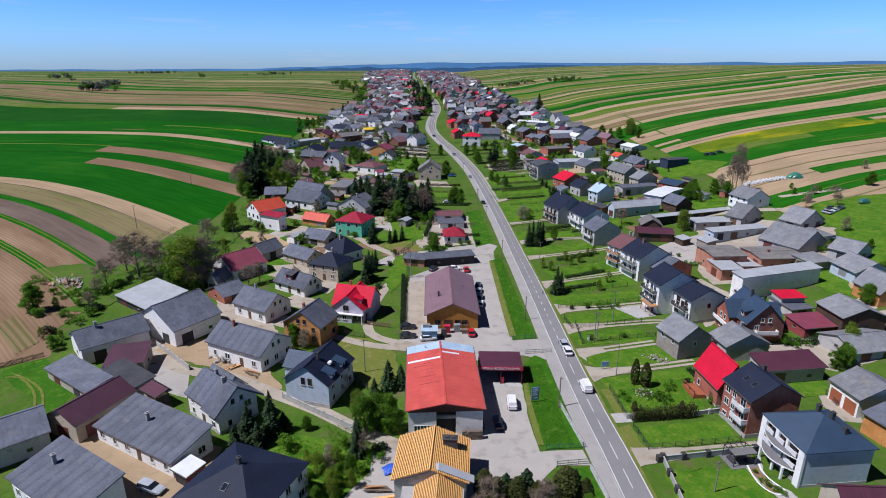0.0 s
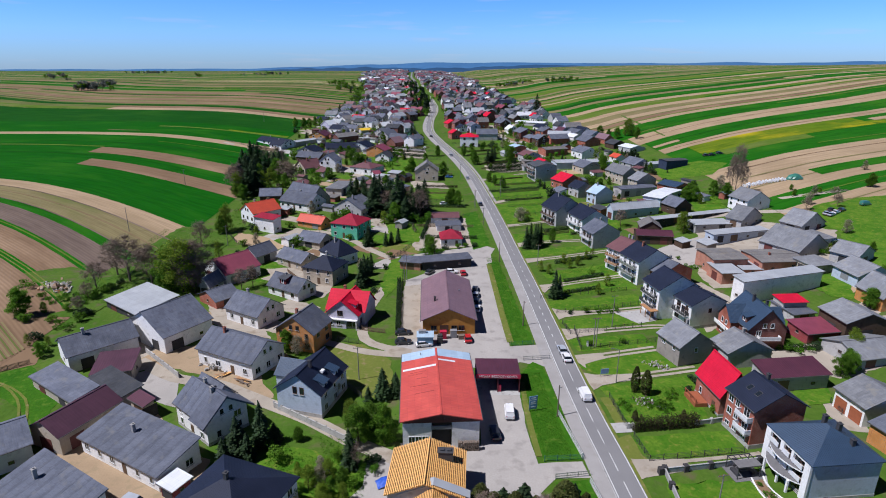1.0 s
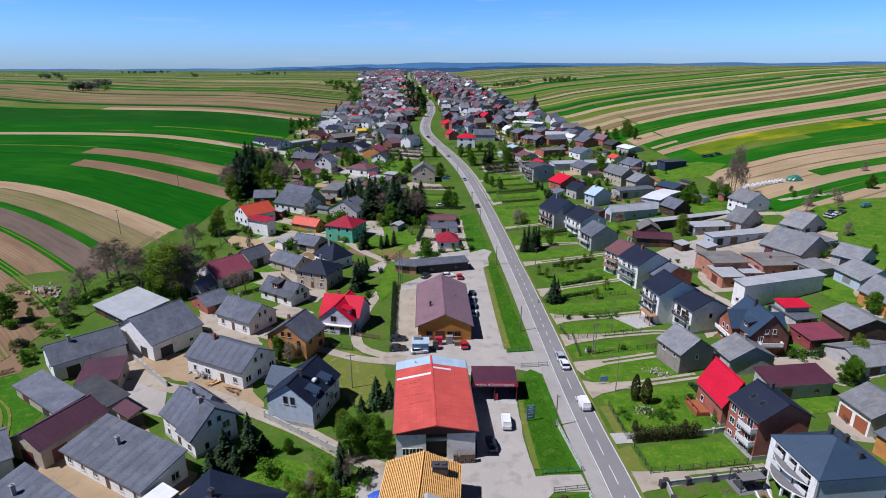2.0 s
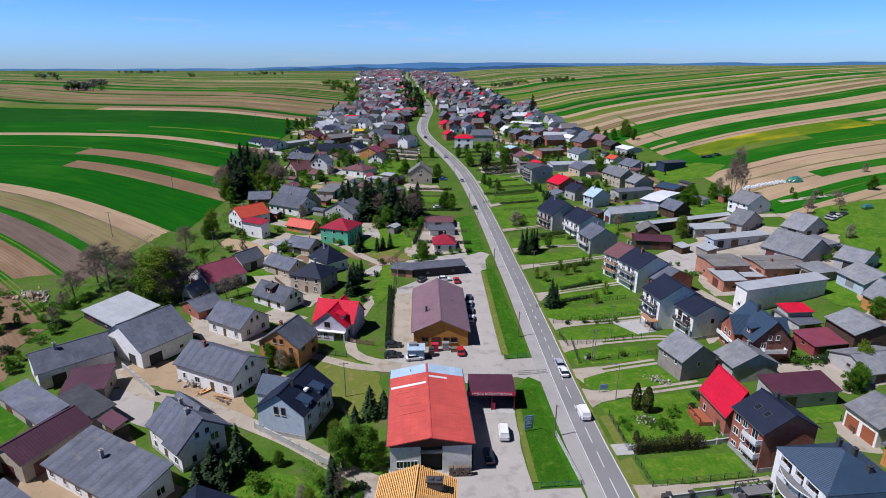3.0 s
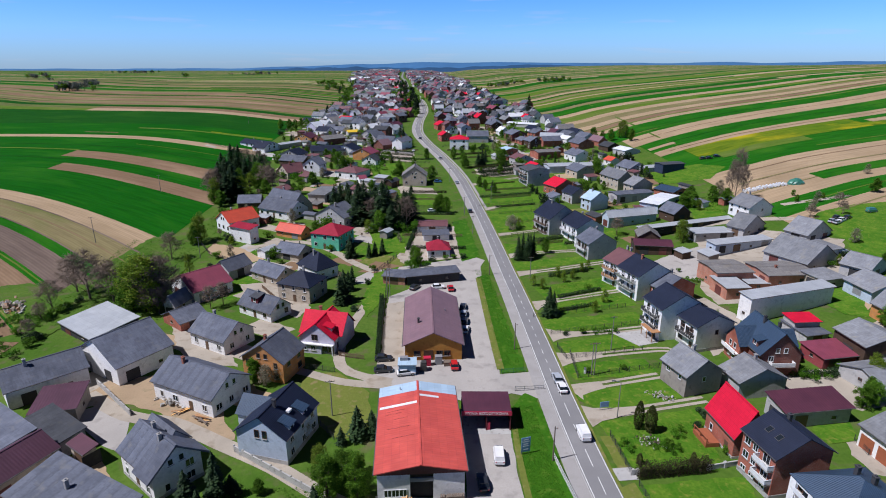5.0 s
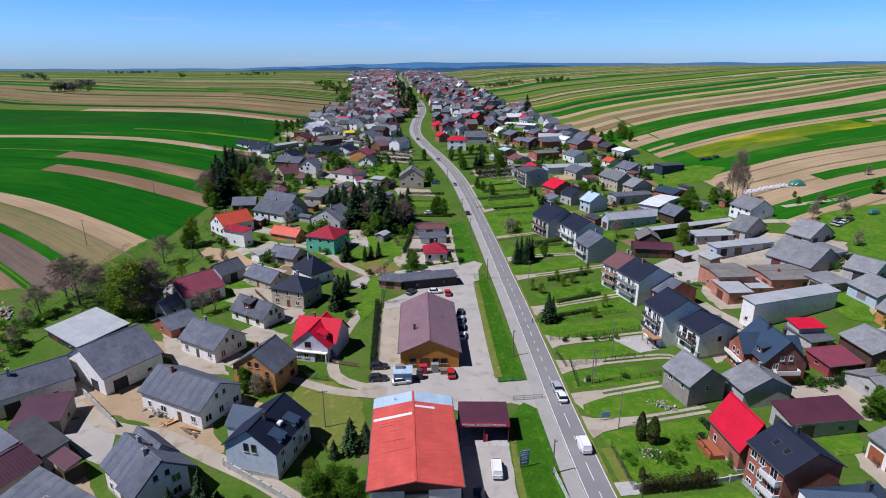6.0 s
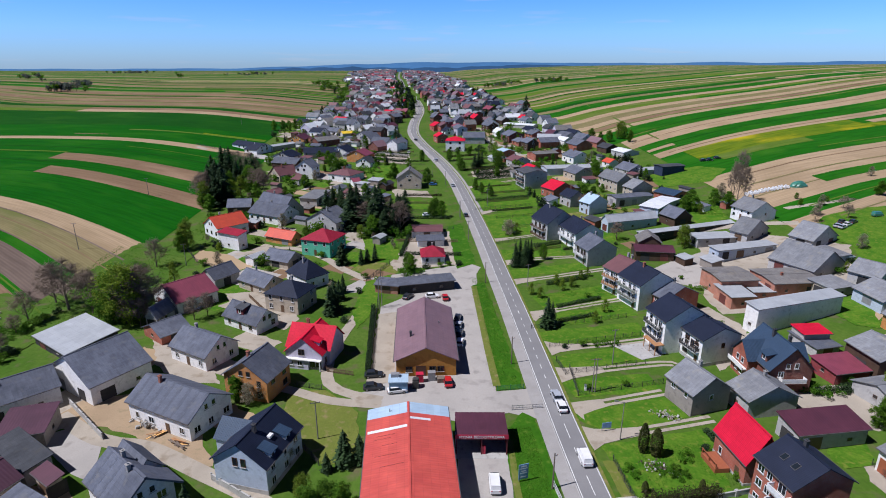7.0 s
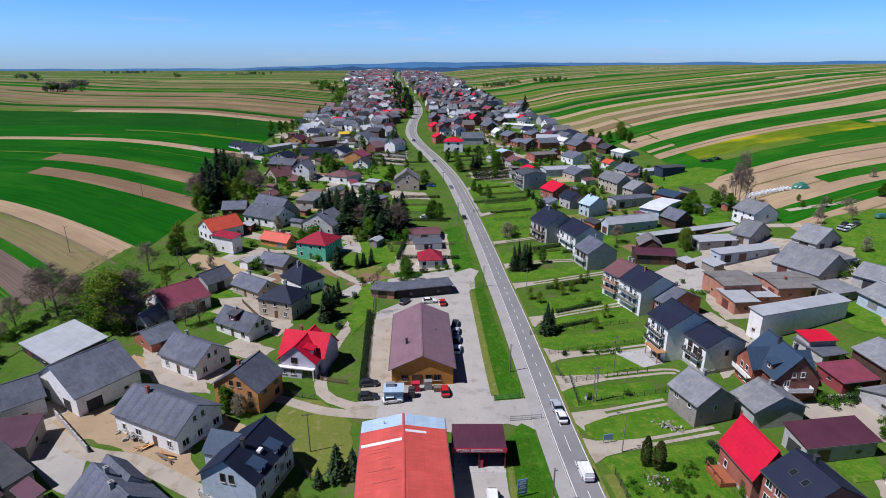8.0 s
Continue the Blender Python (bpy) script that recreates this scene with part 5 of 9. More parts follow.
def balcony_house():
    """The white three-storey house with curved balconies and a blue tiled hip roof."""
    # The villa is white; plaster_blue puts the blue of its shade into the walls.
    root = house(62.8, 79.0, -84.8, 11.0, 12.5, 6.9, 3.2, "hip", "tile_blue", "plaster_blue", stacks=0, label="white villa with curved balconies and blue tiled roof", plinth=0.5, blank="lrb")
    chimney_at(root, 0.5, 1.5, 8.2, 10.6, "chimney_dark", 0.6)
    chimney_at(root, -1.5, 0.6, 9.0, 10.8, "chimney_dark", 0.6)
    chimney_at(root, 3.0, 2.0, 7.4, 9.4, "chimney_dark", 0.6)
    # white piers, and large dark panes between them in place of the shaded recess
    for u0, u1 in ((-5.2, -4.0), (-1.55, -0.75), (1.0, 1.5), (4.0, 5.2)):
        solid("pier", root, "plaster_white", (u0, u1, -6.22, -5.8, -0.4, 6.75))
    solid("lintel", root, "plaster_white", (-4.0, 4.0, -6.1, -5.8, 6.3, 6.75))
    for z in (0.2, 2.75, 5.0):
        for u, w in ((-2.8, 2.2), (0.12, 1.6), (2.75, 2.3)):
            window_at(root, pose(u, -5.85, z), w, 1.95 if z < 4 else 1.3, "frame_brown")
    for z, reach in ((2.55, 2.3), (4.8, 1.7)):
        for name, mat, inset, z0, z1 in (("balcony", "balcony_floor", 0.0, z - 0.2, z), ("balcony_rim", "plaster_white", -0.06, z - 0.26, z - 0.04)):
            bm = bmesh.new()
            n = 14
            ring = [(-4.3 + 8.6 * i / n, -5.9 - (reach - inset) * math.sin(math.pi * i / n) ** 0.75) for i in range(n + 1)]
            top = [bm.verts.new((u, v, z1)) for u, v in ring]
            low = [bm.verts.new((u, v, z0)) for u, v in ring]
            bm.faces.new(top)
            bm.faces.new(low[::-1])
            for i in range(n):
                bm.faces.new((low[i], low[i + 1], top[i + 1], top[i]))
            bm.faces.new((low[-1], low[0], top[0], top[-1]))
            bmesh.ops.recalc_face_normals(bm, faces=bm.faces[:])
            part(name, bm, mat, root)
        for u0, u1 in ((-3.9, -1.7), (-0.7, 0.9), (1.6, 3.9)):
            solid("railing", root, "rail_white", (u0, u1, -6.5, -6.4, z + 0.12, z + 0.95))
            solid("rail_post", root, "steel", (u0, u0 + 0.06, -6.48, -6.42, z, z + 0.12))
    for x in (-2.6, 0.6, 2.9):
        solid("column", root, "plaster_white", (x - 0.16, x + 0.16, -7.6, -7.28, -0.3, 2.36))


balcony_house()


# ---- wings, dormers and porches of the near houses ----


def wing(parent, x0, x1, yc, half, eave, rise, roof_mat, wall_mat, windows=True):
    """A cross wing with its ridge along the house's x."""
    bm = bmesh.new()
    o = 0.35
    for x, s in ((x0 + o, -1), (x1 - o, 1)):
        q = [bm.verts.new((x, yc + b, z)) for b, z in ((-half + o, -0.6), (half - o, -0.6), (half - o, eave), (0, eave + rise - 0.25), (-half + o, eave))]
        bm.faces.new(q if s > 0 else q[::-1])
    for b, s in ((-half + o, -1), (half - o, 1)):
        q = [bm.verts.new((x, yc + b, z)) for x, z in ((x0 + o, -0.6), (x1 - o, -0.6), (x1 - o, eave), (x0 + o, eave))]
        bm.faces.new(q if s < 0 else q[::-1])
    metric_uv(bm)
    body = part("wing", bm, wall_mat, parent)
    for s in (-1, 1):
        bm = bmesh.new()
        slab(bm, [(x0, yc, eave + rise), (x1, yc, eave + rise), (x1, yc + s * half, eave), (x0, yc + s * half, eave)], 0.15)
        bmesh.ops.recalc_face_normals(bm, faces=bm.faces[:])
        metric_uv(bm)
        part("wing_roof", bm, roof_mat, body)
    if windows:
        for u in (x0 + (x1 - x0) * 0.3, x0 + (x1 - x0) * 0.7):
            window_at(body, pose(u, yc - half + o, eave - 2.0), 0.9, 1.2)


def dormer(parent, m, w, d, h, roof_mat, wall_mat):
    """A dormer, its front at m towards -y, with a roof of one shallow slope."""
    bm = bmesh.new()
    box(bm, -w / 2, w / 2, 0, d, -0.8, h)
    metric_uv(bm)
    box_ob = part("dormer", bm, wall_mat, parent)
    box_ob.matrix_basis = m
    bm = bmesh.new()
    slab(bm, [(-w / 2 - 0.3, -0.4, h), (w / 2 + 0.3, -0.4, h), (w / 2 + 0.3, d + 0.4, h + 0.75), (-w / 2 - 0.3, d + 0.4, h + 0.75)], 0.12)
    metric_uv(bm)
    part("dormer_roof", bm, roof_mat, box_ob)
    window_at(box_ob, pose(0, 0, 0.1), 0.9, h - 0.3 if h < 1.6 else 1.2)


wing(blue_house, -8.6, -0.5, 2.6, 3.2, 4.6, 2.6, "tile_blue", "plaster_blue")
for v in (-2.8, 1.8):
    dormer(blue_house, pose(4.5, v, 5.5, 0, 0, 90), 1.6, 1.7, 1.2, "tile_blue", "plaster_blue")
for u in (-0.75, 0.75):
    window_at(blue_house, pose(u, -5.5, 4.6), 0.9, 1.6, "frame_brown")
solid("skylight", blue_house, "frame_white", (2.3, 3.0, -0.9, 0.1, 7.1, 7.5))
wing(pink_house, -5.6, 5.6, 1.6, 4.5, 3.8, 4.3, "crimson", "plaster_lilac", False)
dormer(pink_house, pose(3.2, -2.6, 4.9, 0, 0, 90), 1.8, 2.0, 1.3, "crimson", "plaster_lilac")
chimney_at(pink_house, -1.6, 1.8, 6.6, 9.0, "chimney_brick", 0.6)
window_at(pink_house, pose(-0.5, -5.0, 3.3), 1.5, 1.5, "frame_brown")
solid("balcony", pink_house, "plaster_white", (-4.2, 4.3, -5.9, -5.02, 2.45, 2.65), label="white balcony slab")
solid("bay", pink_house, "plaster_lilac", (-4.2, 1.2, -5.5, -5.02, -0.4, 2.45), label="lilac plastered bay")
for u in (2.0, 3.5):
    window_at(pink_house, pose(u, -5.0, 0.3), 1.3, 1.9, "frame_brown")
solid("column", pink_house, "plaster_white", (4.0, 4.2, -5.85, -5.65, -0.4, 2.45))
for u in (-3.0, -0.8):
    window_at(pink_house, pose(u, -5.5, 0.9), 1.2, 1.2)
dormer(dormer_house, pose(-0.8, -2.6, 4.0), 2.6, 2.2, 1.5, "slate_dark", "plaster_red")
wing(grey_house, -7.2, 1.0, 2.6, 2.6, 4.7, 2.9, "slate", "plaster_white")
for side in (-1, 1):
    raised = bmesh.new()
    slab(raised, [(1.3, 0, 8.72), (6.35, 0, 8.72), (6.35, side * 5.2, 4.5), (1.3, side * 5.2, 4.5)], 0.3)
    metric_uv(raised)
    part("upper_roof", raised, "slate", grey_house)
raised = bmesh.new()
box(raised, 1.24, 6.4, -0.2, 0.2, 8.6, 8.8)
part("upper_ridge", raised, "slate", grey_house)
wing(blue_r33, -6.9, 0.0, 1.8, 3.4, 5.0, 3.7, "tile_blue", "brick_red", False)
wing(blue_r33, 0.0, 6.6, 1.2, 3.0, 4.9, 3.2, "tile_blue", "plaster_grey", False)
for u, v in ((0.8, 0.9), (2.7, 0.9), (0.8, 3.5), (2.7, 3.5)):
    window_at(blue_r33, pose(-6.55, u, v, 0, 0, -90), 1.0, 1.3, "frame_white")
solid("side_balcony", blue_r33, "plaster_white", (-7.7, -6.6, -1.2, 4.6, 2.75, 2.95), (-7.7, -7.62, -1.2, 4.6, 2.95, 3.7))
dormer(blue_r33, pose(-4.2, -2.6, 6.2, 0, 0, -90), 2.0, 2.4, 1.4, "tile_blue", "brick_dark")


def terrace(parent, x0, x1, y0, y1, h, mat, roof=None):
    """A raised terrace or carport of posts and beams in front of a house."""
    solid("terrace", parent, mat, (x0, x1, y0, y1, -0.5, h))
    for x in (x0 + 0.1, (x0 + x1) / 2, x1 - 0.1):
        solid("post", parent, "pergola_wood" if roof else mat, (x - 0.08, x + 0.08, y0 + 0.05, y0 + 0.21, h, h + (2.4 if roof else 0.95)))
    solid("beam", parent, "pergola_wood" if roof else mat, (x0, x1, y0, y0 + 0.12, h + (2.4 if roof else 0.9), h + (2.55 if roof else 1.0)))
    if roof:
        solid("canopy", parent, roof, (x0 - 0.2, x1 + 0.2, y0 - 0.2, y1, h + 2.55, h + 2.68))


terrace(navy_r9, -0.4, 4.6, -8.2, -6.0, 0.15, "paving", "pergola_wood")
terrace(red_house, -3.2, 1.2, -5.9, -3.3, 0.9, "door_orange")
solid("balcony", blue_r33, "plaster_white", (-2.6, 2.6, -7.3, -6.05, 3.0, 3.18))
solid("railing", blue_r33, "plaster_white", (-2.6, 2.6, -7.3, -7.22, 3.3, 4.0), (-2.6, -2.52, -7.22, -6.1, 3.3, 4.0), (2.52, 2.6, -7.22, -6.1, 3.3, 4.0))

# ---- flat grounds ----


def patch(corners, material, lift, label):
    """A flat piece of ground in a given material, following the land."""
    bm = bmesh.new()
    f = bm.faces.new([bm.verts.new((x, y, 0)) for x, y in corners])
    bm.normal_update()
    if f.normal.z < 0:
        f.normal_flip()
    bmesh.ops.triangulate(bm, faces=bm.faces[:])
    for _ in range(3):
        long = [e for e in bm.edges if e.calc_length() > 7]
        if not long:
            break
        bmesh.ops.subdivide_edges(bm, edges=long, cuts=1)
        bmesh.ops.triangulate(bm, faces=bm.faces[:])
    soft = material not in ("concrete", "tarmac_old")
    for _ in range(2):
        rim = [e for e in bm.edges if e.is_boundary and e.calc_length() > (1.6 if soft else 3.0)]
        if rim:
            bmesh.ops.subdivide_edges(bm, edges=rim, cuts=1)
    bmesh.ops.triangulate(bm, faces=bm.faces[:])
    reach = 0.75 if soft else 0.22
    for v in bm.verts:
        if v.is_boundary:
            q = Vector((v.co.x * 0.45, v.co.y * 0.45, lift * 50))
            v.co.x += reach * noise.noise(q)
            v.co.y += reach * noise.noise(q + Vector((31, 17, 5)))
    for v in bm.verts:
        v.co.z = ground_z(v.co.x, v.co.y) + lift
    name = {"lawn": "lawn", "lawn_deep": "lawn", "grass": "meadow", "dry_grass": "meadow", "soil_brown": "garden_bed", "soil_pale": "garden_bed"}.get(material, "yard")
    tagged(part(name, bm, material), label, name.replace("_", " "), kind="structure")


LANES = itertools.count()


def lane(line, width, material, lift, label):
    lift += 0.012 + 0.004 * (next(LANES) % 12)
    tagged(ribbon("path", curve_points(line, 3.0), width, material, lift), label, "path", kind="structure")


def offset_line(line, k):
    out = []
    for i, (x, y) in enumerate(line):
        x0, y0 = line[max(0, i - 1)]
        x1, y1 = line[min(len(line) - 1, i + 1)]
        t = Vector((x1 - x0, y1 - y0)).normalized()
        out.append((x + t.y * k, y - t.x * k))
    return out


def drive(line):
    """A drive of two wheel tracks with grass between, opening on the road with a gravel mouth."""
    pts = curve_points(line, 3.0)
    root = ribbon("drive", offset_line(pts, -0.8), 0.85, "gravel", 0.066)
    ribbon("wheel_track", offset_line(pts, 0.8), 0.85, "gravel", 0.066, root)
    bm = bmesh.new()
    rows = []
    for i, (x, y) in enumerate(pts[:4]):
        t = (Vector(pts[i + 1]) - Vector(pts[i])).normalized()
        half = (3.6, 2.3, 1.7, 1.35)[i] + 0.12 * math.sin(x * 3 + i)
        rows.append([bm.verts.new((x + t.y * k, y - t.x * k, ground_z(x + t.y * k, y - t.x * k) + 0.072)) for k in (-half, half)])
    for a, b in zip(rows, rows[1:]):
        bm.faces.new((a[0], a[1], b[1], b[0]))
    part("drive_mouth", bm, "gravel", root)
    tagged(root, "two pale gravel wheel tracks with grass between", "drive", kind="structure")


# ---- the road's markings, pavement and verges ----
pavement = ribbon("pavement", offset_line([p for p in ROAD if p[1] < 1000], -3.15), 2.5, "paving", 0.2)
tagged(pavement, "pale grey paved footway along the road", "pavement", kind="structure")
tagged(ribbon("kerb", offset_line([p for p in ROAD if p[1] < 500], -1.84), 0.16, "concrete", 0.215), "grey concrete kerb along the footway", "kerb", kind="structure")
tagged(ribbon("pavement", offset_line([p for p in ROAD if 262 < p[1] < 760], 4.3), 1.3, "paving", 0.19), "pale paved footpath beside the road", "pavement", kind="structure")
tagged(ribbon("verge", offset_line([p for p in ROAD if p[1] < 700], 3.45), 0.6, "dry_grass", 0.1), "worn grassy edge of the road", "verge", kind="structure")
for side in (-1.5, 2.95):
    ob = ribbon("edge_line", offset_line([p for p in ROAD if p[1] < 900], side), 0.13, "paint_white", 0.148, road)
length = 0.0
fine_road = offset_line(curve_points([p for p in ROAD[::3] if p[1] < 760], 0.5), 0.6)
start, run = None, []
for i, q in enumerate(fine_road):
    if i:
        length += math.hypot(q[0] - fine_road[i - 1][0], q[1] - fine_road[i - 1][1])
    near = q[1] < 118
    on = (length % 7.0 < 5.0) if near else (length % 4.2 < 2.2)
    if on:
        run.append(q)
    elif len(run) > 1:
        ribbon("lane_mark", run, 0.115, "paint_white", 0.148, road)
        run = []
    else:
        run = []

# ---- trees ----


def leafy(name, colours, rough=0.7, value=0.22, through_light=0.45):
    m, n, l, p = tree_of(name)
    g = n.new("ShaderNodeNewGeometry")
    ramp = n.new("ShaderNodeValToRGB")
    ramp.color_ramp.elements[0].color, ramp.color_ramp.elements[1].color = rgb(colours[0]), rgb(colours[1])
    l.new(g.outputs["Random Per Island"], ramp.inputs[0])
    o = n.new("ShaderNodeObjectInfo")
    r = n.new("ShaderNodeMapRange")
    r.inputs[3].default_value, r.inputs[4].default_value = 1 - value, 1 + value
    l.new(o.outputs["Random"], r.inputs[0])
    h = n.new("ShaderNodeHueSaturation")
    l.new(r.outputs[0], h.inputs["Value"])
    l.new(ramp.outputs[0], h.inputs["Color"])
    l.new(h.outputs[0], p.inputs["Base Color"])
    p.inputs["Roughness"].default_value = rough
    p.inputs["Specular IOR Level"].default_value = 0.25
    thin_leaf = n.new("ShaderNodeBsdfTranslucent")
    l.new(h.outputs[0], thin_leaf.inputs["Color"])
    both_sides = n.new("ShaderNodeMixShader")
    both_sides.inputs[0].default_value = through_light
    l.new(p.outputs[0], both_sides.inputs[1])
    l.new(thin_leaf.outputs[0], both_sides.inputs[2])
    l.new(both_sides.outputs[0], n["Material Output"].inputs["Surface"])
    MATS[name] = m


leafy("leaf_green", ((0.045, 0.125, 0.005), (0.150, 0.290, 0.018)))
leafy("leaf_verge", ((0.045, 0.150, 0.004), (0.100, 0.235, 0.010)))
leafy("leaf_spring", ((0.085, 0.165, 0.008), (0.230, 0.300, 0.026)))
leafy("leaf_dark", ((0.008, 0.024, 0.008), (0.038, 0.072, 0.022)), through_light=0.15)
leafy("leaf_olive", ((0.038, 0.052, 0.010), (0.11, 0.125, 0.030)))
leafy("leaf_blossom", ((0.16, 0.16, 0.08), (0.42, 0.36, 0.27)))
leafy("twig_grey", ((0.085, 0.10, 0.085), (0.17, 0.18, 0.15)))
leafy("hedge_brown", ((0.028, 0.026, 0.010), (0.060, 0.050, 0.018)), through_light=0.25)
surface("bark", (0.11, 0.085, 0.065), (0.075, 0.06, 0.05), 0.95, 1.0, 8.0, bump=0.3)
surface("bark_grey", (0.215, 0.165, 0.125), (0.165, 0.125, 0.095), 0.95, 1.0, 8.0, bump=0.3)


def cone_between(bm, a, b, ra, rb, sides=5):
    a, b = Vector(a), Vector(b)
    q = (b - a).to_track_quat("Z", "Y")
    lo = [bm.verts.new(a + q @ Vector((ra * math.cos(2 * math.pi * i / sides), ra * math.sin(2 * math.pi * i / sides), 0))) for i in range(sides)]
    hi = [bm.verts.new(b + q @ Vector((rb * math.cos(2 * math.pi * i / sides), rb * math.sin(2 * math.pi * i / sides), 0))) for i in range(sides)]
    for i in range(sides):
        bm.faces.new((lo[i], lo[(i + 1) % sides], hi[(i + 1) % sides], hi[i]))


def leaves_mesh(bm, places, size, r):
    """Small bent leaf clumps at places."""
    for c in places:
        u = Vector((r.gauss(0, 1), r.gauss(0, 1), r.gauss(0, 0.6))).normalized()
        w = u.cross(Vector((r.gauss(0, 1), r.gauss(0, 1), r.gauss(0, 1)))).normalized()
        s = size * r.uniform(0.6, 1.35)
        nrm = u.cross(w) * s * 0.3
        a, b, d, e = (bm.verts.new(c + v) for v in (-u * s, w * s * 0.6 + nrm, u * s, -w * s * 0.6 + nrm))
        bm.faces.new((a, b, d))
        bm.faces.new((a, d, e))


def grow(bm, p, d, length, radius, level, r, tips, spread=0.75):
    """Limbs that fork; tips gathers where they end."""
    e = p + d * length
    cone_between(bm, p, e, radius, radius * 0.62, 5 if level > 2 else 3)
    if level == 0:
        tips.append(e)
        return
    for i in range(r.choice([2, 3, 3]) if level > 1 else 3):
        nd = (d + Vector((r.gauss(0, spread), r.gauss(0, spread), r.uniform(-0.15, 0.55)))).normalized()
        grow(bm, p + d * length * r.uniform(0.55, 1.0), nd, length * r.uniform(0.58, 0.8), radius * 0.58, level - 1, r, tips, spread)


def make_tree(kind, v):
    r = random.Random(100 + v * 17 + sum(ord(c) for c in kind))
    root = new({"conifer": "conifer_tree", "thuja": "thuja", "shrub": "shrub", "bare": "bare_tree"}.get(kind, "tree"))
    trunk, crown = bmesh.new(), bmesh.new()
    bark = "bark"
    if kind in ("broadleaf", "spring", "blossom"):
        tips = []
        lobes = 24 + 3 * v
        cone_between(trunk, (0, 0, -0.3), (0.1, 0, 2.6), 0.2, 0.13, 7)
        grow(trunk, Vector((0.1, 0, 2.2)), Vector((0, 0, 1)), 1.9, 0.13, 3, r, tips, 0.7)
        places = []
        per = {"broadleaf": 250, "spring": 140, "blossom": 150}[kind]
        for i in range(lobes):
            k = (i + 0.5) / lobes
            wide = 2.1 * math.sin(math.pi * min(1.0, 0.16 + 0.84 * k)) ** 0.65
            a, q = i * 2.4 + r.uniform(-0.6, 0.6), wide * r.uniform(0.25, 1.0)
            c = Vector((q * math.cos(a), q * math.sin(a), 0.9 + 6.5 * k + r.uniform(-0.3, 0.3)))
            rad = r.uniform(0.5, 1.05)
            for _ in range(per):
                d = Vector((r.gauss(0, 1), r.gauss(0, 1), r.gauss(0, 0.9))).normalized()
                places.append(c + d * rad * (r.uniform(0.35, 1.0) + (0.5 * r.random() if r.random() < 0.1 else 0.0)))
        places = [q for q in places if q.z > 0.4]
        for t in tips:
            for _ in range(8):
                places.append(t + Vector((r.gauss(0, 0.4), r.gauss(0, 0.4), r.gauss(0, 0.4))))
        leaves_mesh(crown, places, {"broadleaf": 0.13, "spring": 0.115, "blossom": 0.11}[kind], r)
        mat = {"broadleaf": "leaf_green", "spring": "leaf_spring", "blossom": "leaf_blossom"}[kind]
        tall = 8.0
        look_of = {"broadleaf": "fresh green leafy broadleaf tree", "spring": "tall tree with thin yellow green spring leaves", "blossom": "small fruit tree in pale blossom"}[kind]
    elif kind == "conifer":
        tall = 10.0
        cone_between(trunk, (0, 0, -0.3), (0, 0, 9.6), 0.22, 0.03, 6)
        rows = 30
        lean = Vector((r.uniform(-0.25, 0.25), r.uniform(-0.25, 0.25), 0))
        for i in range(rows):
            k = i / (rows - 1)
            z = 0.5 + k * 9.2
            reach = (2.5 * (1 - k) ** 0.68 + 0.14) * r.uniform(0.78, 1.12)
            for j in range(max(7, int(20 * (1 - 0.55 * k)))):
                a = r.uniform(0, 2 * math.pi)
                d = Vector((math.cos(a), math.sin(a), 0))
                s = Vector((-d.y, d.x, 0))
                ln = reach * r.uniform(0.45, 1.15)
                p0 = Vector((0, 0, z + r.uniform(-0.25, 0.25))) + lean * k
                for q in (0.25, 0.45, 0.62, 0.8, 1.0):
                    wd = (0.12 + 0.13 * ln) * r.uniform(0.7, 1.3)
                    c = p0 + d * ln * q + s * r.uniform(-0.18, 0.18) * ln * q + Vector((0, 0, -0.32 * ln * q * q + r.uniform(-0.14, 0.14)))
                    drop = Vector((0, 0, r.uniform(-0.22, 0.02)))
                    a0, b0, c0, d0 = (crown.verts.new(c + o) for o in (-d * (0.1 + ln * 0.12), s * wd + drop, d * (0.08 + ln * 0.12) + drop * 0.8, -s * wd + drop))
                    crown.faces.new((a0, b0, c0))
                    crown.faces.new((a0, c0, d0))
        mat, look_of = "leaf_dark", "tall dark green spruce tree"
    elif kind == "bare":
        bark = "bark_grey"
        tips = []
        cone_between(trunk, (0, 0, -0.3), (0.1, 0.1, 3.0), 0.17, 0.1, 7)
        cone_between(trunk, (0.1, 0.1, 3.0), (0, 0.2, 6.6), 0.1, 0.025, 5)
        for k in range(22):
            z = 0.9 + 5.4 * (k / 21) + r.uniform(-0.2, 0.2)
            a = k * 2.4 + r.uniform(-0.5, 0.5)
            d = Vector((math.cos(a), math.sin(a), r.uniform(0.7, 1.5))).normalized()
            grow(trunk, Vector((0.08, 0.1, z)), d, 0.75 + (7.0 - z) * 0.22, 0.05 - 0.004 * z, 2, r, tips, 0.5)
        for t in tips:
            for _ in range(7):
                d = Vector((r.gauss(0, 0.8), r.gauss(0, 0.8), r.uniform(-0.3, 1.0))).normalized()
                cone_between(crown, t - d * r.uniform(0, 0.3), t + d * r.uniform(0.4, 1.2), 0.022, 0.008, 3)
        tall = max(q.co.z for q in crown.verts)
        mat, look_of = "bark_grey", "bare grey brown tree not yet in leaf"
    elif kind == "thuja":
        tall = 6.0
        cone_between(trunk, (0, 0, -0.2), (0, 0, 4.5), 0.12, 0.03, 6)
        places = []
        for _ in range(1500):
            z = r.random() ** 0.8 * 5.9
            rad = 1.25 * math.sin(math.pi * min(1, (z + 0.9) / 7.0)) ** 0.8 * r.uniform(0.75, 1.03)
            a = r.uniform(0, 2 * math.pi)
            places.append(Vector((rad * math.cos(a), rad * math.sin(a), z)))
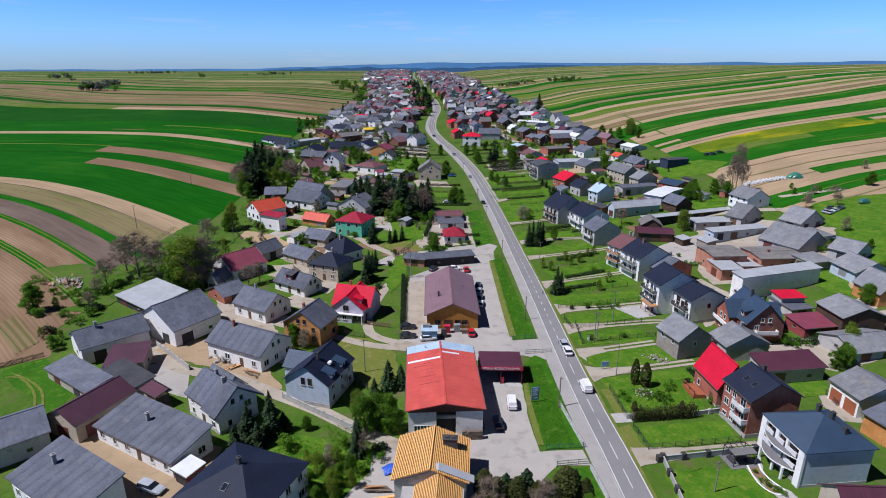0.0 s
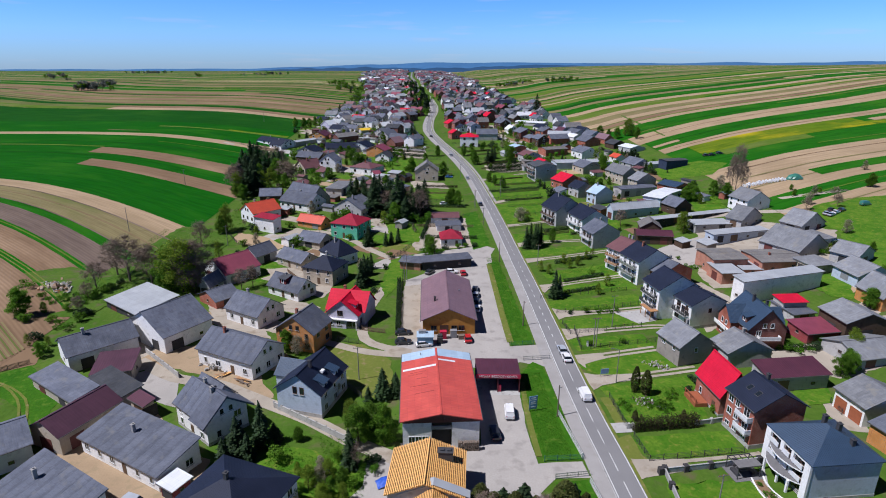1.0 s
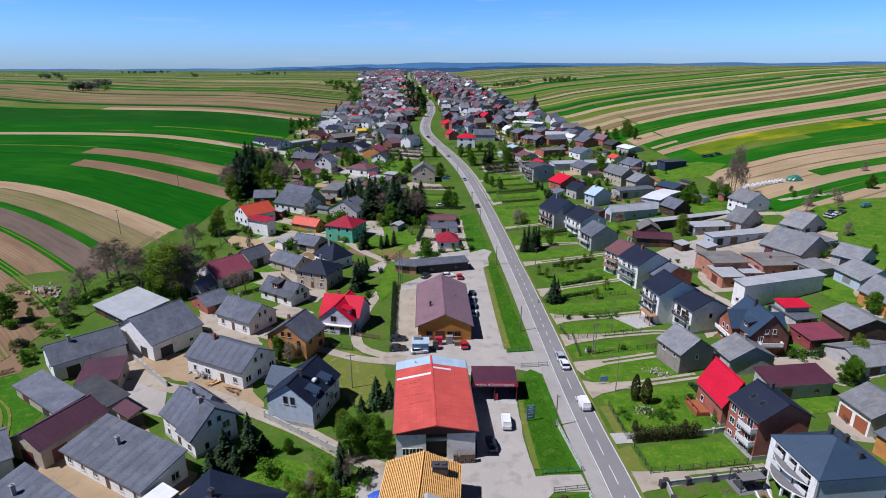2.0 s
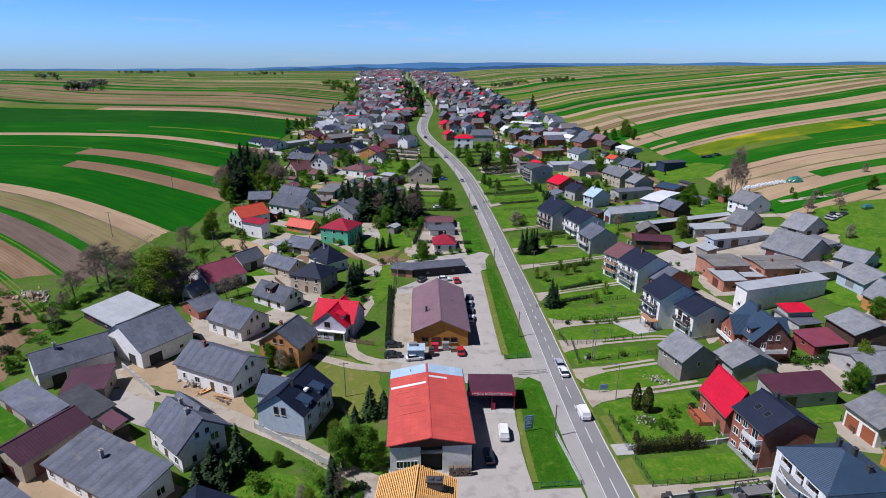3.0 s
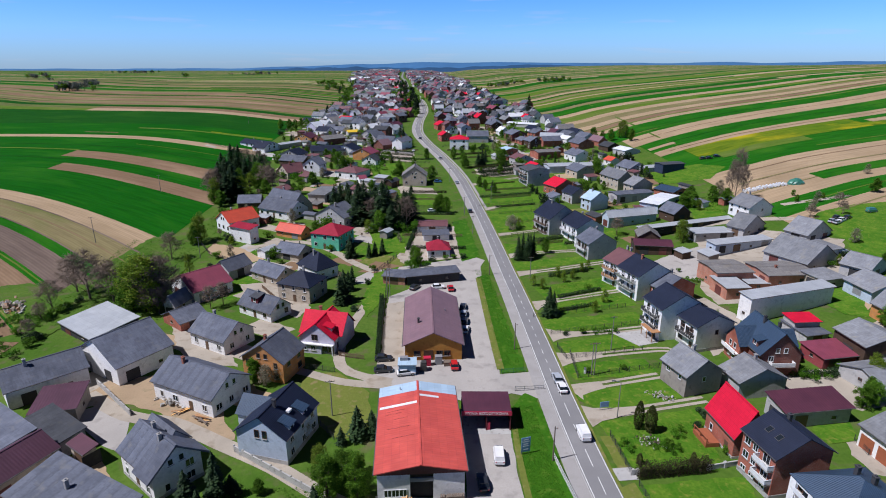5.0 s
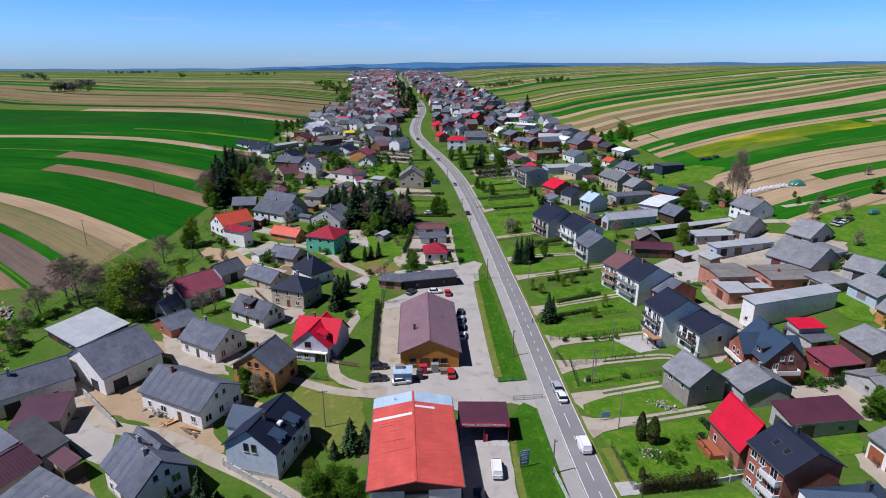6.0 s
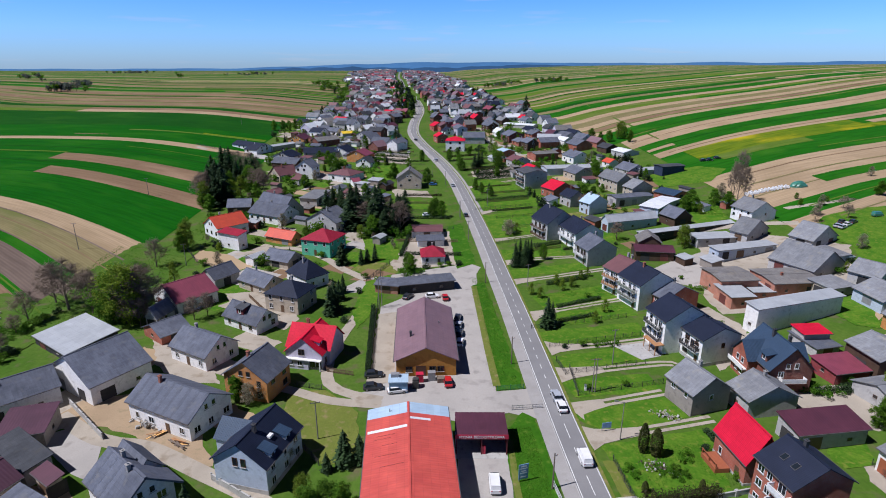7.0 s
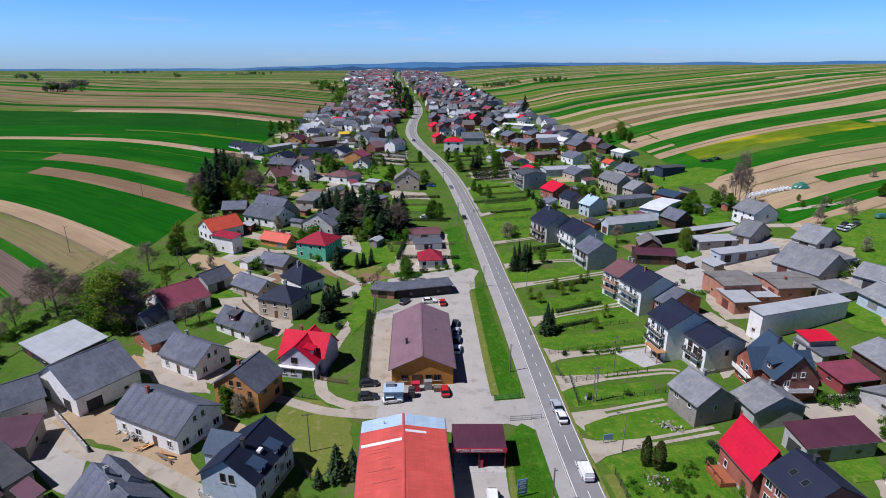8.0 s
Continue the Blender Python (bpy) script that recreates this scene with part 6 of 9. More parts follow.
        leaves_mesh(crown, places, 0.2, r)
        mat, look_of = "leaf_olive", "dense olive green thuja column"
    else:
        tall = 2.0
        places = []
        for _ in range(3):
            cone_between(trunk, (0, 0, -0.1), (r.uniform(-0.5, 0.5), r.uniform(-0.5, 0.5), 1.2), 0.04, 0.015, 4)
        for _ in range(6):
            c = Vector((r.gauss(0, 0.6), r.gauss(0, 0.6), r.uniform(0.5, 1.4)))
            for _ in range(90):
                d = Vector((r.gauss(0, 1), r.gauss(0, 1), r.gauss(0, 0.8))).normalized()
                q = c + d * r.uniform(0.3, 0.62)
                if q.z > 0.05:
                    places.append(q)
        leaves_mesh(crown, places, 0.13, r)
        mat, look_of = ("leaf_green", "leaf_verge", "leaf_dark", "leaf_green")[v], "low bushy green garden shrub"
    part("trunk", trunk, bark, root)
    part("crown", crown, mat, root)
    tagged(root, look_of, {"shrub": "shrub", "thuja": "shrub"}.get(kind, "tree"), {"conifer": "spruces", "broadleaf": "leafy trees", "spring": "spring trees", "blossom": "fruit trees", "bare": "bare trees", "thuja": "thujas"}.get(kind, "shrubs"))
    return root, tall


PROTO = {}
tree_rnd = random.Random(21)


def tree(kind, x, y, height, slim=1.0):
    v = tree_rnd.randrange({"broadleaf": 4, "conifer": 3, "spring": 2, "bare": 3, "shrub": 4, "blossom": 2}.get(kind, 1))
    s = height * tree_rnd.uniform(0.88, 1.12)
    wide = tree_rnd.uniform(0.95, 1.3) * slim * (1.05 if kind == "conifer" and height > 10 else 0.88 if kind == "conifer" else 1.0)
    spot = pose(x, y, ground_z(x, y), 0, 0, tree_rnd.uniform(0, 360))
    if (kind, v) not in PROTO:
        root, tall = make_tree(kind, v)
        PROTO[kind, v] = root, tall
        made = root
    else:
        root, tall = PROTO[kind, v]
        made = copy_thing(root, spot)
    made.matrix_basis = spot @ Matrix.Diagonal((s / tall * wide, s / tall * wide, s / tall, 1))


def hedge(line, height, width, tone):
    r = random.Random(round(line[0][0] * 10))
    (x0, y0), (x1, y1) = line[0], line[-1]
    run = Vector((x1 - x0, y1 - y0))
    t = run.normalized()
    root = thing("hedge", x0, y0, 0, {"hedge_brown": "brown green clipped hedge", "leaf_dark": "dark green clipped hedge"}[tone] + " along a garden", "hedge")
    bm = bmesh.new()
    places = []
    for _ in range(int(run.length * height * 120)):
        k, w = r.uniform(0, run.length), r.uniform(-1, 1) * width / 2
        z = r.uniform(0.05, height * (0.93 + 0.07 * math.sin(k * 1.1) + 0.05 * math.sin(k * 4.3)))
        px, py = t.x * k - t.y * w, t.y * k + t.x * w
        places.append(Vector((px, py, z + ground_z(x0 + px, y0 + py) - ground_z(x0, y0))))
    leaves_mesh(bm, places, 0.135, r)
    part("foliage", bm, tone, root)
    stems = bmesh.new()
    k = 0.3
    while k < run.length:
        px, py = t.x * k, t.y * k
        z = ground_z(x0 + px, y0 + py) - ground_z(x0, y0)
        cone_between(stems, (px, py, z - 0.1), (px, py, z + height * 0.7), 0.04, 0.02, 4)
        k += 0.8
    part("stems", stems, "bark", root)


# ---- fences and railings ----
FENCES = {"mesh": ("dark wire mesh garden fence on steel posts", 1.3, 2.5, "fence_dark"), "wood": ("brown wooden picket garden fence", 1.2, 2.0, "wood_fence"), "boards": ("grey concrete panel fence along the lane", 1.5, 2.4, "concrete"),
          "wall": ("low grey concrete garden wall with pillars", 1.1, 3.5, "concrete"), "posts": ("grey stone garden wall with dark pillars", 1.2, 4.6, "block"), "rail": ("white and green steel railing by the road", 1.1, 2.0, "rail_white"),
          "green": ("dark green steel mesh fence panel", 1.2, 2.5, "fence_green"), "steel": ("grey steel railing on a culvert", 1.1, 2.0, "steel")}


def fence(line, kind):
    label, h, gap, mat = FENCES[kind]
    x0, y0 = line[0]
    root = thing("fence" if kind not in ("wall", "posts") else "garden_wall", x0, y0, 0, label, "fence" if kind not in ("wall", "posts") else "wall")
    z0 = ground_z(x0, y0)
    for (ax, ay), (bx, by) in zip(line, line[1:]):
        run = math.hypot(bx - ax, by - ay)
        yaw = math.degrees(math.atan2(by - ay, bx - ax))
        k = max(1, round(run / gap))
        step = run / k
        for i in range(k + 1):
            x, y = ax + (bx - ax) * i / k, ay + (by - ay) * i / k
            m = pose(x - x0, y - y0, ground_z(x, y) - z0, 0, 0, yaw)
            pw = {"wall": 0.25, "posts": 0.4, "boards": 0.1}.get(kind, 0.05)
            shared("post", mesh_of(f"post_{kind}", lambda b: box(b, -pw, pw, -pw, pw, -0.3, h + 0.08), {"posts": "shed_dark", "mesh": "fence_dark"}.get(kind, mat)), root, m)
            if i == k:
                break
            if kind in ("wall", "posts", "boards"):
                tagged(shared("panel", mesh_of(f"panel_{kind}_{step:.1f}", lambda b: (box(b, pw, step - pw, -0.09, 0.09, -0.2, h * 0.85), box(b, pw, step - pw, -0.12, 0.12, h * 0.85, h * 0.85 + 0.08)), mat), root, m), kind="stuff")
            elif kind in ("mesh", "green"):
                def wires(b):
                    for z in (0.05, 0.35, 0.65, 0.95, h - 0.06):
                        box(b, 0, step, -0.012, 0.012, z - 0.018, z + 0.018)
                    for q in range(1, int(step / 0.22)):
                        box(b, q * 0.22 - 0.008, q * 0.22 + 0.008, -0.008, 0.008, 0.05, h - 0.06)
                tagged(shared("panel", mesh_of(f"panel_{kind}_{step:.1f}", wires, mat), root, m), kind="stuff")
            elif kind == "wood":
                def pickets(b):
                    for z in (0.3, 0.9):
                        box(b, 0, step, -0.03, 0.03, z - 0.04, z + 0.04)
                    for q in range(int(step / 0.2)):
                        box(b, q * 0.2 + 0.04, q * 0.2 + 0.14, -0.06, -0.03, 0.05, h)
                tagged(shared("panel", mesh_of(f"panel_wood_{step:.1f}", pickets, mat), root, m), kind="stuff")
            else:
                def bars(b):
                    for z in (h - 0.05, h * 0.5, 0.15):
                        box(b, 0, step, -0.035, 0.035, z - 0.04, z + 0.04)
                    for q in range(1, int(step / 0.3)):
                        box(b, q * 0.3 - 0.015, q * 0.3 + 0.015, -0.015, 0.015, 0.15, h - 0.05)
                tagged(shared("panel", mesh_of(f"panel_{kind}_{step:.1f}", bars, mat), root, m), kind="stuff")


# ---- poles ----


def pole(kind, x, y, h):
    if kind == "post":
        root = thing("wooden_pole", x, y, 10, "dark tarred wooden pole beside the road", "pole", "wooden poles")
        bm = bmesh.new()
        cone_between(bm, (0, 0, -0.3), (0, 0, h), 0.15, 0.1, 7)
        part("shaft", bm, "timber_old", root)
        solid("bracket", root, "steel", (-0.12, 0.5, -0.04, 0.04, h - 0.5, h - 0.42))
        solid("insulator", root, "chimney_brick", (0.42, 0.5, -0.04, 0.04, h - 0.42, h - 0.25))
    elif kind == "utility":
        root = thing("utility_pole", x, y, 10, "grey concrete utility pole with crossarm and insulators", "pole", "utility poles")
        bm = bmesh.new()
        cone_between(bm, (0, 0, -0.3), (0, 0, h), 0.13, 0.08, 7)
        part("shaft", bm, "pole_concrete", root)
        solid("crossarm", root, "steel", (-0.9, 0.9, -0.05, 0.05, h - 0.35, h - 0.25))
        for u in (-0.8, -0.3, 0.3, 0.8):
            solid("insulator", root, "chimney_brick", (u - 0.04, u + 0.04, -0.04, 0.04, h - 0.25, h - 0.08))
    else:
        root = thing("street_lamp", x, y, 180 if x > road_x(y) else 0, "tall grey street lamp beside the road", "street lamp", "street lamps")
        bm = bmesh.new()
        cone_between(bm, (0, 0, -0.3), (0, 0, h), 0.11, 0.06, 7)
        part("shaft", bm, "pole_concrete", root)
        bm = bmesh.new()
        cone_between(bm, (0, 0, h - 0.1), (1.3, 0, h + 0.25), 0.045, 0.035, 6)
        part("arm", bm, "steel", root)
        solid("lamp_head", root, "steel", (1.1, 1.8, -0.13, 0.13, h + 0.2, h + 0.33))


# ---- vehicles ----
for nm, c in (("car_white", (0.78, 0.78, 0.78)), ("car_silver", (0.40, 0.43, 0.47)), ("car_dark", (0.025, 0.028, 0.035)), ("car_red", (0.50, 0.015, 0.02)), ("car_blue", (0.03, 0.12, 0.30)), ("car_green", (0.05, 0.20, 0.14))):
    m, n, l, p = tree_of(nm)
    l.new(mixed(n, l, noise_at(n, l, 0.8, 3, 0.3, 0.7), rgb(c), rgb(tuple(v * 0.88 for v in c))), p.inputs["Base Color"])
    p.inputs["Roughness"].default_value, p.inputs["Coat Weight"].default_value = 0.35, 0.6
    MATS[nm] = m


def loft(bm, rings):
    """Skins a row of closed rings of equal length, with end caps."""
    vs = [[bm.verts.new(p) for p in ring] for ring in rings]
    k = len(vs[0])
    for a, b in zip(vs, vs[1:]):
        for i in range(k):
            bm.faces.new((a[i], a[(i + 1) % k], b[(i + 1) % k], b[i]))
    bm.faces.new(vs[0][::-1])
    bm.faces.new(vs[-1])
    bmesh.ops.recalc_face_normals(bm, faces=bm.faces[:])


def make_car(kind, colour):
    L, W, H, hood, tail = {"hatch": (4.2, 1.75, 1.48, 0.95, 0.9), "estate": (4.6, 1.78, 1.48, 0.95, 1.0), "van": (4.5, 1.85, 1.9, 1.08, 1.2)}[kind]
    root = new("van" if kind == "van" else "car")

    def ring(x, w, z0, z1):
        c = 0.1
        return [(x, -w + c, z0), (x, w - c, z0), (x, w, z0 + c), (x, w, z1 - c), (x, w - c, z1), (x, -w + c, z1), (x, -w, z1 - c), (x, -w, z0 + c)]

    bm = bmesh.new()
    w = W / 2
    f = L / 2
    loft(bm, [ring(-f, w * 0.86, 0.4, tail - 0.12), ring(-f + 0.15, w * 0.97, 0.3, tail), ring(-f * 0.4, w, 0.25, tail + 0.03), ring(f * 0.25, w, 0.25, hood + 0.02), ring(f - 0.35, w * 0.95, 0.28, hood - 0.12), ring(f, w * 0.82, 0.4, hood - 0.3)])
    body = part("body", bm, colour, root)
    bm = bmesh.new()
    back = {"hatch": -f + 0.35, "estate": -f + 0.12, "van": -f + 0.08}[kind]
    front = f * 0.42 if kind != "van" else f * 0.62
    lo = [(back, -w * 0.93), (front, -w * 0.93), (front, w * 0.93), (back, w * 0.93)]
    b2 = back + (0.35 if kind == "hatch" else 0.15)
    f2 = front - (0.75 if kind != "van" else 0.55)
    hi = [(b2, -w * 0.76), (f2, -w * 0.76), (f2, w * 0.76), (b2, w * 0.76)]
    zl = max(hood, tail) - 0.04
    a = [bm.verts.new((x, y, zl)) for x, y in lo]
    b = [bm.verts.new((x, y, H - 0.06)) for x, y in hi]
    for i in range(4):
        bm.faces.new((a[i], a[(i + 1) % 4], b[(i + 1) % 4], b[i]))
    bm.faces.new(b)
    bm.faces.new(a[::-1])
    part("cabin_glass", bm, "glass" if kind != "van" else colour, root, "dark tinted glass" if kind != "van" else "")
    if kind == "van":
        solid("windscreen", root, "glass", (f2 + 0.05, f2 + 0.42, -w * 0.72, w * 0.72, H - 0.62, H - 0.2))
    solid("roof", root, colour, (b2 - 0.03, f2 + 0.03, -w * 0.78, w * 0.78, H - 0.07, H))
    for s in (-1, 1):
        for k in (-1, 1):
            bm = bmesh.new()
            cone_between(bm, (k * L * 0.31, s * (w - 0.2), 0.32), (k * L * 0.31, s * (w + 0.01), 0.32), 0.32, 0.32, 12)
            bmesh.ops.contextual_create(bm, geom=[e for e in bm.edges if e.is_boundary])
            bmesh.ops.holes_fill(bm, edges=[e for e in bm.edges if e.is_boundary])
            tyre = part("wheel", bm, "rubber", root)
            bm = bmesh.new()
            cone_between(bm, (k * L * 0.31, s * (w - 0.02), 0.32), (k * L * 0.31, s * (w + 0.025), 0.32), 0.19, 0.17, 10)
            bmesh.ops.holes_fill(bm, edges=[e for e in bm.edges if e.is_boundary])
            part("rim", bm, "steel", tyre)
        solid("headlight", root, "frame_white", (f - 0.22, f - 0.02, s * w * 0.62 - 0.16, s * w * 0.62 + 0.16, hood - 0.42, hood - 0.27))
        solid("tail_light", root, "sign_red", (-f - 0.01, -f + 0.14, s * w * 0.72 - 0.1, s * w * 0.72 + 0.1, tail - 0.36, tail - 0.16))
    solid("bumper", root, "rubber", (f - 0.14, f + 0.03, -w * 0.8, w * 0.8, 0.28, 0.42), (-f - 0.03, -f + 0.12, -w * 0.82, w * 0.82, 0.28, 0.42))
    return root


CARS = {}


def car(kind, colour, x, y, yaw, label):
    on_road = abs(x - road_x(y)) < 4
    spot = pose(x, y, ground_z(x, y) + (0.15 if on_road else 0.08), 0, 0, yaw)
    if (kind, colour) not in CARS:
        CARS[kind, colour] = made = make_car(kind, colour)
    else:
        made = copy_thing(CARS[kind, colour], spot)
    made.matrix_basis = spot
    tagged(made, label, "van" if kind == "van" else "car")

# ---- yards, lawns, drives and paths ----
patch([(8.1, 105.3), (16.9, 105.3), (16.6, 92.3), (17.0, 82.3), (24.8, 82.8), (25.2, 78.8), (19.4, 78.5), (16.4, 75.3), (18.8, 70.9), (16.9, 65.8), (4.3, 65.7), (5.9, 83.9), (-6.6, 86.2), (-6.9, 87.9), (7.6, 87.1)], "tarmac_old", 0.06, "worn grey tarmac yard of the workshop")
patch([(-9.7, 125.1), (-10.8, 168.2), (13.7, 193.2), (18.5, 196.8), (17.1, 138.4), (17.2, 124.3), (25.2, 125.2), (25.9, 114.0), (18.8, 116.6), (8.6, 114.0), (-9.4, 119.9), (-14.5, 123.3)], "tarmac_old", 0.055, "worn grey tarmac yard round the shop")
patch([(-11.0, 163.3), (-5.7, 164.3), (-4.6, 128.2), (-10.3, 127.6)], "gravel", 0.07, "pale gravel strip beside the shop")
patch([(-19.1, 189.6), (16.9, 203.0), (20.4, 199.3), (17.1, 189.7), (9.1, 183.6), (-16.2, 178.9), (-25.9, 178.9)], "tarmac_old", 0.05, "tarmac forecourt at the side junction")
patch([(16.2, 183.6), (20.4, 186.0), (23.1, 128.3), (22.9, 125.2), (17.5, 124.6)], "lawn_deep", 0.08, "bright green grass verge by the road")
patch([(21.6, 116.6), (23.7, 115.1), (24.9, 83.1), (18.3, 82.8), (17.0, 102.2), (18.0, 111.5)], "lawn_deep", 0.08, "bright green grass verge behind the railing")
patch([(10.7, 243.8), (16.5, 247.4), (19.2, 203.0), (12.3, 198.0)], "lawn_deep", 0.08, "bright green grass verge by the road")
patch([(19.3, 77.7), (24.7, 78.3), (25.7, 70.9), (24.9, 65.8), (19.0, 65.8)], "lawn_deep", 0.08, "bright green grass verge by the road")
patch([(-5.4, 233.5), (11.5, 237.7), (12.1, 220.2), (12.0, 201.7), (-8.2, 196.7), (-10.7, 204.2), (-4.5, 224.0)], "gravel", 0.06, "pale paved courtyard by the red roofed house")
patch([(-69.7, 117.0), (-67.6, 123.5), (-59.2, 125.0), (-41.0, 113.9), (-33.8, 102.1), (-37.3, 101.7), (-51.5, 110.9), (-59.2, 113.9)], "sand", 0.05, "sandy farmyard with building rubble")
patch([(-63.8, 83.8), (-57.0, 82.5), (-44.9, 74.9), (-41.6, 72.6), (-39.6, 69.0), (-49.4, 70.2), (-50.2, 75.2), (-58.3, 80.4)], "sand", 0.05, "trampled sandy farmyard")
patch([(-69.4, 110.8), (-64.4, 113.9), (-56.2, 108.4), (-52.7, 99.0), (-57.4, 101.0)], "tarmac_old", 0.05, "grey concrete farmyard")
patch([(-26.2, 124.5), (-19.0, 125.7), (-10.9, 117.1), (-9.5, 102.2), (-14.8, 102.2), (-19.7, 107.1), (-25.6, 113.9)], "dry_grass", 0.05, "dry mown garden behind the hall")
patch([(-99.3, 109.9), (-93.5, 115.9), (-78.1, 102.1), (-74.8, 91.3), (-84.0, 98.9), (-97.5, 107.6)], "lawn_deep", 0.05, "green paddock with wheel tracks")
patch([(-119.4, 136.7), (-108.0, 133.4), (-94.3, 120.6), (-92.5, 115.9), (-100.5, 111.6)], "soil_brown", 0.06, "tilled brown vegetable garden")
patch([(-68.3, 154.0), (-58.2, 154.0), (-46.8, 138.3), (-42.4, 128.2), (-51.6, 129.7), (-60.6, 138.2)], "gravel", 0.05, "gravel yard between farm buildings")
patch([(-58.7, 178.8), (-43.9, 181.7), (-32.3, 160.9), (-34.5, 154.1), (-51.9, 168.1)], "gravel", 0.05, "gravel yard between the houses")
patch([(-84.6, 220.0), (-68.6, 212.8), (-56.7, 201.6), (-61.8, 196.6), (-77.6, 206.0)], "soil_pale", 0.05, "pale dug garden bed")
patch([(30.7, 116.1), (51.6, 121.7), (54.1, 114.1), (35.8, 110.3)], "lawn", 0.05, "mown front lawn beside the road")
patch([(33.8, 106.2), (56.0, 111.0), (51.6, 93.3), (36.8, 92.7), (35.0, 100.1)], "lawn", 0.05, "mown front lawn beside the road")
patch([(35.8, 89.5), (54.3, 91.1), (53.8, 85.0), (36.6, 83.0)], "lawn", 0.05, "mown front lawn beside the road")
patch([(36.9, 77.2), (51.5, 78.6), (52.8, 75.3), (52.7, 70.9), (51.1, 67.4), (36.7, 66.9)], "lawn", 0.05, "mown front lawn beside the road")
patch([(31.9, 127.7), (51.6, 130.9), (53.2, 124.1), (33.4, 121.7)], "lawn", 0.05, "mown front lawn beside the road")
patch([(32.1, 138.4), (53.2, 143.7), (54.2, 136.3), (35.0, 132.2)], "lawn", 0.05, "mown front lawn beside the road")
patch([(29.7, 151.3), (58.5, 156.5), (58.6, 149.2), (32.0, 143.6)], "lawn", 0.05, "mown front lawn beside the road")
patch([(38.5, 163.4), (59.7, 168.4), (60.9, 161.1), (36.6, 154.3)], "lawn", 0.05, "mown front lawn beside the road")
patch([(33.3, 174.6), (58.6, 183.7), (59.6, 171.0), (35.8, 163.4)], "lawn", 0.05, "mown front lawn beside the road")
patch([(29.7, 196.8), (56.5, 203.1), (57.0, 196.9), (30.1, 189.8)], "lawn", 0.05, "mown front lawn beside the road")
patch([(25.3, 215.2), (52.6, 220.4), (52.5, 209.7), (28.3, 203.1)], "lawn", 0.05, "mown front lawn beside the road")
patch([(25.9, 258.9), (49.2, 269.3), (49.8, 236.1), (26.6, 227.9)], "lawn", 0.05, "mown front lawn beside the road")
patch([(23.9, 286.2), (58.7, 298.8), (57.2, 274.8), (25.2, 267.1)], "lawn", 0.05, "mown front lawn beside the road")
patch([(24.6, 307.5), (47.2, 315.5), (47.9, 298.7), (25.9, 292.3)], "lawn", 0.05, "mown front lawn beside the road")
patch([(32.9, 89.3), (35.4, 89.7), (36.4, 82.8), (33.0, 82.7)], "dry_grass", 0.06, "yellowed grass verge by the fence")
patch([(33.2, 102.2), (35.3, 102.2), (35.9, 92.7), (33.9, 92.7)], "dry_grass", 0.06, "yellowed grass verge by the road")
patch([(51.4, 78.0), (55.7, 81.5), (53.0, 75.3), (55.8, 72.5), (56.2, 70.9), (53.9, 68.6), (53.2, 70.3), (52.0, 73.7)], "concrete", 0.07, "paved terrace beside the villa")
patch([(76.6, 195.7), (90.7, 205.0), (105.0, 210.5), (101.0, 198.4), (87.7, 178.2), (81.2, 183.6)], "tarmac_old", 0.05, "grey tarmac farmyard")
patch([(101.2, 220.2), (121.8, 224.9), (146.6, 199.5), (124.8, 168.5), (97.6, 161.0), (83.9, 160.7), (84.6, 173.1), (99.3, 200.0)], "gravel", 0.05, "gravel yard between barns")
patch([(75.7, 122.3), (89.4, 124.5), (100.2, 120.1), (99.6, 112.1), (87.2, 108.6), (76.2, 118.1)], "gravel", 0.05, "gravel yard behind the houses")
patch([(78.3, 102.3), (83.1, 98.9), (80.5, 90.5), (76.9, 91.5), (76.1, 96.2)], "gravel", 0.05, "concrete drive before the garages")
patch([(70.6, 163.5), (82.2, 165.7), (85.5, 153.8), (81.0, 138.4), (68.8, 131.6)], "gravel", 0.05, "gravel yard behind the houses")
patch([(48.0, 144.0), (57.5, 146.0), (58.0, 138.5), (52.8, 136.7)], "concrete", 0.06, "paved drive of the navy roofed house")
# drives and lanes
lane([(-6.7, 121.6), (-13.2, 123.9), (-18.6, 128.2), (-20.3, 138.3), (-19.1, 149.9), (-16.7, 163.3), (-15.3, 178.9)], 2.7, "gravel", 0.065, "pale gravel lane past the hall")
lane([(-69.7, 117.8), (-57.6, 110.1), (-47.8, 107.7), (-35.9, 101.1), (-25.1, 95.0), (-15.1, 87.9), (-6.4, 83.1)], 3.2, "gravel", 0.065, "sandy farm lane")
lane([(-6.7, 119.9), (-17.1, 121.6), (-26.1, 125.7), (-32.3, 128.2)], 2.6, "gravel", 0.065, "gravel garden path")
drive([(31.0, 80.7), (39.4, 81.6), (54.2, 83.5), (57.2, 84.2)])
patch([(-12.5, 83.0), (-7.0, 84.6), (-6.9, 66.0), (-16.6, 66.0), (-15.4, 72.0), (-12.4, 77.0)], "tarmac_old", 0.062, "dusty gravel ground beside the building site")
patch([(3.0, 88.0), (7.5, 88.5), (8.2, 66.0), (3.0, 66.0)], "tarmac_old", 0.066, "dusty worn ground along the building site")
lane([(32.9, 92.0), (36.3, 92.3)], 3.0, "concrete", 0.07, "concrete gateway slab")
drive([(31.6, 117.2), (36.0, 118.9), (52.4, 123.2)])
drive([(32.1, 108.6), (42.7, 110.3), (58.2, 113.8)])
drive([(30.9, 130.6), (39.4, 132.2), (56.7, 135.0), (59.5, 134.3)])
drive([(31.9, 142.9), (44.1, 144.0), (57.8, 146.8)])
drive([(30.1, 161.0), (38.8, 164.9), (61.0, 172.5)])
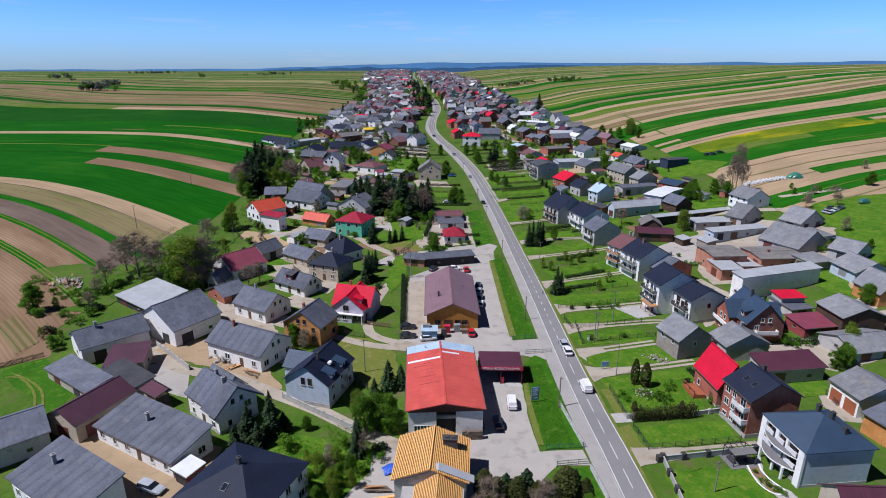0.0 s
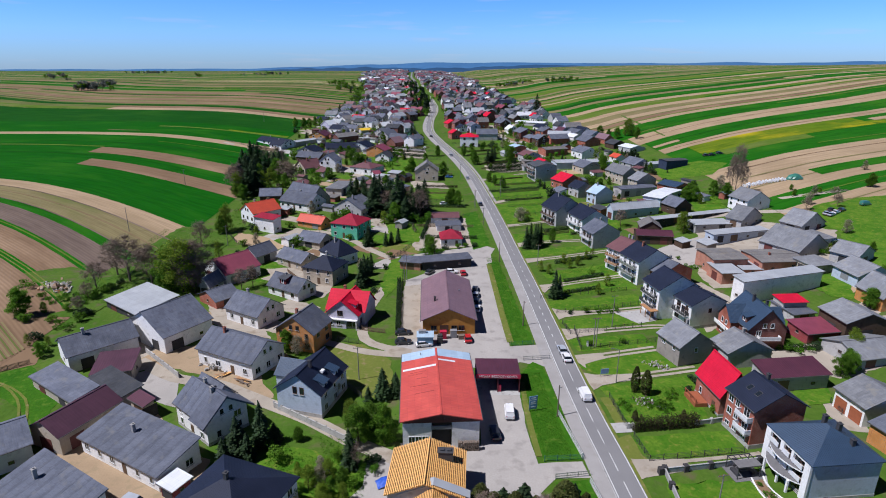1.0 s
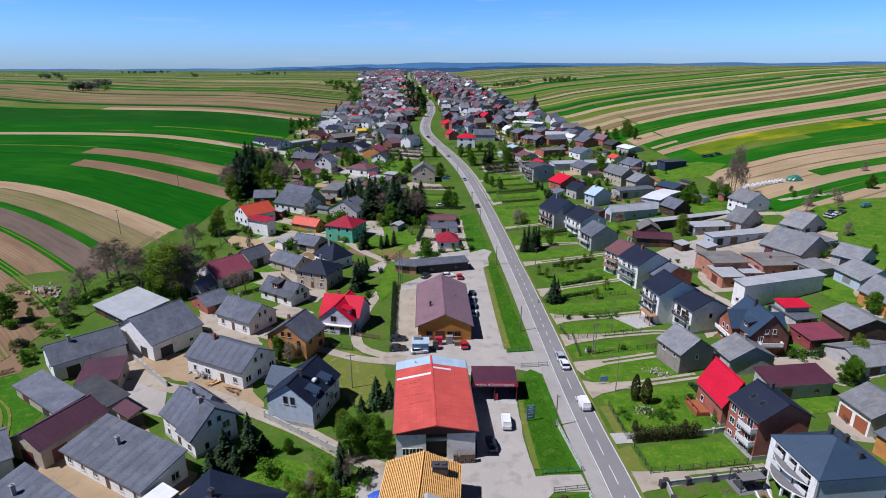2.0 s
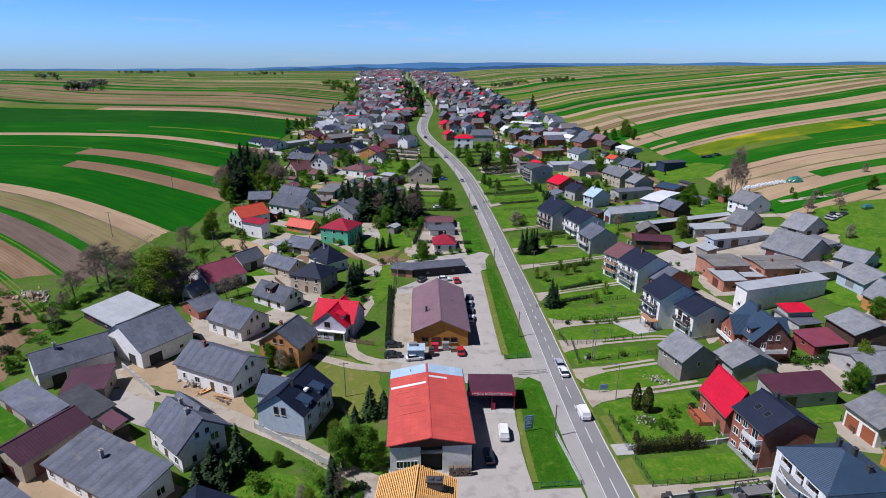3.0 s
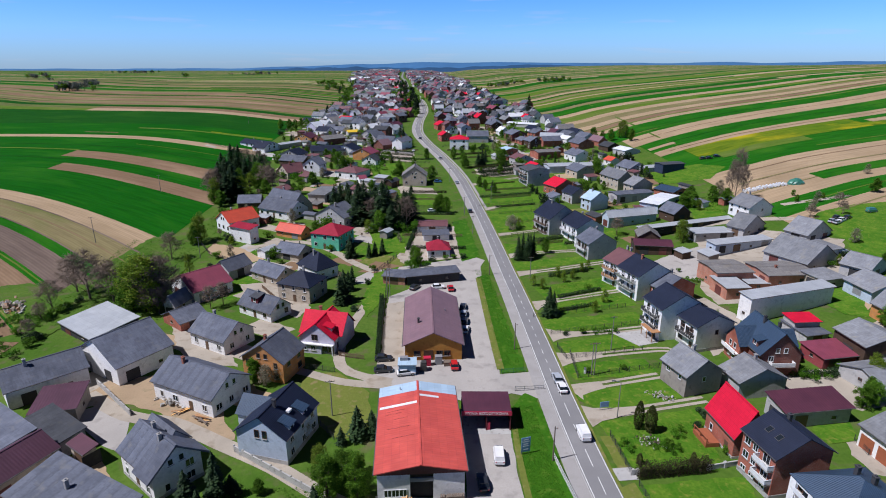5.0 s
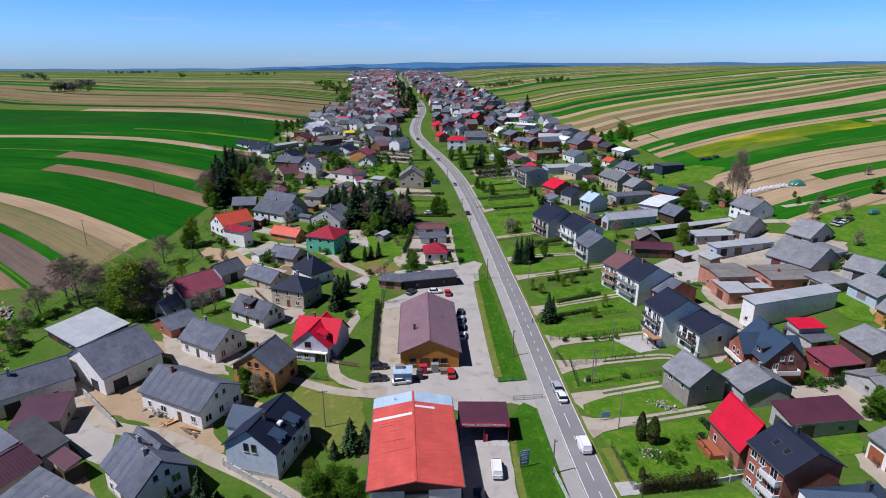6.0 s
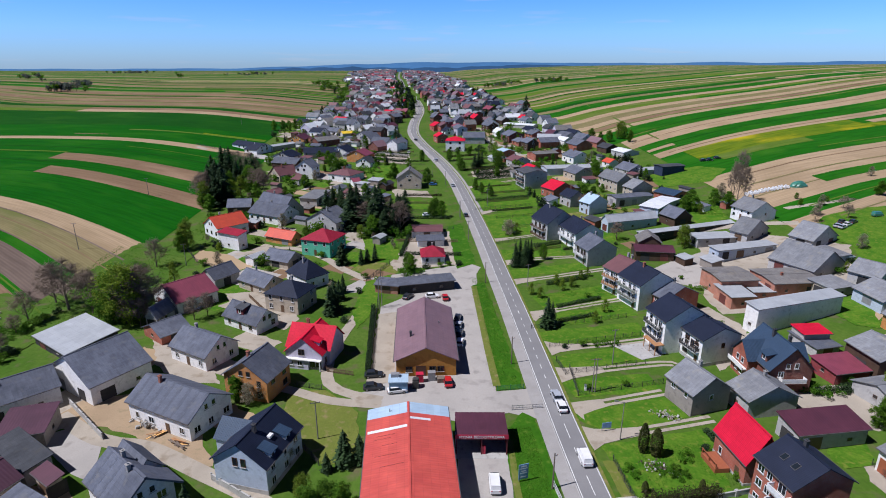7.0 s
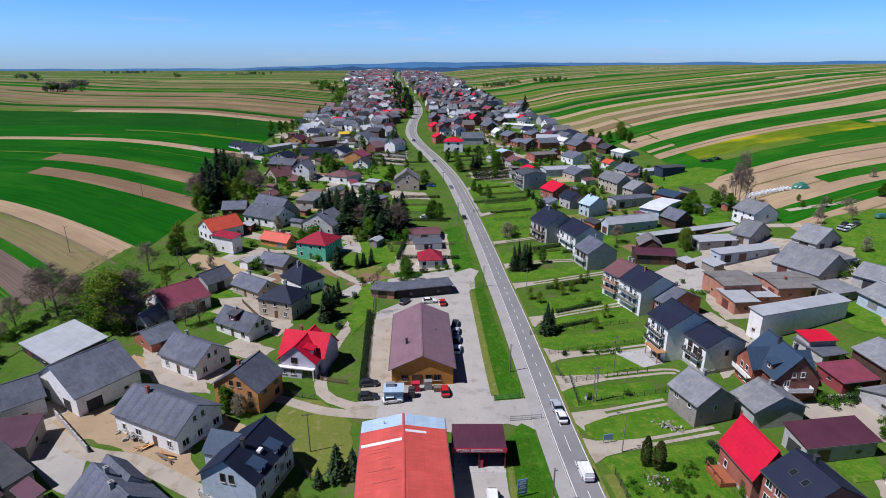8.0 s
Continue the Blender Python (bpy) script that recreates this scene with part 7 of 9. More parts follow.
drive([(28.2, 186.1), (44.2, 191.0), (62.3, 196.9)])
drive([(26.0, 201.8), (38.6, 206.3), (54.5, 208.4)])
drive([(24.7, 225.6), (40.2, 230.4), (53.5, 236.2)])
drive([(22.8, 260.9), (33.5, 267.1)])
drive([(20.8, 307.5), (51.8, 325.3)])
lane([(17.6, 126.2), (17.3, 140.0), (17.1, 160.0), (16.9, 183.0)], 1.7, "dry_grass", 0.1, "yellowed grassy ditch edge along the verge")
lane([(17.6, 84.0), (17.4, 95.0), (17.9, 108.0)], 1.1, "dry_grass", 0.1, "yellowed grassy edge along the verge")
lane([(93.0, 226.0), (107.6, 230.0), (126.9, 230.7), (144.7, 224.9)], 4.0, "gravel", 0.06, "gravel track along the barns")
lane([(149.9, 242.5), (166.4, 245.1), (184.5, 249.7)], 3.0, "gravel", 0.06, "farm track into the fields")
lane([(-156.6, 411.0), (-130.5, 393.1), (-110.1, 383.4), (-92.8, 375.5), (-70.0, 375.6), (-49.6, 364.8)], 4.0, "gravel", 0.06, "pale concrete lane at the edge of the fields")
lane([(-17.1, 189.6), (-26.4, 199.1), (-31.6, 206.2), (-42.2, 216.4), (-51.9, 219.3), (-66.3, 212.8)], 3.0, "gravel", 0.06, "gravel lane between the houses")
patch([(-113.8, 396.9), (-93.5, 387.0), (-76.5, 379.4), (-55.9, 383.3), (-54.3, 372.0), (-82.9, 364.6), (-108.6, 377.8)], "concrete", 0.05, "concrete yard before the navy halls")
patch([(-17.1, 307.3), (1.8, 302.3), (4.8, 289.7), (-13.3, 292.1)], "gravel", 0.05, "pale yard by the brown house")
patch([(52.8, 79.1), (54.3, 79.7), (53.5, 77.3), (53.5, 74.9), (54.3, 73.2), (54.6, 72.2), (53.1, 72.1), (52.2, 73.2), (51.7, 74.9), (51.8, 76.9)], "soil_brown", 0.09, "curved planted bed beside the terrace")
lane([(51.9, 78.6), (51.6, 76.9), (51.5, 74.6), (51.9, 73.0), (52.8, 71.9), (54.1, 71.8)], 0.3, "paint_white", 0.11, "pale curved kerb of the lawn")
lane([(54.5, 80.6), (53.7, 77.7), (53.8, 75.3), (54.5, 73.6), (55.0, 72.4)], 0.3, "paint_white", 0.11, "pale curved kerb of the terrace")
patch([(-133.9, 171.3), (-129.4, 175.2), (-122.3, 178.8), (-110.3, 171.8), (-110.2, 179.5), (-105.9, 178.7), (-109.5, 196.2), (-108.1, 210.5), (-106.5, 225.1), (-99.0, 224.0), (-92.9, 247.7), (-80.9, 224.2), (-80.8, 197.0), (-80.1, 179.2), (-77.0, 154.3), (-82.4, 138.5), (-94.1, 150.1), (-96.3, 139.9), (-108.0, 142.4), (-103.3, 145.4), (-119.0, 159.2)], "grass", 0.2, "overgrown green field edge with scrub")
for i in range(7):
    lane([(-116.8 + 0.2 * i, 131.0 + 1.0 * i), (-108.6 + 0.15 * i, 124.2 + 0.95 * i), (-101.0 + 0.2 * i, 117.4 + 0.9 * i)], 0.45, "crop_olive" if i % 2 else "stubble", 0.2, "planted row of a vegetable garden")
patch([(156.5, 229.1), (175.3, 236.1), (202.7, 240.1), (144.7, 156.0), (128.4, 166.0), (139.4, 184.7), (147.0, 199.4), (144.9, 205.0), (147.0, 219.1)], "lawn", 0.12, "bright green meadow behind the barns")
patch([(118.8, 266.4), (129.2, 256.6), (125.1, 239.4), (111.5, 238.1)], "lawn", 0.12, "green paddock between the barns")
patch([(119.2, 319.1), (150.1, 324.3), (161.2, 313.5), (143.5, 293.5), (119.8, 294.6)], "lawn", 0.12, "green grass at the field edge")
patch([(-35.9, 356.1), (-15.6, 364.9), (-12.3, 332.4), (-29.8, 315.2)], "lawn", 0.12, "bright green garden lawn")
patch([(-25.2, 309.9), (-14.7, 289.7), (11.0, 280.3), (11.6, 267.1), (-11.8, 271.3), (-23.4, 286.0)], "lawn", 0.12, "bright green garden lawn")
patch([(-22.8, 230.2), (-9.7, 236.0), (-7.5, 206.2), (-19.1, 209.5)], "lawn", 0.12, "bright green garden lawn")
patch([(27.5, 332.5), (48.8, 315.5), (49.3, 297.4), (26.7, 310.1)], "lawn", 0.12, "bright green garden lawn")
patch([(109.5, 168.1), (120.5, 170.2), (121.1, 155.1), (116.3, 145.7), (112.1, 148.8)], "lawn", 0.12, "green meadow beside the gardens")
patch([(77.6, 109.1), (83.7, 108.9), (80.4, 100.1), (74.0, 99.1), (73.6, 103.4)], "lawn", 0.12, "bright green lawn behind the houses")
patch([(-16.9, 187.8), (-9.1, 193.7), (-11.7, 168.2), (-15.9, 154.1), (-18.8, 165.7)], "lawn", 0.12, "bright green lawn by the lane")
patch([(-74.5, 90.7), (-70.7, 100.0), (-55.5, 97.5), (-48.2, 88.7), (-39.9, 83.8), (-37.8, 69.0), (-50.1, 64.6), (-63.5, 77.9)], "sand", 0.035, "bare trampled ground between the farm buildings")
lane([(-96.0, 106.9), (-92.7, 106.9), (-86.4, 102.0), (-82.4, 96.9), (-79.8, 92.2)], 0.5, "dry_grass", 0.1, "pale wheel track in the paddock")
lane([(-94.9, 108.3), (-90.2, 106.0), (-84.7, 102.0), (-80.8, 96.9), (-77.6, 91.3)], 0.5, "dry_grass", 0.1, "pale wheel track in the paddock")
patch([(27.3, 344.9), (54.9, 358.2), (54.6, 332.6), (27.8, 323.8)], "gravel", 0.07, "pale ground of a tree nursery")
patch([(-34.6, 408.0), (-11.0, 399.7), (-8.2, 364.9), (-31.7, 372.1)], "gravel", 0.07, "pale ground between clipped rows")

# ---- trees and shrubs: x, y, height ----
tree("conifer", -31.7, 87.4, 9.6, 0.82)
tree("conifer", -35.1, 84.6, 7.5)
tree("conifer", -33.0, 83.4, 5.8, 1.05)
tree("conifer", -36.4, 81.6, 5.5, 1.1)
tree("conifer", -29.6, 88.2, 4.0, 1.2)
tree("conifer", -14.9, 81.4, 7.5, 0.85)
tree("conifer", -11.4, 102.4, 7.0)
tree("conifer", -8.9, 103.0, 6.5)
tree("conifer", -14.2, 100.6, 4.0)
tree("spring", -16.8, 93.6, 6.0)
tree("bare", -13.6, 81.0, 6.5, 0.6)
tree("shrub", -27.6, 83.2, 3.2)
tree("spring", -23.8, 75.4, 4.6)
tree("spring", -18.2, 73.0, 4.4)
tree("spring", -15.0, 73.6, 4.0)
tree("blossom", -19.6, 79.6, 4.4)
tree("spring", -17.9, 78.2, 4.6)
tree("spring", -23.4, 79.4, 3.2)
tree("broadleaf", -25.6, 88.6, 3.2)
tree("bare", -24.8, 72.0, 4.0)
tree("thuja", 6.4, 70.6, 6.2, 1.1)
tree("thuja", 8.2, 69.4, 5.6, 1.2)
tree("conifer", 9.8, 70.4, 6.4, 1.5)
tree("thuja", 11.4, 69.2, 5.2, 1.3)
tree("conifer", 12.9, 70.2, 6.0, 1.5)
tree("thuja", 14.4, 69.0, 5.8, 1.2)
tree("conifer", 16.2, 69.6, 5.4, 1.5)
tree("thuja", 18.9, 69.8, 6.4, 1.2)
tree("conifer", 20.4, 70.6, 6.8, 1.4)
tree("thuja", 21.9, 69.4, 6.0, 1.1)
tree("bare", 7.2, 68.4, 6.0)
tree("bare", 15.4, 67.6, 6.0)
tree("broadleaf", -12.5, 90.5, 7.5)
tree("broadleaf", -9.9, 87.9, 7.5)
tree("broadleaf", -14.6, 87.9, 7.5)
tree("spring", -21.0, 76.4, 4.5)
tree("broadleaf", -17.0, 74.6, 4.5)
tree("spring", -22.3, 71.8, 4.8)
tree("broadleaf", -15.6, 77.2, 4)
tree("broadleaf", -10.4, 93.2, 4)
tree("spring", -17.3, 71.4, 4)
tree("broadleaf", -19.5, 69.1, 4)
tree("blossom", -19.4, 77.2, 4)
patch([(-31.4, 82.3), (-29.7, 87.0), (-23.2, 86.2), (-14.4, 82.3), (-11.8, 77.9), (-12.5, 69.1), (-18.6, 64.7), (-24.7, 69.0)], "lawn", 0.05, "overgrown green garden slope")
tree("shrub", -30.1, 88.7, 2.2)
tree("shrub", -17.6, 83.8, 2.2)
tree("shrub", -19.3, 79.3, 2.2)
tree("shrub", -13.6, 76.6, 2.2)
tree("shrub", -11.4, 82.3, 2.2)
tree("shrub", -12.1, 80.1, 2.2)
tree("broadleaf", 16.4, 67.4, 4)
tree("broadleaf", 22.0, 67.4, 4)
tree("blossom", -33.4, 120.7, 5)
tree("blossom", -31.0, 122.1, 5)
tree("blossom", -23.5, 104.3, 5)
tree("blossom", -21.3, 102.1, 5)
tree("broadleaf", -36.5, 122.1, 6)
tree("bare", -98.0, 167.9, 17)
tree("bare", -104.6, 172.7, 13)
tree("bare", -89.9, 165.5, 13)
tree("bare", -89.1, 201.5, 10)
tree("bare", -104.0, 160.3, 10)
tree("bare", -95.5, 173.2, 10)
tree("shrub", 52.3, 76.9, 0.9)
tree("shrub", 52.4, 74.9, 0.9)
tree("shrub", 52.9, 73.5, 0.9)
tree("shrub", 53.7, 72.5, 0.9)
tree("shrub", 54.2, 72.2, 0.9)
tree("spring", -77.4, 159.4, 16)
tree("broadleaf", -81.8, 160.7, 15)
tree("bare", -75.8, 162.2, 15)
tree("bare", -74.4, 163.1, 15)
tree("spring", -77.7, 165.1, 12)
tree("spring", -82.2, 165.6, 12)
tree("bare", -73.3, 163.1, 8)
tree("bare", -73.2, 157.6, 8)
tree("spring", -86.6, 217.8, 12)
tree("spring", -86.3, 220.7, 12)
tree("broadleaf", -86.8, 216.3, 8)
tree("bare", -75.7, 157.5, 8)
tree("bare", -73.7, 163.1, 8)
tree("bare", -60.4, 160.8, 8)
tree("bare", -57.7, 163.2, 8)
tree("broadleaf", -112.8, 140.6, 9)
tree("shrub", -100.6, 127.9, 3.2)
tree("spring", -99.9, 124.8, 3.2)
tree("broadleaf", -93.4, 119.2, 4)
tree("spring", -95.1, 124.9, 3.2)
tree("shrub", -96.0, 138.1, 3.2)
tree("shrub", -97.4, 141.7, 3.2)
tree("shrub", -109.3, 137.5, 3.2)
tree("shrub", -121.0, 152.2, 2.5)
tree("shrub", -101.9, 153.7, 2.5)
tree("shrub", -101.1, 158.1, 2.5)
tree("shrub", -106.8, 153.4, 2.5)
tree("shrub", -94.6, 122.0, 2.5)
tree("shrub", -97.7, 143.6, 2.5)
tree("shrub", -74.3, 202.8, 2.5)
tree("shrub", -68.1, 196.6, 2.5)
tree("conifer", -111.0, 330.4, 17)
tree("conifer", -110.1, 335.1, 17)
tree("conifer", -106.0, 328.1, 17)
tree("conifer", -106.1, 303.6, 17)
tree("conifer", -101.9, 296.4, 17)
tree("conifer", -102.5, 288.8, 17)
tree("conifer", -95.4, 277.5, 17)
tree("conifer", -93.9, 282.2, 17)
tree("conifer", -100.4, 328.7, 13)
tree("conifer", -96.4, 326.0, 13)
tree("conifer", -92.3, 323.3, 13)
tree("conifer", -98.1, 314.7, 13)
tree("broadleaf", -99.0, 306.8, 11)
tree("broadleaf", -91.7, 315.0, 11)
tree("bare", -96.3, 331.9, 14)
tree("bare", -93.6, 332.0, 14)
tree("bare", -107.0, 343.3, 14)
tree("bare", -82.6, 298.2, 14)
tree("bare", -78.6, 294.4, 14)
tree("bare", -103.7, 285.1, 14)
tree("bare", -103.7, 279.3, 14)
tree("spring", -91.2, 285.8, 12)
tree("spring", -89.1, 291.9, 12)
tree("spring", -100.5, 273.9, 12)
tree("broadleaf", -100.5, 273.9, 8)
tree("broadleaf", -87.2, 298.2, 8)
tree("broadleaf", -86.4, 307.1, 8)
tree("broadleaf", -95.9, 268.7, 8)
tree("broadleaf", -81.0, 291.9, 8)
tree("conifer", -28.4, 241.9, 18)
tree("conifer", -26.9, 247.3, 18)
tree("conifer", -18.0, 237.6, 18)
tree("conifer", -16.8, 243.7, 18)
tree("conifer", -12.2, 237.7, 15)
tree("conifer", -9.9, 242.0, 15)
tree("conifer", -6.9, 243.8, 15)
tree("conifer", -22.2, 247.3, 15)
tree("bare", -14.5, 247.4, 13)
tree("bare", -8.5, 236.8, 13)
tree("bare", -23.8, 241.9, 13)
tree("broadleaf", -19.3, 231.8, 9)
tree("conifer", -14.4, 231.8, 12)
tree("conifer", -10.8, 233.5, 12)
tree("conifer", -31.5, 251.0, 12)
tree("conifer", -8.8, 247.4, 12)
tree("conifer", -35.4, 263.8, 11)
tree("conifer", -32.4, 269.0, 11)
tree("conifer", -40.2, 269.0, 11)
tree("conifer", -42.2, 263.8, 11)
tree("conifer", -38.1, 274.5, 11)
tree("conifer", -25.3, 258.8, 11)
tree("conifer", -18.3, 204.2, 6)
tree("conifer", -15.8, 206.2, 6)
tree("conifer", -20.3, 202.9, 6)
tree("conifer", -23.0, 178.9, 6)
tree("conifer", -24.5, 168.2, 6)
tree("conifer", -23.3, 173.4, 6)
tree("conifer", -24.2, 163.3, 9)
tree("conifer", -23.3, 165.7, 9)
tree("conifer", -26.8, 202.9, 9)
tree("broadleaf", 4.3, 258.9, 7)
tree("broadleaf", 8.3, 256.9, 7)
tree("broadleaf", 5.7, 263.9, 7)
tree("broadleaf", -20.1, 304.8, 7)
tree("broadleaf", -2.9, 194.9, 6)
tree("broadleaf", -4.0, 196.7, 6)
tree("shrub", -1.9, 193.8, 3)
tree("shrub", -5.0, 193.8, 3)
tree("shrub", 2.3, 198.6, 2)
tree("shrub", 6.6, 199.8, 2)
tree("shrub", 9.9, 201.1, 2)
tree("shrub", 13.1, 201.7, 2)
tree("shrub", -17.2, 190.8, 2)
tree("shrub", -12.9, 187.8, 2)
tree("shrub", -19.8, 158.6, 2)
tree("shrub", -18.2, 178.9, 2)
tree("thuja", 41.0, 104.4, 6.6, 0.72)
tree("thuja", 42.9, 103.4, 6.6, 0.85)
tree("thuja", 37.8, 94.6, 2.2)
tree("thuja", 47.4, 95.1, 2.2)
tree("shrub", 47.9, 102.3, 1.6)
tree("shrub", 37.3, 99.1, 1.6)
tree("shrub", 54.9, 109.1, 1.6)
tree("shrub", 55.6, 107.9, 1.6)
tree("shrub", 52.3, 104.5, 1.6)
tree("shrub", 42.6, 99.1, 1.6)
tree("shrub", 44.3, 99.1, 1.6)
tree("shrub", 44.9, 97.7, 1.6)
tree("shrub", 53.9, 97.1, 1.6)
tree("conifer", 34.1, 154.3, 8, 0.85)
tree("conifer", 35.7, 156.5, 6.5, 0.9)
tree("conifer", 32.2, 199.9, 9, 0.72)
tree("conifer", 35.4, 199.9, 9, 0.72)
tree("conifer", 36.8, 201.8, 9, 0.72)
tree("conifer", 34.0, 201.8, 9, 0.72)
tree("conifer", 38.1, 203.1, 9, 0.72)
tree("spring", 43.7, 179.1, 3.8)
tree("spring", 47.3, 182.0, 3.8)
tree("spring", 47.4, 156.5, 3.8)
tree("spring", 51.9, 163.4, 3.8)
tree("spring", 33.6, 176.3, 3.8)
tree("spring", 35.9, 173.6, 3.8)
tree("spring", 42.7, 183.7, 3.8)
tree("spring", 51.7, 188.0, 3.8)
tree("spring", 54.5, 191.0, 3.8)
tree("shrub", 45.6, 125.9, 1.6)
tree("shrub", 36.1, 142.9, 1.6)
tree("shrub", 40.5, 144.0, 1.6)
tree("shrub", 44.4, 144.0, 1.6)
tree("shrub", 48.0, 144.0, 1.6)
tree("shrub", 36.9, 125.2, 1.6)
tree("shrub", 50.0, 173.6, 1.6)
tree("shrub", 58.2, 179.1, 1.6)
tree("blossom", 34.6, 233.4, 6.5, 1.5)
tree("spring", 38.0, 236.1, 4.5)
tree("broadleaf", 43.0, 206.3, 6)
tree("broadleaf", 33.4, 292.3, 6)
tree("broadleaf", 41.0, 332.6, 6)
tree("broadleaf", 29.5, 298.6, 6)
tree("broadleaf", 26.9, 304.9, 6)
tree("conifer", 33.2, 298.7, 5)
tree("conifer", 29.2, 302.4, 5)
tree("conifer", -23.0, 302.2, 5)
tree("bare", 135.8, 254.1, 23, 0.5)
tree("bare", 137.4, 252.2, 20, 0.45)
tree("bare", 135.3, 256.4, 20, 0.45)
tree("shrub", 132.5, 252.7, 3)
tree("shrub", 135.8, 249.0, 3)
tree("shrub", 139.4, 252.2, 3)
tree("blossom", 134.5, 265.4, 7)
tree("broadleaf", 114.1, 254.8, 8)
tree("broadleaf", 117.5, 253.5, 8)
tree("broadleaf", 120.0, 262.7, 8)
tree("broadleaf", 130.8, 251.7, 8)
tree("broadleaf", 127.9, 258.3, 8)
tree("spring", 96.5, 214.1, 9)
tree("spring", 96.8, 217.6, 9)
tree("broadleaf", 96.0, 328.9, 9)
tree("broadleaf", 97.2, 336.1, 9)
tree("broadleaf", 74.2, 286.4, 5)
tree("broadleaf", 79.5, 289.8, 5)
tree("broadleaf", 84.5, 291.7, 5)
tree("broadleaf", 90.4, 296.8, 5)
tree("broadleaf", 75.7, 280.5, 5)
tree("broadleaf", 89.4, 273.2, 5)
tree("spring", 96.6, 117.8, 6)
tree("spring", 96.9, 119.2, 6)
tree("broadleaf", 90.5, 110.7, 5)
tree("broadleaf", 88.0, 109.8, 5)
tree("broadleaf", 91.5, 113.1, 5)
tree("broadleaf", 116.6, 141.6, 6)
tree("broadleaf", 116.1, 139.9, 6)
tree("blossom", 147.4, 195.9, 5)
tree("blossom", 155.4, 231.2, 5)
tree("blossom", 164.7, 242.5, 5)
tree("blossom", 218.0, 286.4, 5)
tree("bare", 150.2, 224.4, 6)
tree("bare", 169.7, 236.8, 6)
tree("bare", 163.0, 224.7, 6)
tree("broadleaf", 169.8, 246.6, 3)
tree("broadleaf", 161.2, 253.6, 3)
tree("broadleaf", 157.3, 244.6, 3)
tree("broadleaf", 143.8, 178.0, 3)
tree("broadleaf", 197.2, 253.2, 6)
tree("broadleaf", -67.4, 291.9, 6)
tree("shrub", 82.5, 122.1, 2)
tree("shrub", 84.8, 121.4, 2)
tree("shrub", 87.4, 121.2, 2)
tree("shrub", 90.3, 121.4, 2)
tree("shrub", 93.5, 122.2, 2)
tree("shrub", 77.2, 120.0, 2)
tree("shrub", 77.2, 152.2, 1.6)
tree("shrub", 79.8, 154.2, 1.6)
tree("shrub", 83.8, 187.6, 1.6)
tree("shrub", 84.1, 178.7, 1.6)
tree("shrub", 86.8, 178.4, 1.6)
tree("spring", 136.6, 418.6, 12)
tree("spring", 141.3, 427.2, 12)
tree("conifer", 94.7, 566.5, 22)
tree("broadleaf", 123.8, 417.2, 8)
tree("broadleaf", 121.3, 431.2, 8)
tree("broadleaf", 128.8, 413.1, 8)
tree("broadleaf", 139.9, 416.1, 8)
tree("broadleaf", 140.2, 404.3, 8)
tree("conifer", 32.9, 356.4, 9)
tree("conifer", 30.1, 353.0, 9)
tree("conifer", 35.5, 365.1, 9)
tree("broadleaf", 21.6, 348.1, 8)
tree("broadleaf", 21.0, 356.4, 8)
tree("broadleaf", 15.5, 374.1, 8)
tree("broadleaf", 46.6, 365.2, 8)
tree("broadleaf", 43.8, 356.5, 8)
tree("broadleaf", -1.6, 374.0, 8)
tree("broadleaf", 1.9, 318.1, 8)
tree("broadleaf", -111.8, 489.3, 9)
tree("broadleaf", -109.0, 499.1, 9)
tree("broadleaf", -102.4, 490.9, 9)
tree("broadleaf", -116.4, 488.2, 9)
tree("broadleaf", -123.3, 486.4, 9)
tree("broadleaf", -55.8, 356.0, 8)
tree("broadleaf", -51.0, 347.8, 8)
tree("broadleaf", -58.9, 364.7, 8)
tree("broadleaf", -16.7, 332.3, 8)
tree("conifer", -21.6, 437.7, 12)
tree("conifer", -18.9, 425.9, 12)
tree("broadleaf", -63.8, 339.8, 8)
tree("broadleaf", -62.0, 311.1, 8)
tree("broadleaf", -28.3, 292.1, 8)
tree("shrub", -125.2, 160.8, 2.5)
tree("shrub", -115.6, 152.7, 2.5)
tree("shrub", -110.3, 151.0, 2.5)
tree("shrub", -103.5, 145.3, 2.5)
tree("shrub", -102.7, 149.4, 2.5)
tree("shrub", -102.3, 155.8, 2.5)
tree("shrub", -99.8, 160.5, 2.5)
tree("shrub", -99.7, 165.3, 2.5)
tree("shrub", -97.6, 134.5, 2.5)
tree("shrub", -103.5, 137.8, 2.5)
tree("shrub", -97.5, 187.4, 2.5)
tree("shrub", -96.1, 193.4, 2.5)
tree("shrub", -94.3, 201.4, 2.5)
tree("shrub", -91.5, 178.7, 2.5)
tree("shrub", -91.8, 173.2, 2.5)
tree("broadleaf", -108.4, 143.1, 4)
tree("bare", -102.8, 153.6, 5)
tree("bare", -99.2, 143.6, 5)

# ---- hedges ----
hedge([(36.2, 91.4), (49.2, 92.9)], 2.8, 1.8, "hedge_brown")
hedge([(-12.7, 167.2), (-10.6, 131.5)], 1.8, 1.2, "leaf_dark")
hedge([(39.1, 166.3), (53.5, 172.5)], 1.2, 1.0, "leaf_dark")
hedge([(37.2, 156.9), (48.6, 161.1)], 1.2, 1.0, "leaf_dark")
hedge([(52.0, 215.3), (57.5, 216.7)], 1.2, 1.0, "leaf_dark")
hedge([(41.7, 218.1), (53.1, 222.6)], 1.6, 1.2, "leaf_dark")
hedge([(28.7, 335.5), (54.8, 345.0)], 1.5, 1.5, "leaf_dark")
hedge([(25.1, 282.6), (52.8, 291.1)], 1.2, 2.5, "leaf_dark")
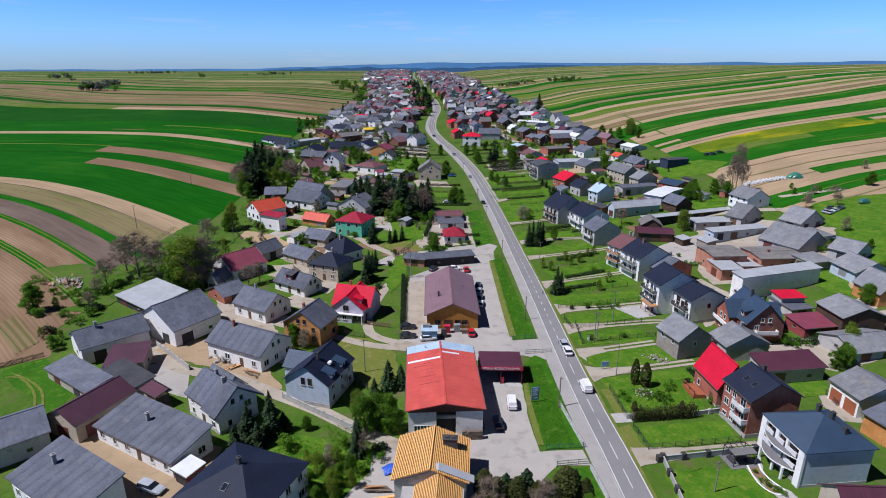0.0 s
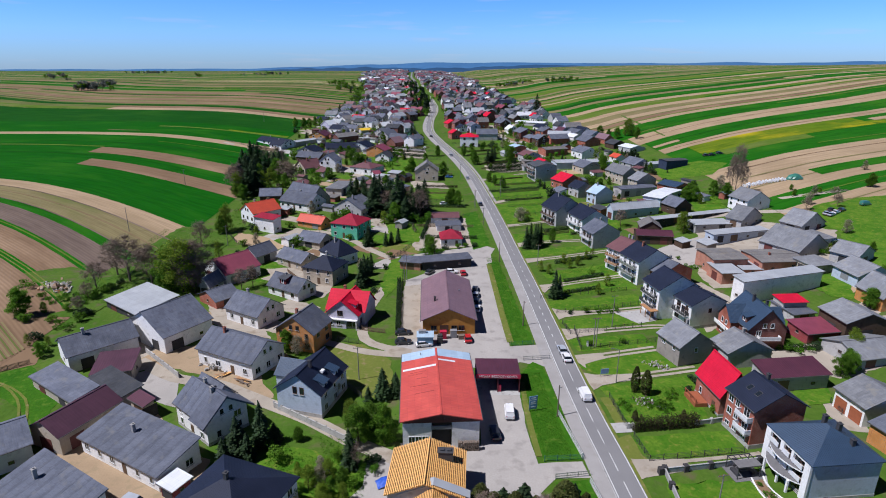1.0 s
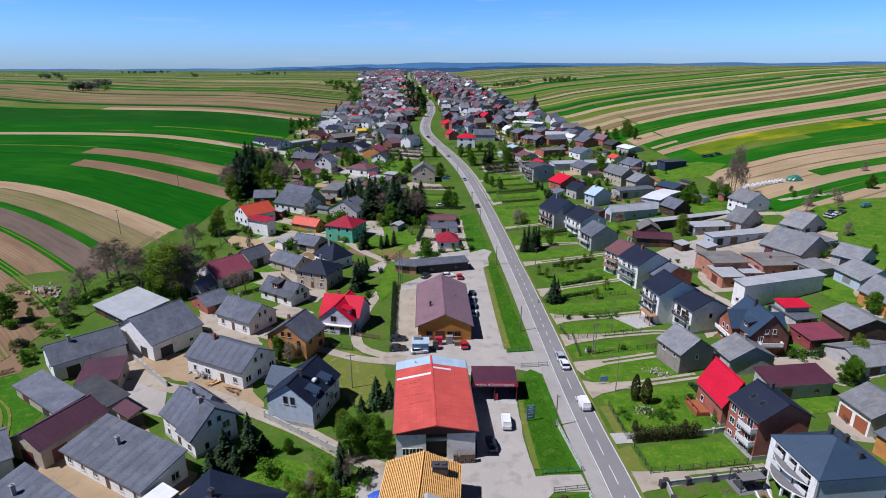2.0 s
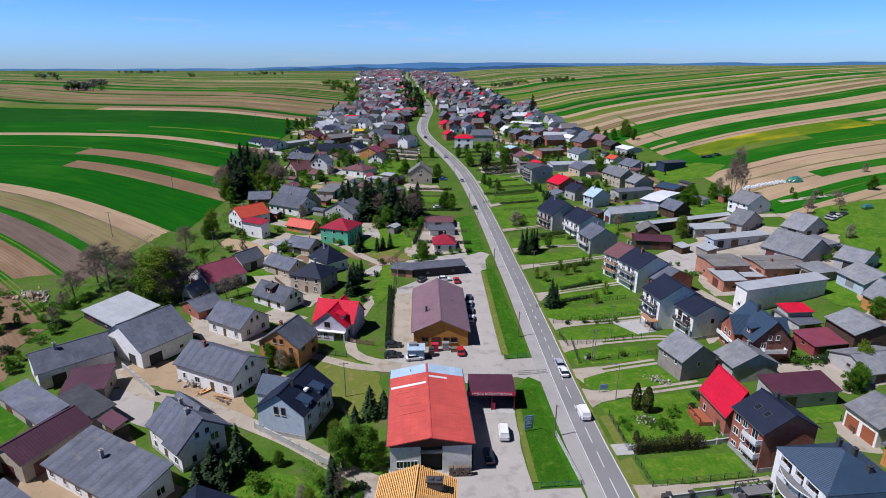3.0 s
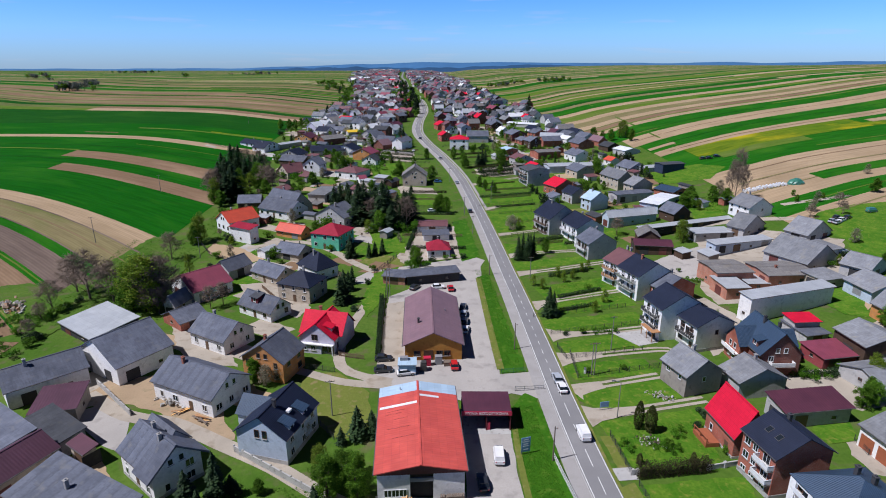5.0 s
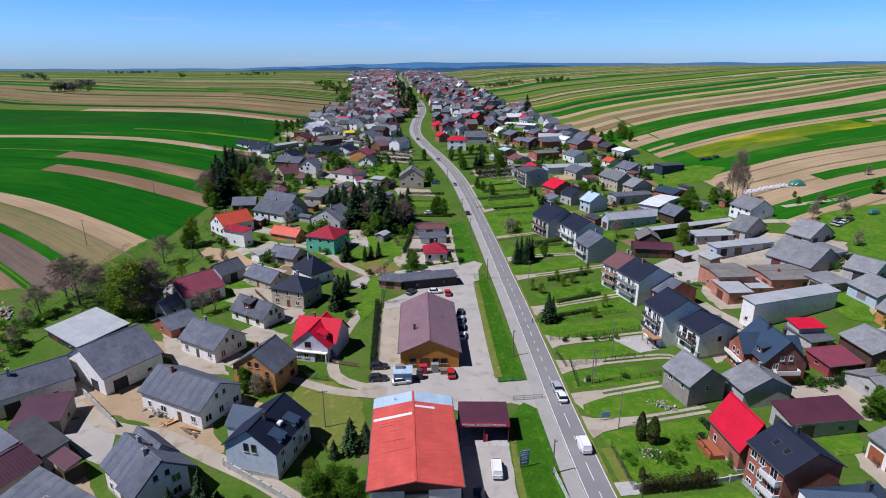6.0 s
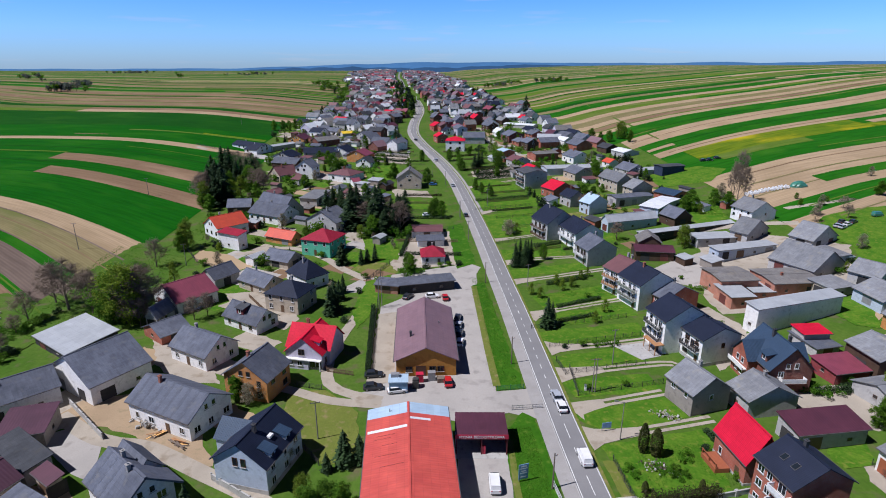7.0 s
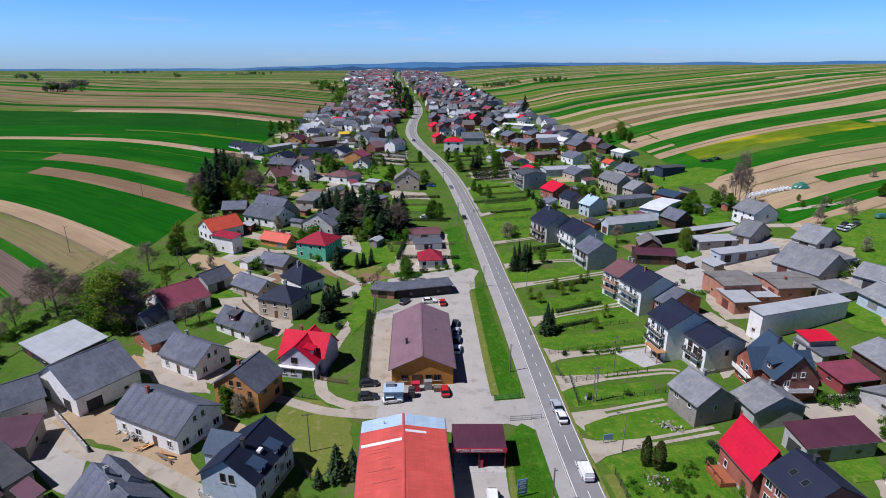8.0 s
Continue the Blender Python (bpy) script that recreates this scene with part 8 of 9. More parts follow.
hedge([(-33.9, 399.6), (-10.7, 391.5)], 1.5, 1.2, "leaf_dark")
hedge([(83.5, 121.5), (95.3, 122.9)], 1.6, 1.4, "leaf_dark")
hedge([(-7.1, 209.6), (-4.5, 236.0)], 1.5, 1.2, "leaf_dark")
hedge([(31.5, 353.0), (55.6, 363.4)], 1.0, 1.2, "leaf_dark")
hedge([(27.9, 325.2), (49.5, 332.6)], 1.0, 1.2, "leaf_dark")
hedge([(-34.1, 412.3), (-11.9, 406.0)], 1.2, 1.2, "leaf_dark")
hedge([(-31.6, 379.6), (-12.1, 370.3)], 1.0, 1.2, "leaf_dark")
hedge([(39.8, 183.7), (54.2, 189.8)], 1.4, 1.2, "leaf_dark")
hedge([(28.6, 342.5), (54.0, 354.8)], 1.3, 1.0, "leaf_dark")
hedge([(28.9, 337.5), (54.3, 348.8)], 1.3, 1.0, "leaf_dark")
hedge([(29.2, 332.7), (54.5, 343.1)], 1.3, 1.0, "leaf_dark")
hedge([(29.4, 327.9), (54.7, 337.5)], 1.3, 1.0, "leaf_dark")
hedge([(-33.7, 401.7), (-11.2, 394.5)], 1.3, 1.0, "leaf_dark")
hedge([(-32.8, 391.0), (-10.5, 384.1)], 1.3, 1.0, "leaf_dark")
hedge([(-32.0, 380.7), (-9.9, 374.2)], 1.3, 1.0, "leaf_dark")

# ---- fences, walls and railings ----
fence([(35.1, 102.2), (35.5, 92.0)], "mesh")
fence([(36.5, 82.8), (54.0, 85.0)], "mesh")
fence([(35.9, 89.3), (36.5, 82.8)], "mesh")
fence([(34.1, 122.3), (53.6, 126.5)], "mesh")
fence([(34.9, 133.2), (34.1, 122.3)], "mesh")
fence([(32.4, 143.2), (56.8, 148.8)], "mesh")
fence([(32.6, 136.6), (33.4, 130.6)], "mesh")
fence([(33.4, 130.6), (52.9, 134.9)], "mesh")
fence([(38.0, 80.1), (37.2, 68.5)], "posts")
fence([(35.7, 92.0), (36.6, 92.0)], "wall")
fence([(49.0, 92.9), (55.3, 94.2)], "wall")
fence([(37.2, 79.7), (55.2, 82.4)], "posts")
fence([(29.7, 153.4), (56.9, 159.7)], "mesh")
fence([(-19.9, 133.1), (-13.8, 131.4)], "wood")
fence([(-22.9, 143.9), (-19.9, 133.1)], "wood")
fence([(-28.0, 128.2), (-19.7, 125.7)], "mesh")
fence([(-69.7, 121.5), (-56.9, 110.1)], "boards")
fence([(-32.9, 99.0), (-15.0, 87.0)], "boards")
fence([(-13.0, 196.7), (-10.2, 131.5)], "mesh")
fence([(23.4, 96.5), (25.1, 83.3)], "rail")
fence([(24.9, 77.7), (25.8, 70.3)], "rail")
fence([(18.3, 82.8), (25.0, 83.3)], "green")
fence([(17.5, 124.6), (23.1, 125.2)], "green")
fence([(19.4, 78.5), (25.1, 79.2)], "steel")
fence([(19.6, 117.5), (25.7, 118.0)], "steel")
fence([(78.9, 96.1), (79.3, 100.1)], "mesh")
fence([(28.4, 222.5), (52.3, 230.4)], "mesh")
fence([(23.8, 267.1), (50.1, 274.8)], "mesh")
fence([(-100.2, 111.1), (-93.8, 116.4)], "wood")
fence([(-158.8, 417.1), (-132.3, 398.9), (-111.7, 389.1)], "mesh")
fence([(-33.9, 399.6), (-10.7, 389.5)], "wall")
fence([(-75.9, 256.6), (-68.2, 247.2)], "mesh")
fence([(-10.6, 203.0), (-16.9, 187.8)], "mesh")
fence([(-50.3, 176.0), (-39.4, 160.8)], "wood")
fence([(-92.0, 227.6), (-77.6, 206.0), (-58.9, 193.6)], "mesh")
fence([(-25.3, 113.9), (-15.9, 102.2)], "mesh")

# ---- poles: x, y, height ----
pole("utility", -11.1, 167.2, 9)
pole("utility", -10.4, 168.2, 9)
pole("utility", -124.2, 217.2, 10)
pole("utility", -133.0, 290.2, 9)
pole("utility", -79.7, 202.8, 8)
pole("utility", 37.4, 123.7, 8)
pole("utility", 45.2, 134.9, 9)
pole("utility", -17.4, 109.4, 8)
pole("utility", 33.8, 183.7, 7)
pole("utility", 18.2, 227.9, 7.5)
pole("utility", 16.3, 256.9, 7.5)
pole("utility", 11.6, 315.4, 7.5)
pole("utility", 30.1, 274.7, 8)
pole("utility", -155.8, 506.8, 8)
pole("utility", 43.5, 72.5, 6)
pole("utility", 38.0, 123.7, 8)
pole("post", 22.0, 135.6, 7.0)
pole("post", 23.1, 95.7, 7.0)
pole("post", 20.8, 186.0, 7.0)
pole("lamp", 38.2, 107.9, 8.0)
pole("lamp", 16.4, 254.0, 8.0)
pole("lamp", 4.7, 332.4, 8)

# ---- vehicles: x, y, turn ----
car("hatch", "car_silver", 29.3, 121.5, 92, "silver hatchback on the road")
car("hatch", "car_white", 29.5, 117.9, 92, "white car on the road")
car("van", "car_white", 30.1, 102.4, 92, "white van on the road")
car("hatch", "car_silver", 15.3, 311.3, 100, "silver car on the road")
car("hatch", "car_dark", 19.0, 258.0, 95, "dark car on the road")
car("hatch", "car_white", -11.0, 399.7, 100, "white car on the road")
car("hatch", "car_dark", -7.2, 445.2, 110, "dark car on the road")
car("hatch", "car_silver", 7.1, 374.1, 110, "silver car on the road")
car("van", "car_white", 13.8, 96.5, 88, "white delivery van parked in the yard")
car("hatch", "car_dark", 10.4, 90.1, 95, "dark car parked in shade by the hall")
car("estate", "car_silver", -46.9, 72.9, -20, "silver estate car in the farmyard")
car("hatch", "car_white", -3.6, 124.5, 10, "white car parked by the shop")
car("hatch", "car_red", 7.1, 127.6, 95, "red car parked before the shop")
car("hatch", "car_red", 7.7, 173.5, 95, "red car parked behind the shop")
car("hatch", "car_white", 4.0, 174.5, 5, "white car behind the shop")
car("hatch", "car_dark", -3.2, 174.5, 60, "dark car parked behind the shop")
car("hatch", "car_dark", -9.1, 130.8, 5, "dark car parked by the hedge")
car("hatch", "car_dark", -8.8, 125.8, 5, "dark car parked by the hedge")
car("hatch", "car_dark", 10.8, 159.6, 80, "car parked along the shop wall")
car("hatch", "car_silver", 10.8, 155.1, 80, "car parked along the shop wall")
car("hatch", "car_dark", 10.8, 150.4, 80, "car parked along the shop wall")
car("hatch", "car_white", 10.7, 145.5, 80, "car parked along the shop wall")
car("hatch", "car_dark", 91.9, 205.4, 20, "dark car parked in the farmyard")
car("hatch", "car_dark", 158.0, 333.4, 10, "dark car parked at the field edge")
car("hatch", "car_dark", 161.5, 333.7, 10, "dark car parked at the field edge")
car("hatch", "car_dark", 167.4, 337.0, 10, "dark car parked at the field edge")
car("hatch", "car_silver", 153.8, 216.7, 30, "old car on a scrap heap")
car("hatch", "car_dark", 157.8, 220.2, 30, "old car on a scrap heap")
car("hatch", "car_white", 157.6, 217.1, 30, "old car on a scrap heap")
car("hatch", "car_dark", 161.3, 219.3, 30, "old car on a scrap heap")
car("hatch", "car_silver", 154.4, 214.9, 30, "old car on a scrap heap")
car("van", "car_green", 175.0, 225.4, 10, "green trailer in the meadow")
car("hatch", "car_white", 2.1, 258.9, 20, "white car parked by the pines")
car("hatch", "car_blue", 5.1, 314.0, 0, "blue car parked by the house")
car("hatch", "car_silver", 138.9, 189.6, 10, "silver car by the barn")

# ---- the far village ----
far_rnd = random.Random(77)
ROOF_MIX = ["slate"] * 10 + ["slate_dark"] * 3 + ["slate_brown"] * 3 + ["slate"] * 4 + ["maroon", "maroon_dull", "maroon_dull", "maroon_pink", "tile_navy", "tile_navy", "tile_navy", "tile_navy", "sheet_pale", "sheet_pale", "sheet_white", "brown_sheet"]
FAR_MIX = ["slate"] * 7 + ["slate_pale"] * 4 + ["slate_dark"] * 3 + ["slate_brown"] * 3 + ["maroon_dull"] * 5 + ["maroon_pink"] * 4 + ["maroon"] * 2 + ["sheet_pale"] * 2 + ["sheet_white"] + ["brown_sheet"] * 2 + ["crimson", "tile_navy"]
WALL_MIX = ["plaster_white", "plaster_white", "plaster_white", "plaster_beige", "plaster_grey", "plaster_grey", "brick_red", "brick_dark", "plaster_lilac", "wood_brown"]


def free_spot(x, y, r):
    return all((x - a) ** 2 + (y - b) ** 2 > (r + c * 0.85) ** 2 for a, b, c in FOOT if abs(b - y) < 40)


def fill_village(y0, y1, tries, left_in, left_out, right_in, right_out):
    for _ in range(tries):
        y = far_rnd.uniform(y0, y1)
        side = far_rnd.choice([-1, 1])
        k = far_rnd.random()
        rx = road_x(y)
        x = rx - (left_in + (left_out - left_in) * k) if side < 0 else rx + right_in + (right_out - right_in) * k
        L, D = far_rnd.uniform(9, 15), far_rnd.uniform(7.5, 10.5)
        if not free_spot(x, y, max(L, D) * 0.42):
            continue
        front = k < 0.45
        yaw = (far_rnd.choice([-28, 55]) if side < 0 else far_rnd.choice([-72, -72, 15])) + far_rnd.uniform(-6, 6)
        eave = far_rnd.choice([3.0, 5.2, 5.6]) if front else far_rnd.uniform(2.8, 4.2)
        if y > 520:
            distant_house(x, y, yaw, L, D, eave, far_rnd.uniform(2.2, 3.8), far_rnd.choice(FAR_MIX), far_rnd.choice(WALL_MIX))
            continue
        house(round(x, 1), round(y, 1), yaw, L, D, eave, far_rnd.uniform(2.2, 3.8), "hip" if front and far_rnd.random() < 0.15 else "x", far_rnd.choice(ROOF_MIX), far_rnd.choice(WALL_MIX),
              kind="house" if front else far_rnd.choice(["house", "barn", "barn"]), stacks=1 if front else 0, far=y > 330)


DISTANT = bmesh.new()
SLOTS = sorted(set(ROOF_MIX + FAR_MIX)) + sorted(set(WALL_MIX)) + ["glass", "chimney_grey"]


def distant_house(x, y, yaw, L, D, eave, rise, roof_mat, wall_mat):
    """A small house of the far street, added to the one mesh of them."""
    bm = DISTANT
    m = pose(x, y, ground_z(x, y), 0, 0, yaw)
    FOOT.append((x, y, max(L, D) / 2))
    hx, hy, o = L / 2 - 0.4, D / 2 - 0.4, 0.4
    w, rf = SLOTS.index(wall_mat), SLOTS.index(roof_mat)

    def face(pts, slot):
        bm.faces.new([bm.verts.new(m @ Vector(p)) for p in pts]).material_index = slot

    top = eave + rise * o / (D / 2) - 0.1
    for s in (-1, 1):
        q = [(-hx, s * hy, -1), (hx, s * hy, -1), (hx, s * hy, top), (-hx, s * hy, top)]
        face(q if s < 0 else q[::-1], w)
        q = [(s * hx, -hy, -1), (s * hx, hy, -1), (s * hx, hy, top), (s * hx, 0, eave + rise - 0.1), (s * hx, -hy, top)]
        face(q if s > 0 else q[::-1], w)
        q = [(-L / 2, s * D / 2, eave), (L / 2, s * D / 2, eave), (L / 2, 0, eave + rise), (-L / 2, 0, eave + rise)]
        face(q if s < 0 else q[::-1], rf)
        face([(p[0], p[1], p[2] - 0.15) for p in (q[::-1] if s < 0 else q)], rf)
    n = len(SLOTS)
    for i in range(int(L / 3)):
        u = -hx + (i + 0.5) * 2 * hx / int(L / 3)
        for z in (1.0, 3.6) if eave > 4.5 else (1.0,):
            box(bm, u - 0.6, u + 0.6, -hy - 0.05, -hy + 0.05, z, z + 1.4, n - 2, m)
    for u in (-0.25, 0.25):
        box(bm, hx - 0.05, hx + 0.05, u * D - 0.6, u * D + 0.6, 1.2, 2.6, n - 2, m)
    box(bm, -0.3, 0.3, -0.9, -0.3, eave + rise * 0.5, eave + rise + 0.8, n - 1, m)


THICKET = bmesh.new()


def distant_tree(x, y, h, dark, tone=1):
    """A tree of the far distance, added to the one mesh of them."""
    z = ground_z(x, y)
    r = far_rnd
    cone_between(THICKET, (x, y, z - 0.3), (x, y, z + h * 0.6), h * 0.025, h * 0.01, 4)
    k = len(THICKET.faces)
    lobes = [Vector((0, 0, h * 0.5))] + [Vector((r.gauss(0, h * 0.2), r.gauss(0, h * 0.2), h * r.uniform(0.28, 0.7))) for _ in range(3)]
    for i in range(100):
        if dark:
            q = r.random()
            rad, a = h * (0.24 * (1 - q) + 0.03) * r.uniform(0.5, 1.1), r.uniform(0, 2 * math.pi)
            c = Vector((x + rad * math.cos(a), y + rad * math.sin(a), z + h * (0.1 + 0.9 * q)))
        else:
            d = Vector((r.gauss(0, 1), r.gauss(0, 1), r.gauss(0, 0.8))).normalized()
            c = Vector((x, y, z)) + lobes[i % 4] + d * h * r.uniform(0.08, 0.29)
        u = Vector((r.gauss(0, 1), r.gauss(0, 1), r.gauss(0, 0.7))).normalized() * h * 0.1
        w = u.cross(Vector((r.gauss(0, 1), r.gauss(0, 1), r.gauss(0, 1)))).normalized() * h * 0.06
        f = THICKET.faces.new([THICKET.verts.new(c + v) for v in (-u, w, u, -w)])
        f.material_index = 2 if dark else tone


# landmarks along the far street
house(-119.1, 411.8, -38.4, 34.0, 10.0, 2.6, 2.5, "x", "tile_navy", "plaster_white", far=True)
house(-113.3, 400.7, -28.0, 11.5, 10.4, 2.6, 3.0, "x", "tile_navy", "plaster_white", far=True)
house(-100.7, 415.6, 56.8, 23.6, 8.0, 2.9, 0.8, "x", "sheet_pale", "plaster_beige", far=True, kind="barn", stacks=0)
house(-92.6, 442.0, -18.0, 14.3, 13.0, 2.6, 3.2, "y", "maroon", "brick_orange", far=True)
house(-87.4, 378.8, -18.0, 14.3, 13.0, 3.0, 3.2, "y", "tile_navy", "plaster_grey", far=True)
house(-67.7, 390.3, 14.3, 23.0, 12.0, 3.1, 3.0, "x", "tile_navy", "plaster_grey", far=True, kind="barn", stacks=0)
house(-54.3, 394.4, -18.0, 14.3, 13.0, 3.1, 3.2, "y", "tile_navy", "plaster_white", far=True)
house(-40.8, 377.1, -18.0, 13.8, 12.6, 4.1, 3.0, "y", "maroon_pink", "brick_orange", far=True)
house(-35.5, 361.3, -18.0, 10.3, 9.4, 2.6, 3.2, "y", "slate_dark", "plaster_white", far=True)
house(-61.2, 464.7, 26.0, 9.7, 8.0, 2.6, 1.5, "x", "sheet_yellow", "plaster_grey", far=True, kind="barn", stacks=0)
house(-71.6, 428.6, 46.6, 19.7, 9.0, 3.9, 2.5, "x", "slate_brown", "brick_dark", far=True, kind="barn", stacks=0)
house(-83.1, 466.1, -28.0, 11.6, 10.6, 3.6, 3.0, "x", "tile_navy", "plaster_white", far=True)
house(-71.5, 471.5, -28.0, 11.3, 10.3, 3.2, 2.5, "x", "slate", "plaster_white", far=True)
house(-80.2, 556.9, -18.0, 11.9, 10.8, 3.2, 3.2, "y", "slate", "plaster_white", far=True)
house(-35.9, 481.9, -28.0, 9.3, 8.4, 3.7, 3.0, "x", "slate", "plaster_white", far=True)
house(-21.4, 443.7, -18.0, 7.2, 6.5, 3.5, 3.0, "y", "slate", "plaster_green", far=True)
house(-34.5, 575.1, -32.2, 13.2, 10.0, 3.3, 3.0, "x", "crimson", "plaster_white", far=True)
house(-42.9, 328.3, -28.0, 15.4, 14.0, 3.6, 2.6, "hip", "maroon_dull", "plaster_white", far=True)
house(-36.1, 314.9, 22.2, 4.6, 7.0, 2.6, 1.5, "x", "maroon_pink", "plaster_white", far=True, stacks=0)
house(-82.2, 361.1, -22.2, 18.0, 11.0, 2.6, 3.0, "x", "slate", "wood_brown", far=True, kind="barn", stacks=0)
house(21.1, 410.8, -5.0, 13.6, 12.3, 6.8, 2.4, "hip", "crimson", "plaster_white", far=True)
house(11.4, 440.4, -72.0, 9.8, 8.9, 4.3, 2.6, "x", "crimson", "brick_red", far=True)
house(9.7, 492.2, -72.0, 11.8, 10.7, 3.8, 3.0, "x", "crimson", "brick_red", far=True)
house(35.7, 437.8, 0.4, 16.4, 14.0, 4.3, 3.5, "x", "slate", "plaster_grey", far=True, kind="barn", stacks=0)
house(80.8, 505.1, -32.4, 28.0, 11.0, 2.6, 1.0, "x", "sheet_white", "plaster_grey", far=True, kind="barn", stacks=0)
house(65.2, 442.8, -72.0, 14.3, 13.0, 4.7, 3.0, "x", "slate", "brick_dark", far=True)
house(83.0, 448.9, -72.0, 12.8, 11.7, 4.4, 2.5, "x", "slate", "brick_red", far=True)
house(69.6, 427.5, -72.0, 11.8, 10.7, 2.9, 2.0, "x", "slate", "brick_red", far=True)
house(90.8, 433.7, -11.8, 17.3, 9.0, 3.8, 2.5, "x", "sheet_pale", "plaster_white", far=True, kind="barn", stacks=0)
house(104.0, 435.0, -72.0, 14.3, 13.0, 3.4, 3.2, "x", "slate", "plaster_grey", far=True, kind="barn", stacks=0)
house(105.2, 403.4, -72.0, 14.2, 12.9, 3.6, 3.2, "x", "slate", "brick_red", far=True, kind="barn", stacks=0)
house(53.4, 388.8, -72.0, 10.1, 9.1, 3.8, 1.2, "x", "sheet_blue", "brick_red", far=True)
house(56.7, 357.6, -72.0, 12.3, 11.2, 4.3, 2.5, "x", "maroon_dull", "plaster_grey", far=True)
house(61.0, 334.7, -72.0, 10.1, 9.2, 4.0, 2.5, "x", "crimson", "plaster_grey", far=True)
house(75.9, 379.9, 18.5, 17.1, 12.0, 4.2, 1.0, "x", "slate_brown", "brick_red", far=True, kind="workshop", stacks=0)
house(85.5, 342.1, 7.4, 34.0, 12.0, 3.4, 0.6, "x", "sheet_pale", "plaster_blue", far=True, kind="barn", stacks=0)
house(85.7, 328.1, -72.0, 12.9, 11.8, 3.6, 3.0, "x", "slate", "plaster_beige", far=True)
house(94.9, 369.1, -72.0, 14.3, 13.0, 3.6, 3.0, "x", "slate", "plaster_white", far=True)
house(126.1, 371.3, -72.0, 13.4, 12.2, 2.6, 1.5, "x", "sheet_white", "plaster_grey", far=True, kind="barn", stacks=0)
house(120.2, 387.7, -72.0, 11.4, 10.4, 2.7, 2.5, "x", "slate_dark", "wood_brown", far=True, kind="barn", stacks=0)
house(109.9, 347.9, -72.0, 8.1, 7.4, 2.8, 2.0, "x", "orange_red", "plaster_white", far=True, stacks=0)
house(132.7, 319.0, 16.2, 14.7, 8.0, 4.2, 0.4, "x", "slate_dark", "cladding_navy", far=True, kind="barn", stacks=0)
house(123.2, 323.9, 18.2, 12.9, 8.0, 2.6, 0.4, "x", "sheet_pale", "plaster_grey", far=True, kind="barn", stacks=0)
house(115.1, 328.4, -72.0, 13.3, 12.1, 2.6, 3.2, "x", "slate", "plaster_grey", far=True)
fill_village(470, 520, 60, 14, 95, 20, 118)
fill_village(400, 470, 50, 20, 40, 60, 118)
fill_village(520, 640, 420, 14, 95, 14, 112)
fill_village(640, 1000, 900, 13, 78, 13, 95)
fill_village(1000, 1500, 1100, 14, 100, 14, 105)
fill_village(1500, 2450, 1300, 14, 125, 14, 120)
metric_uv(DISTANT)
tagged(part("distant_houses", DISTANT, SLOTS), "crowded houses with grey and red roofs far along the street", "houses", kind="stuff")
for _ in range(900):
    y = far_rnd.uniform(330, 1900)
    k = far_rnd.choice([-1, 1])
    x = road_x(y) + k * far_rnd.uniform(9, 100)
    if free_spot(x, y, 0.5):
        if y < 480:
            tree(far_rnd.choice(["broadleaf", "broadleaf", "conifer", "spring", "blossom"]), round(x, 1), round(y, 1), far_rnd.uniform(3, 6.5))
        else:
            distant_tree(x, y, far_rnd.uniform(4, 9), far_rnd.random() < 0.25)
# trees standing close together along the bends
for _ in range(130):
    y = far_rnd.uniform(560, 900)
    x = road_x(y) - far_rnd.uniform(7, 30) * (0.5 + 0.5 * far_rnd.random())
    distant_tree(x, y, far_rnd.uniform(8, 13), far_rnd.random() < 0.6)
# gardens: beds, gravel and shrubs between the houses
SORTS = {"soil_brown": "dug brown garden bed", "soil_pale": "pale dry garden bed", "gravel": "small gravel yard by a house", "lawn": "mown green garden lawn", "dry_grass": "yellowed patch of garden grass", "tarmac_old": "small paved yard by a house"}
for _ in range(420):
    y = far_rnd.uniform(110, 520)
    k = far_rnd.choice([-1, 1])
    x = road_x(y) + k * far_rnd.uniform(38 if k < 0 else 45, 100)
    if not free_spot(x, y, 2.0) or (y < 190 and -30 < x < 85):
        continue
    q = radians((-28 if k < 0 else -72) + far_rnd.uniform(-5, 5))
    a, b = far_rnd.uniform(3, 8), far_rnd.uniform(2.5, 6)
    m = far_rnd.choice(["soil_brown", "soil_pale", "gravel", "gravel", "lawn", "lawn", "dry_grass", "tarmac_old"])
    patch([(x + u * a * math.cos(q) - v * b * math.sin(q), y + u * a * math.sin(q) + v * b * math.cos(q)) for u, v in ((-1, -1), (1, -1), (1, 1), (-1, 1))], m, far_rnd.uniform(0.03, 0.05), SORTS[m])
for _ in range(620):
    y = far_rnd.uniform(105, 480)
    k = far_rnd.choice([-1, 1])
    x = road_x(y) + k * far_rnd.uniform(30, 112)
    if free_spot(x, y, 0.6) and not (y < 215 and -26 < x < 128) and not (y < 170 and -90 < x < 0):
        tree(far_rnd.choice(["shrub", "shrub", "shrub", "blossom", "broadleaf", "bare", "spring", "conifer"]), round(x, 1), round(y, 1), far_rnd.uniform(1.5, 4.0) * far_rnd.choice([1, 1, 1.7]))
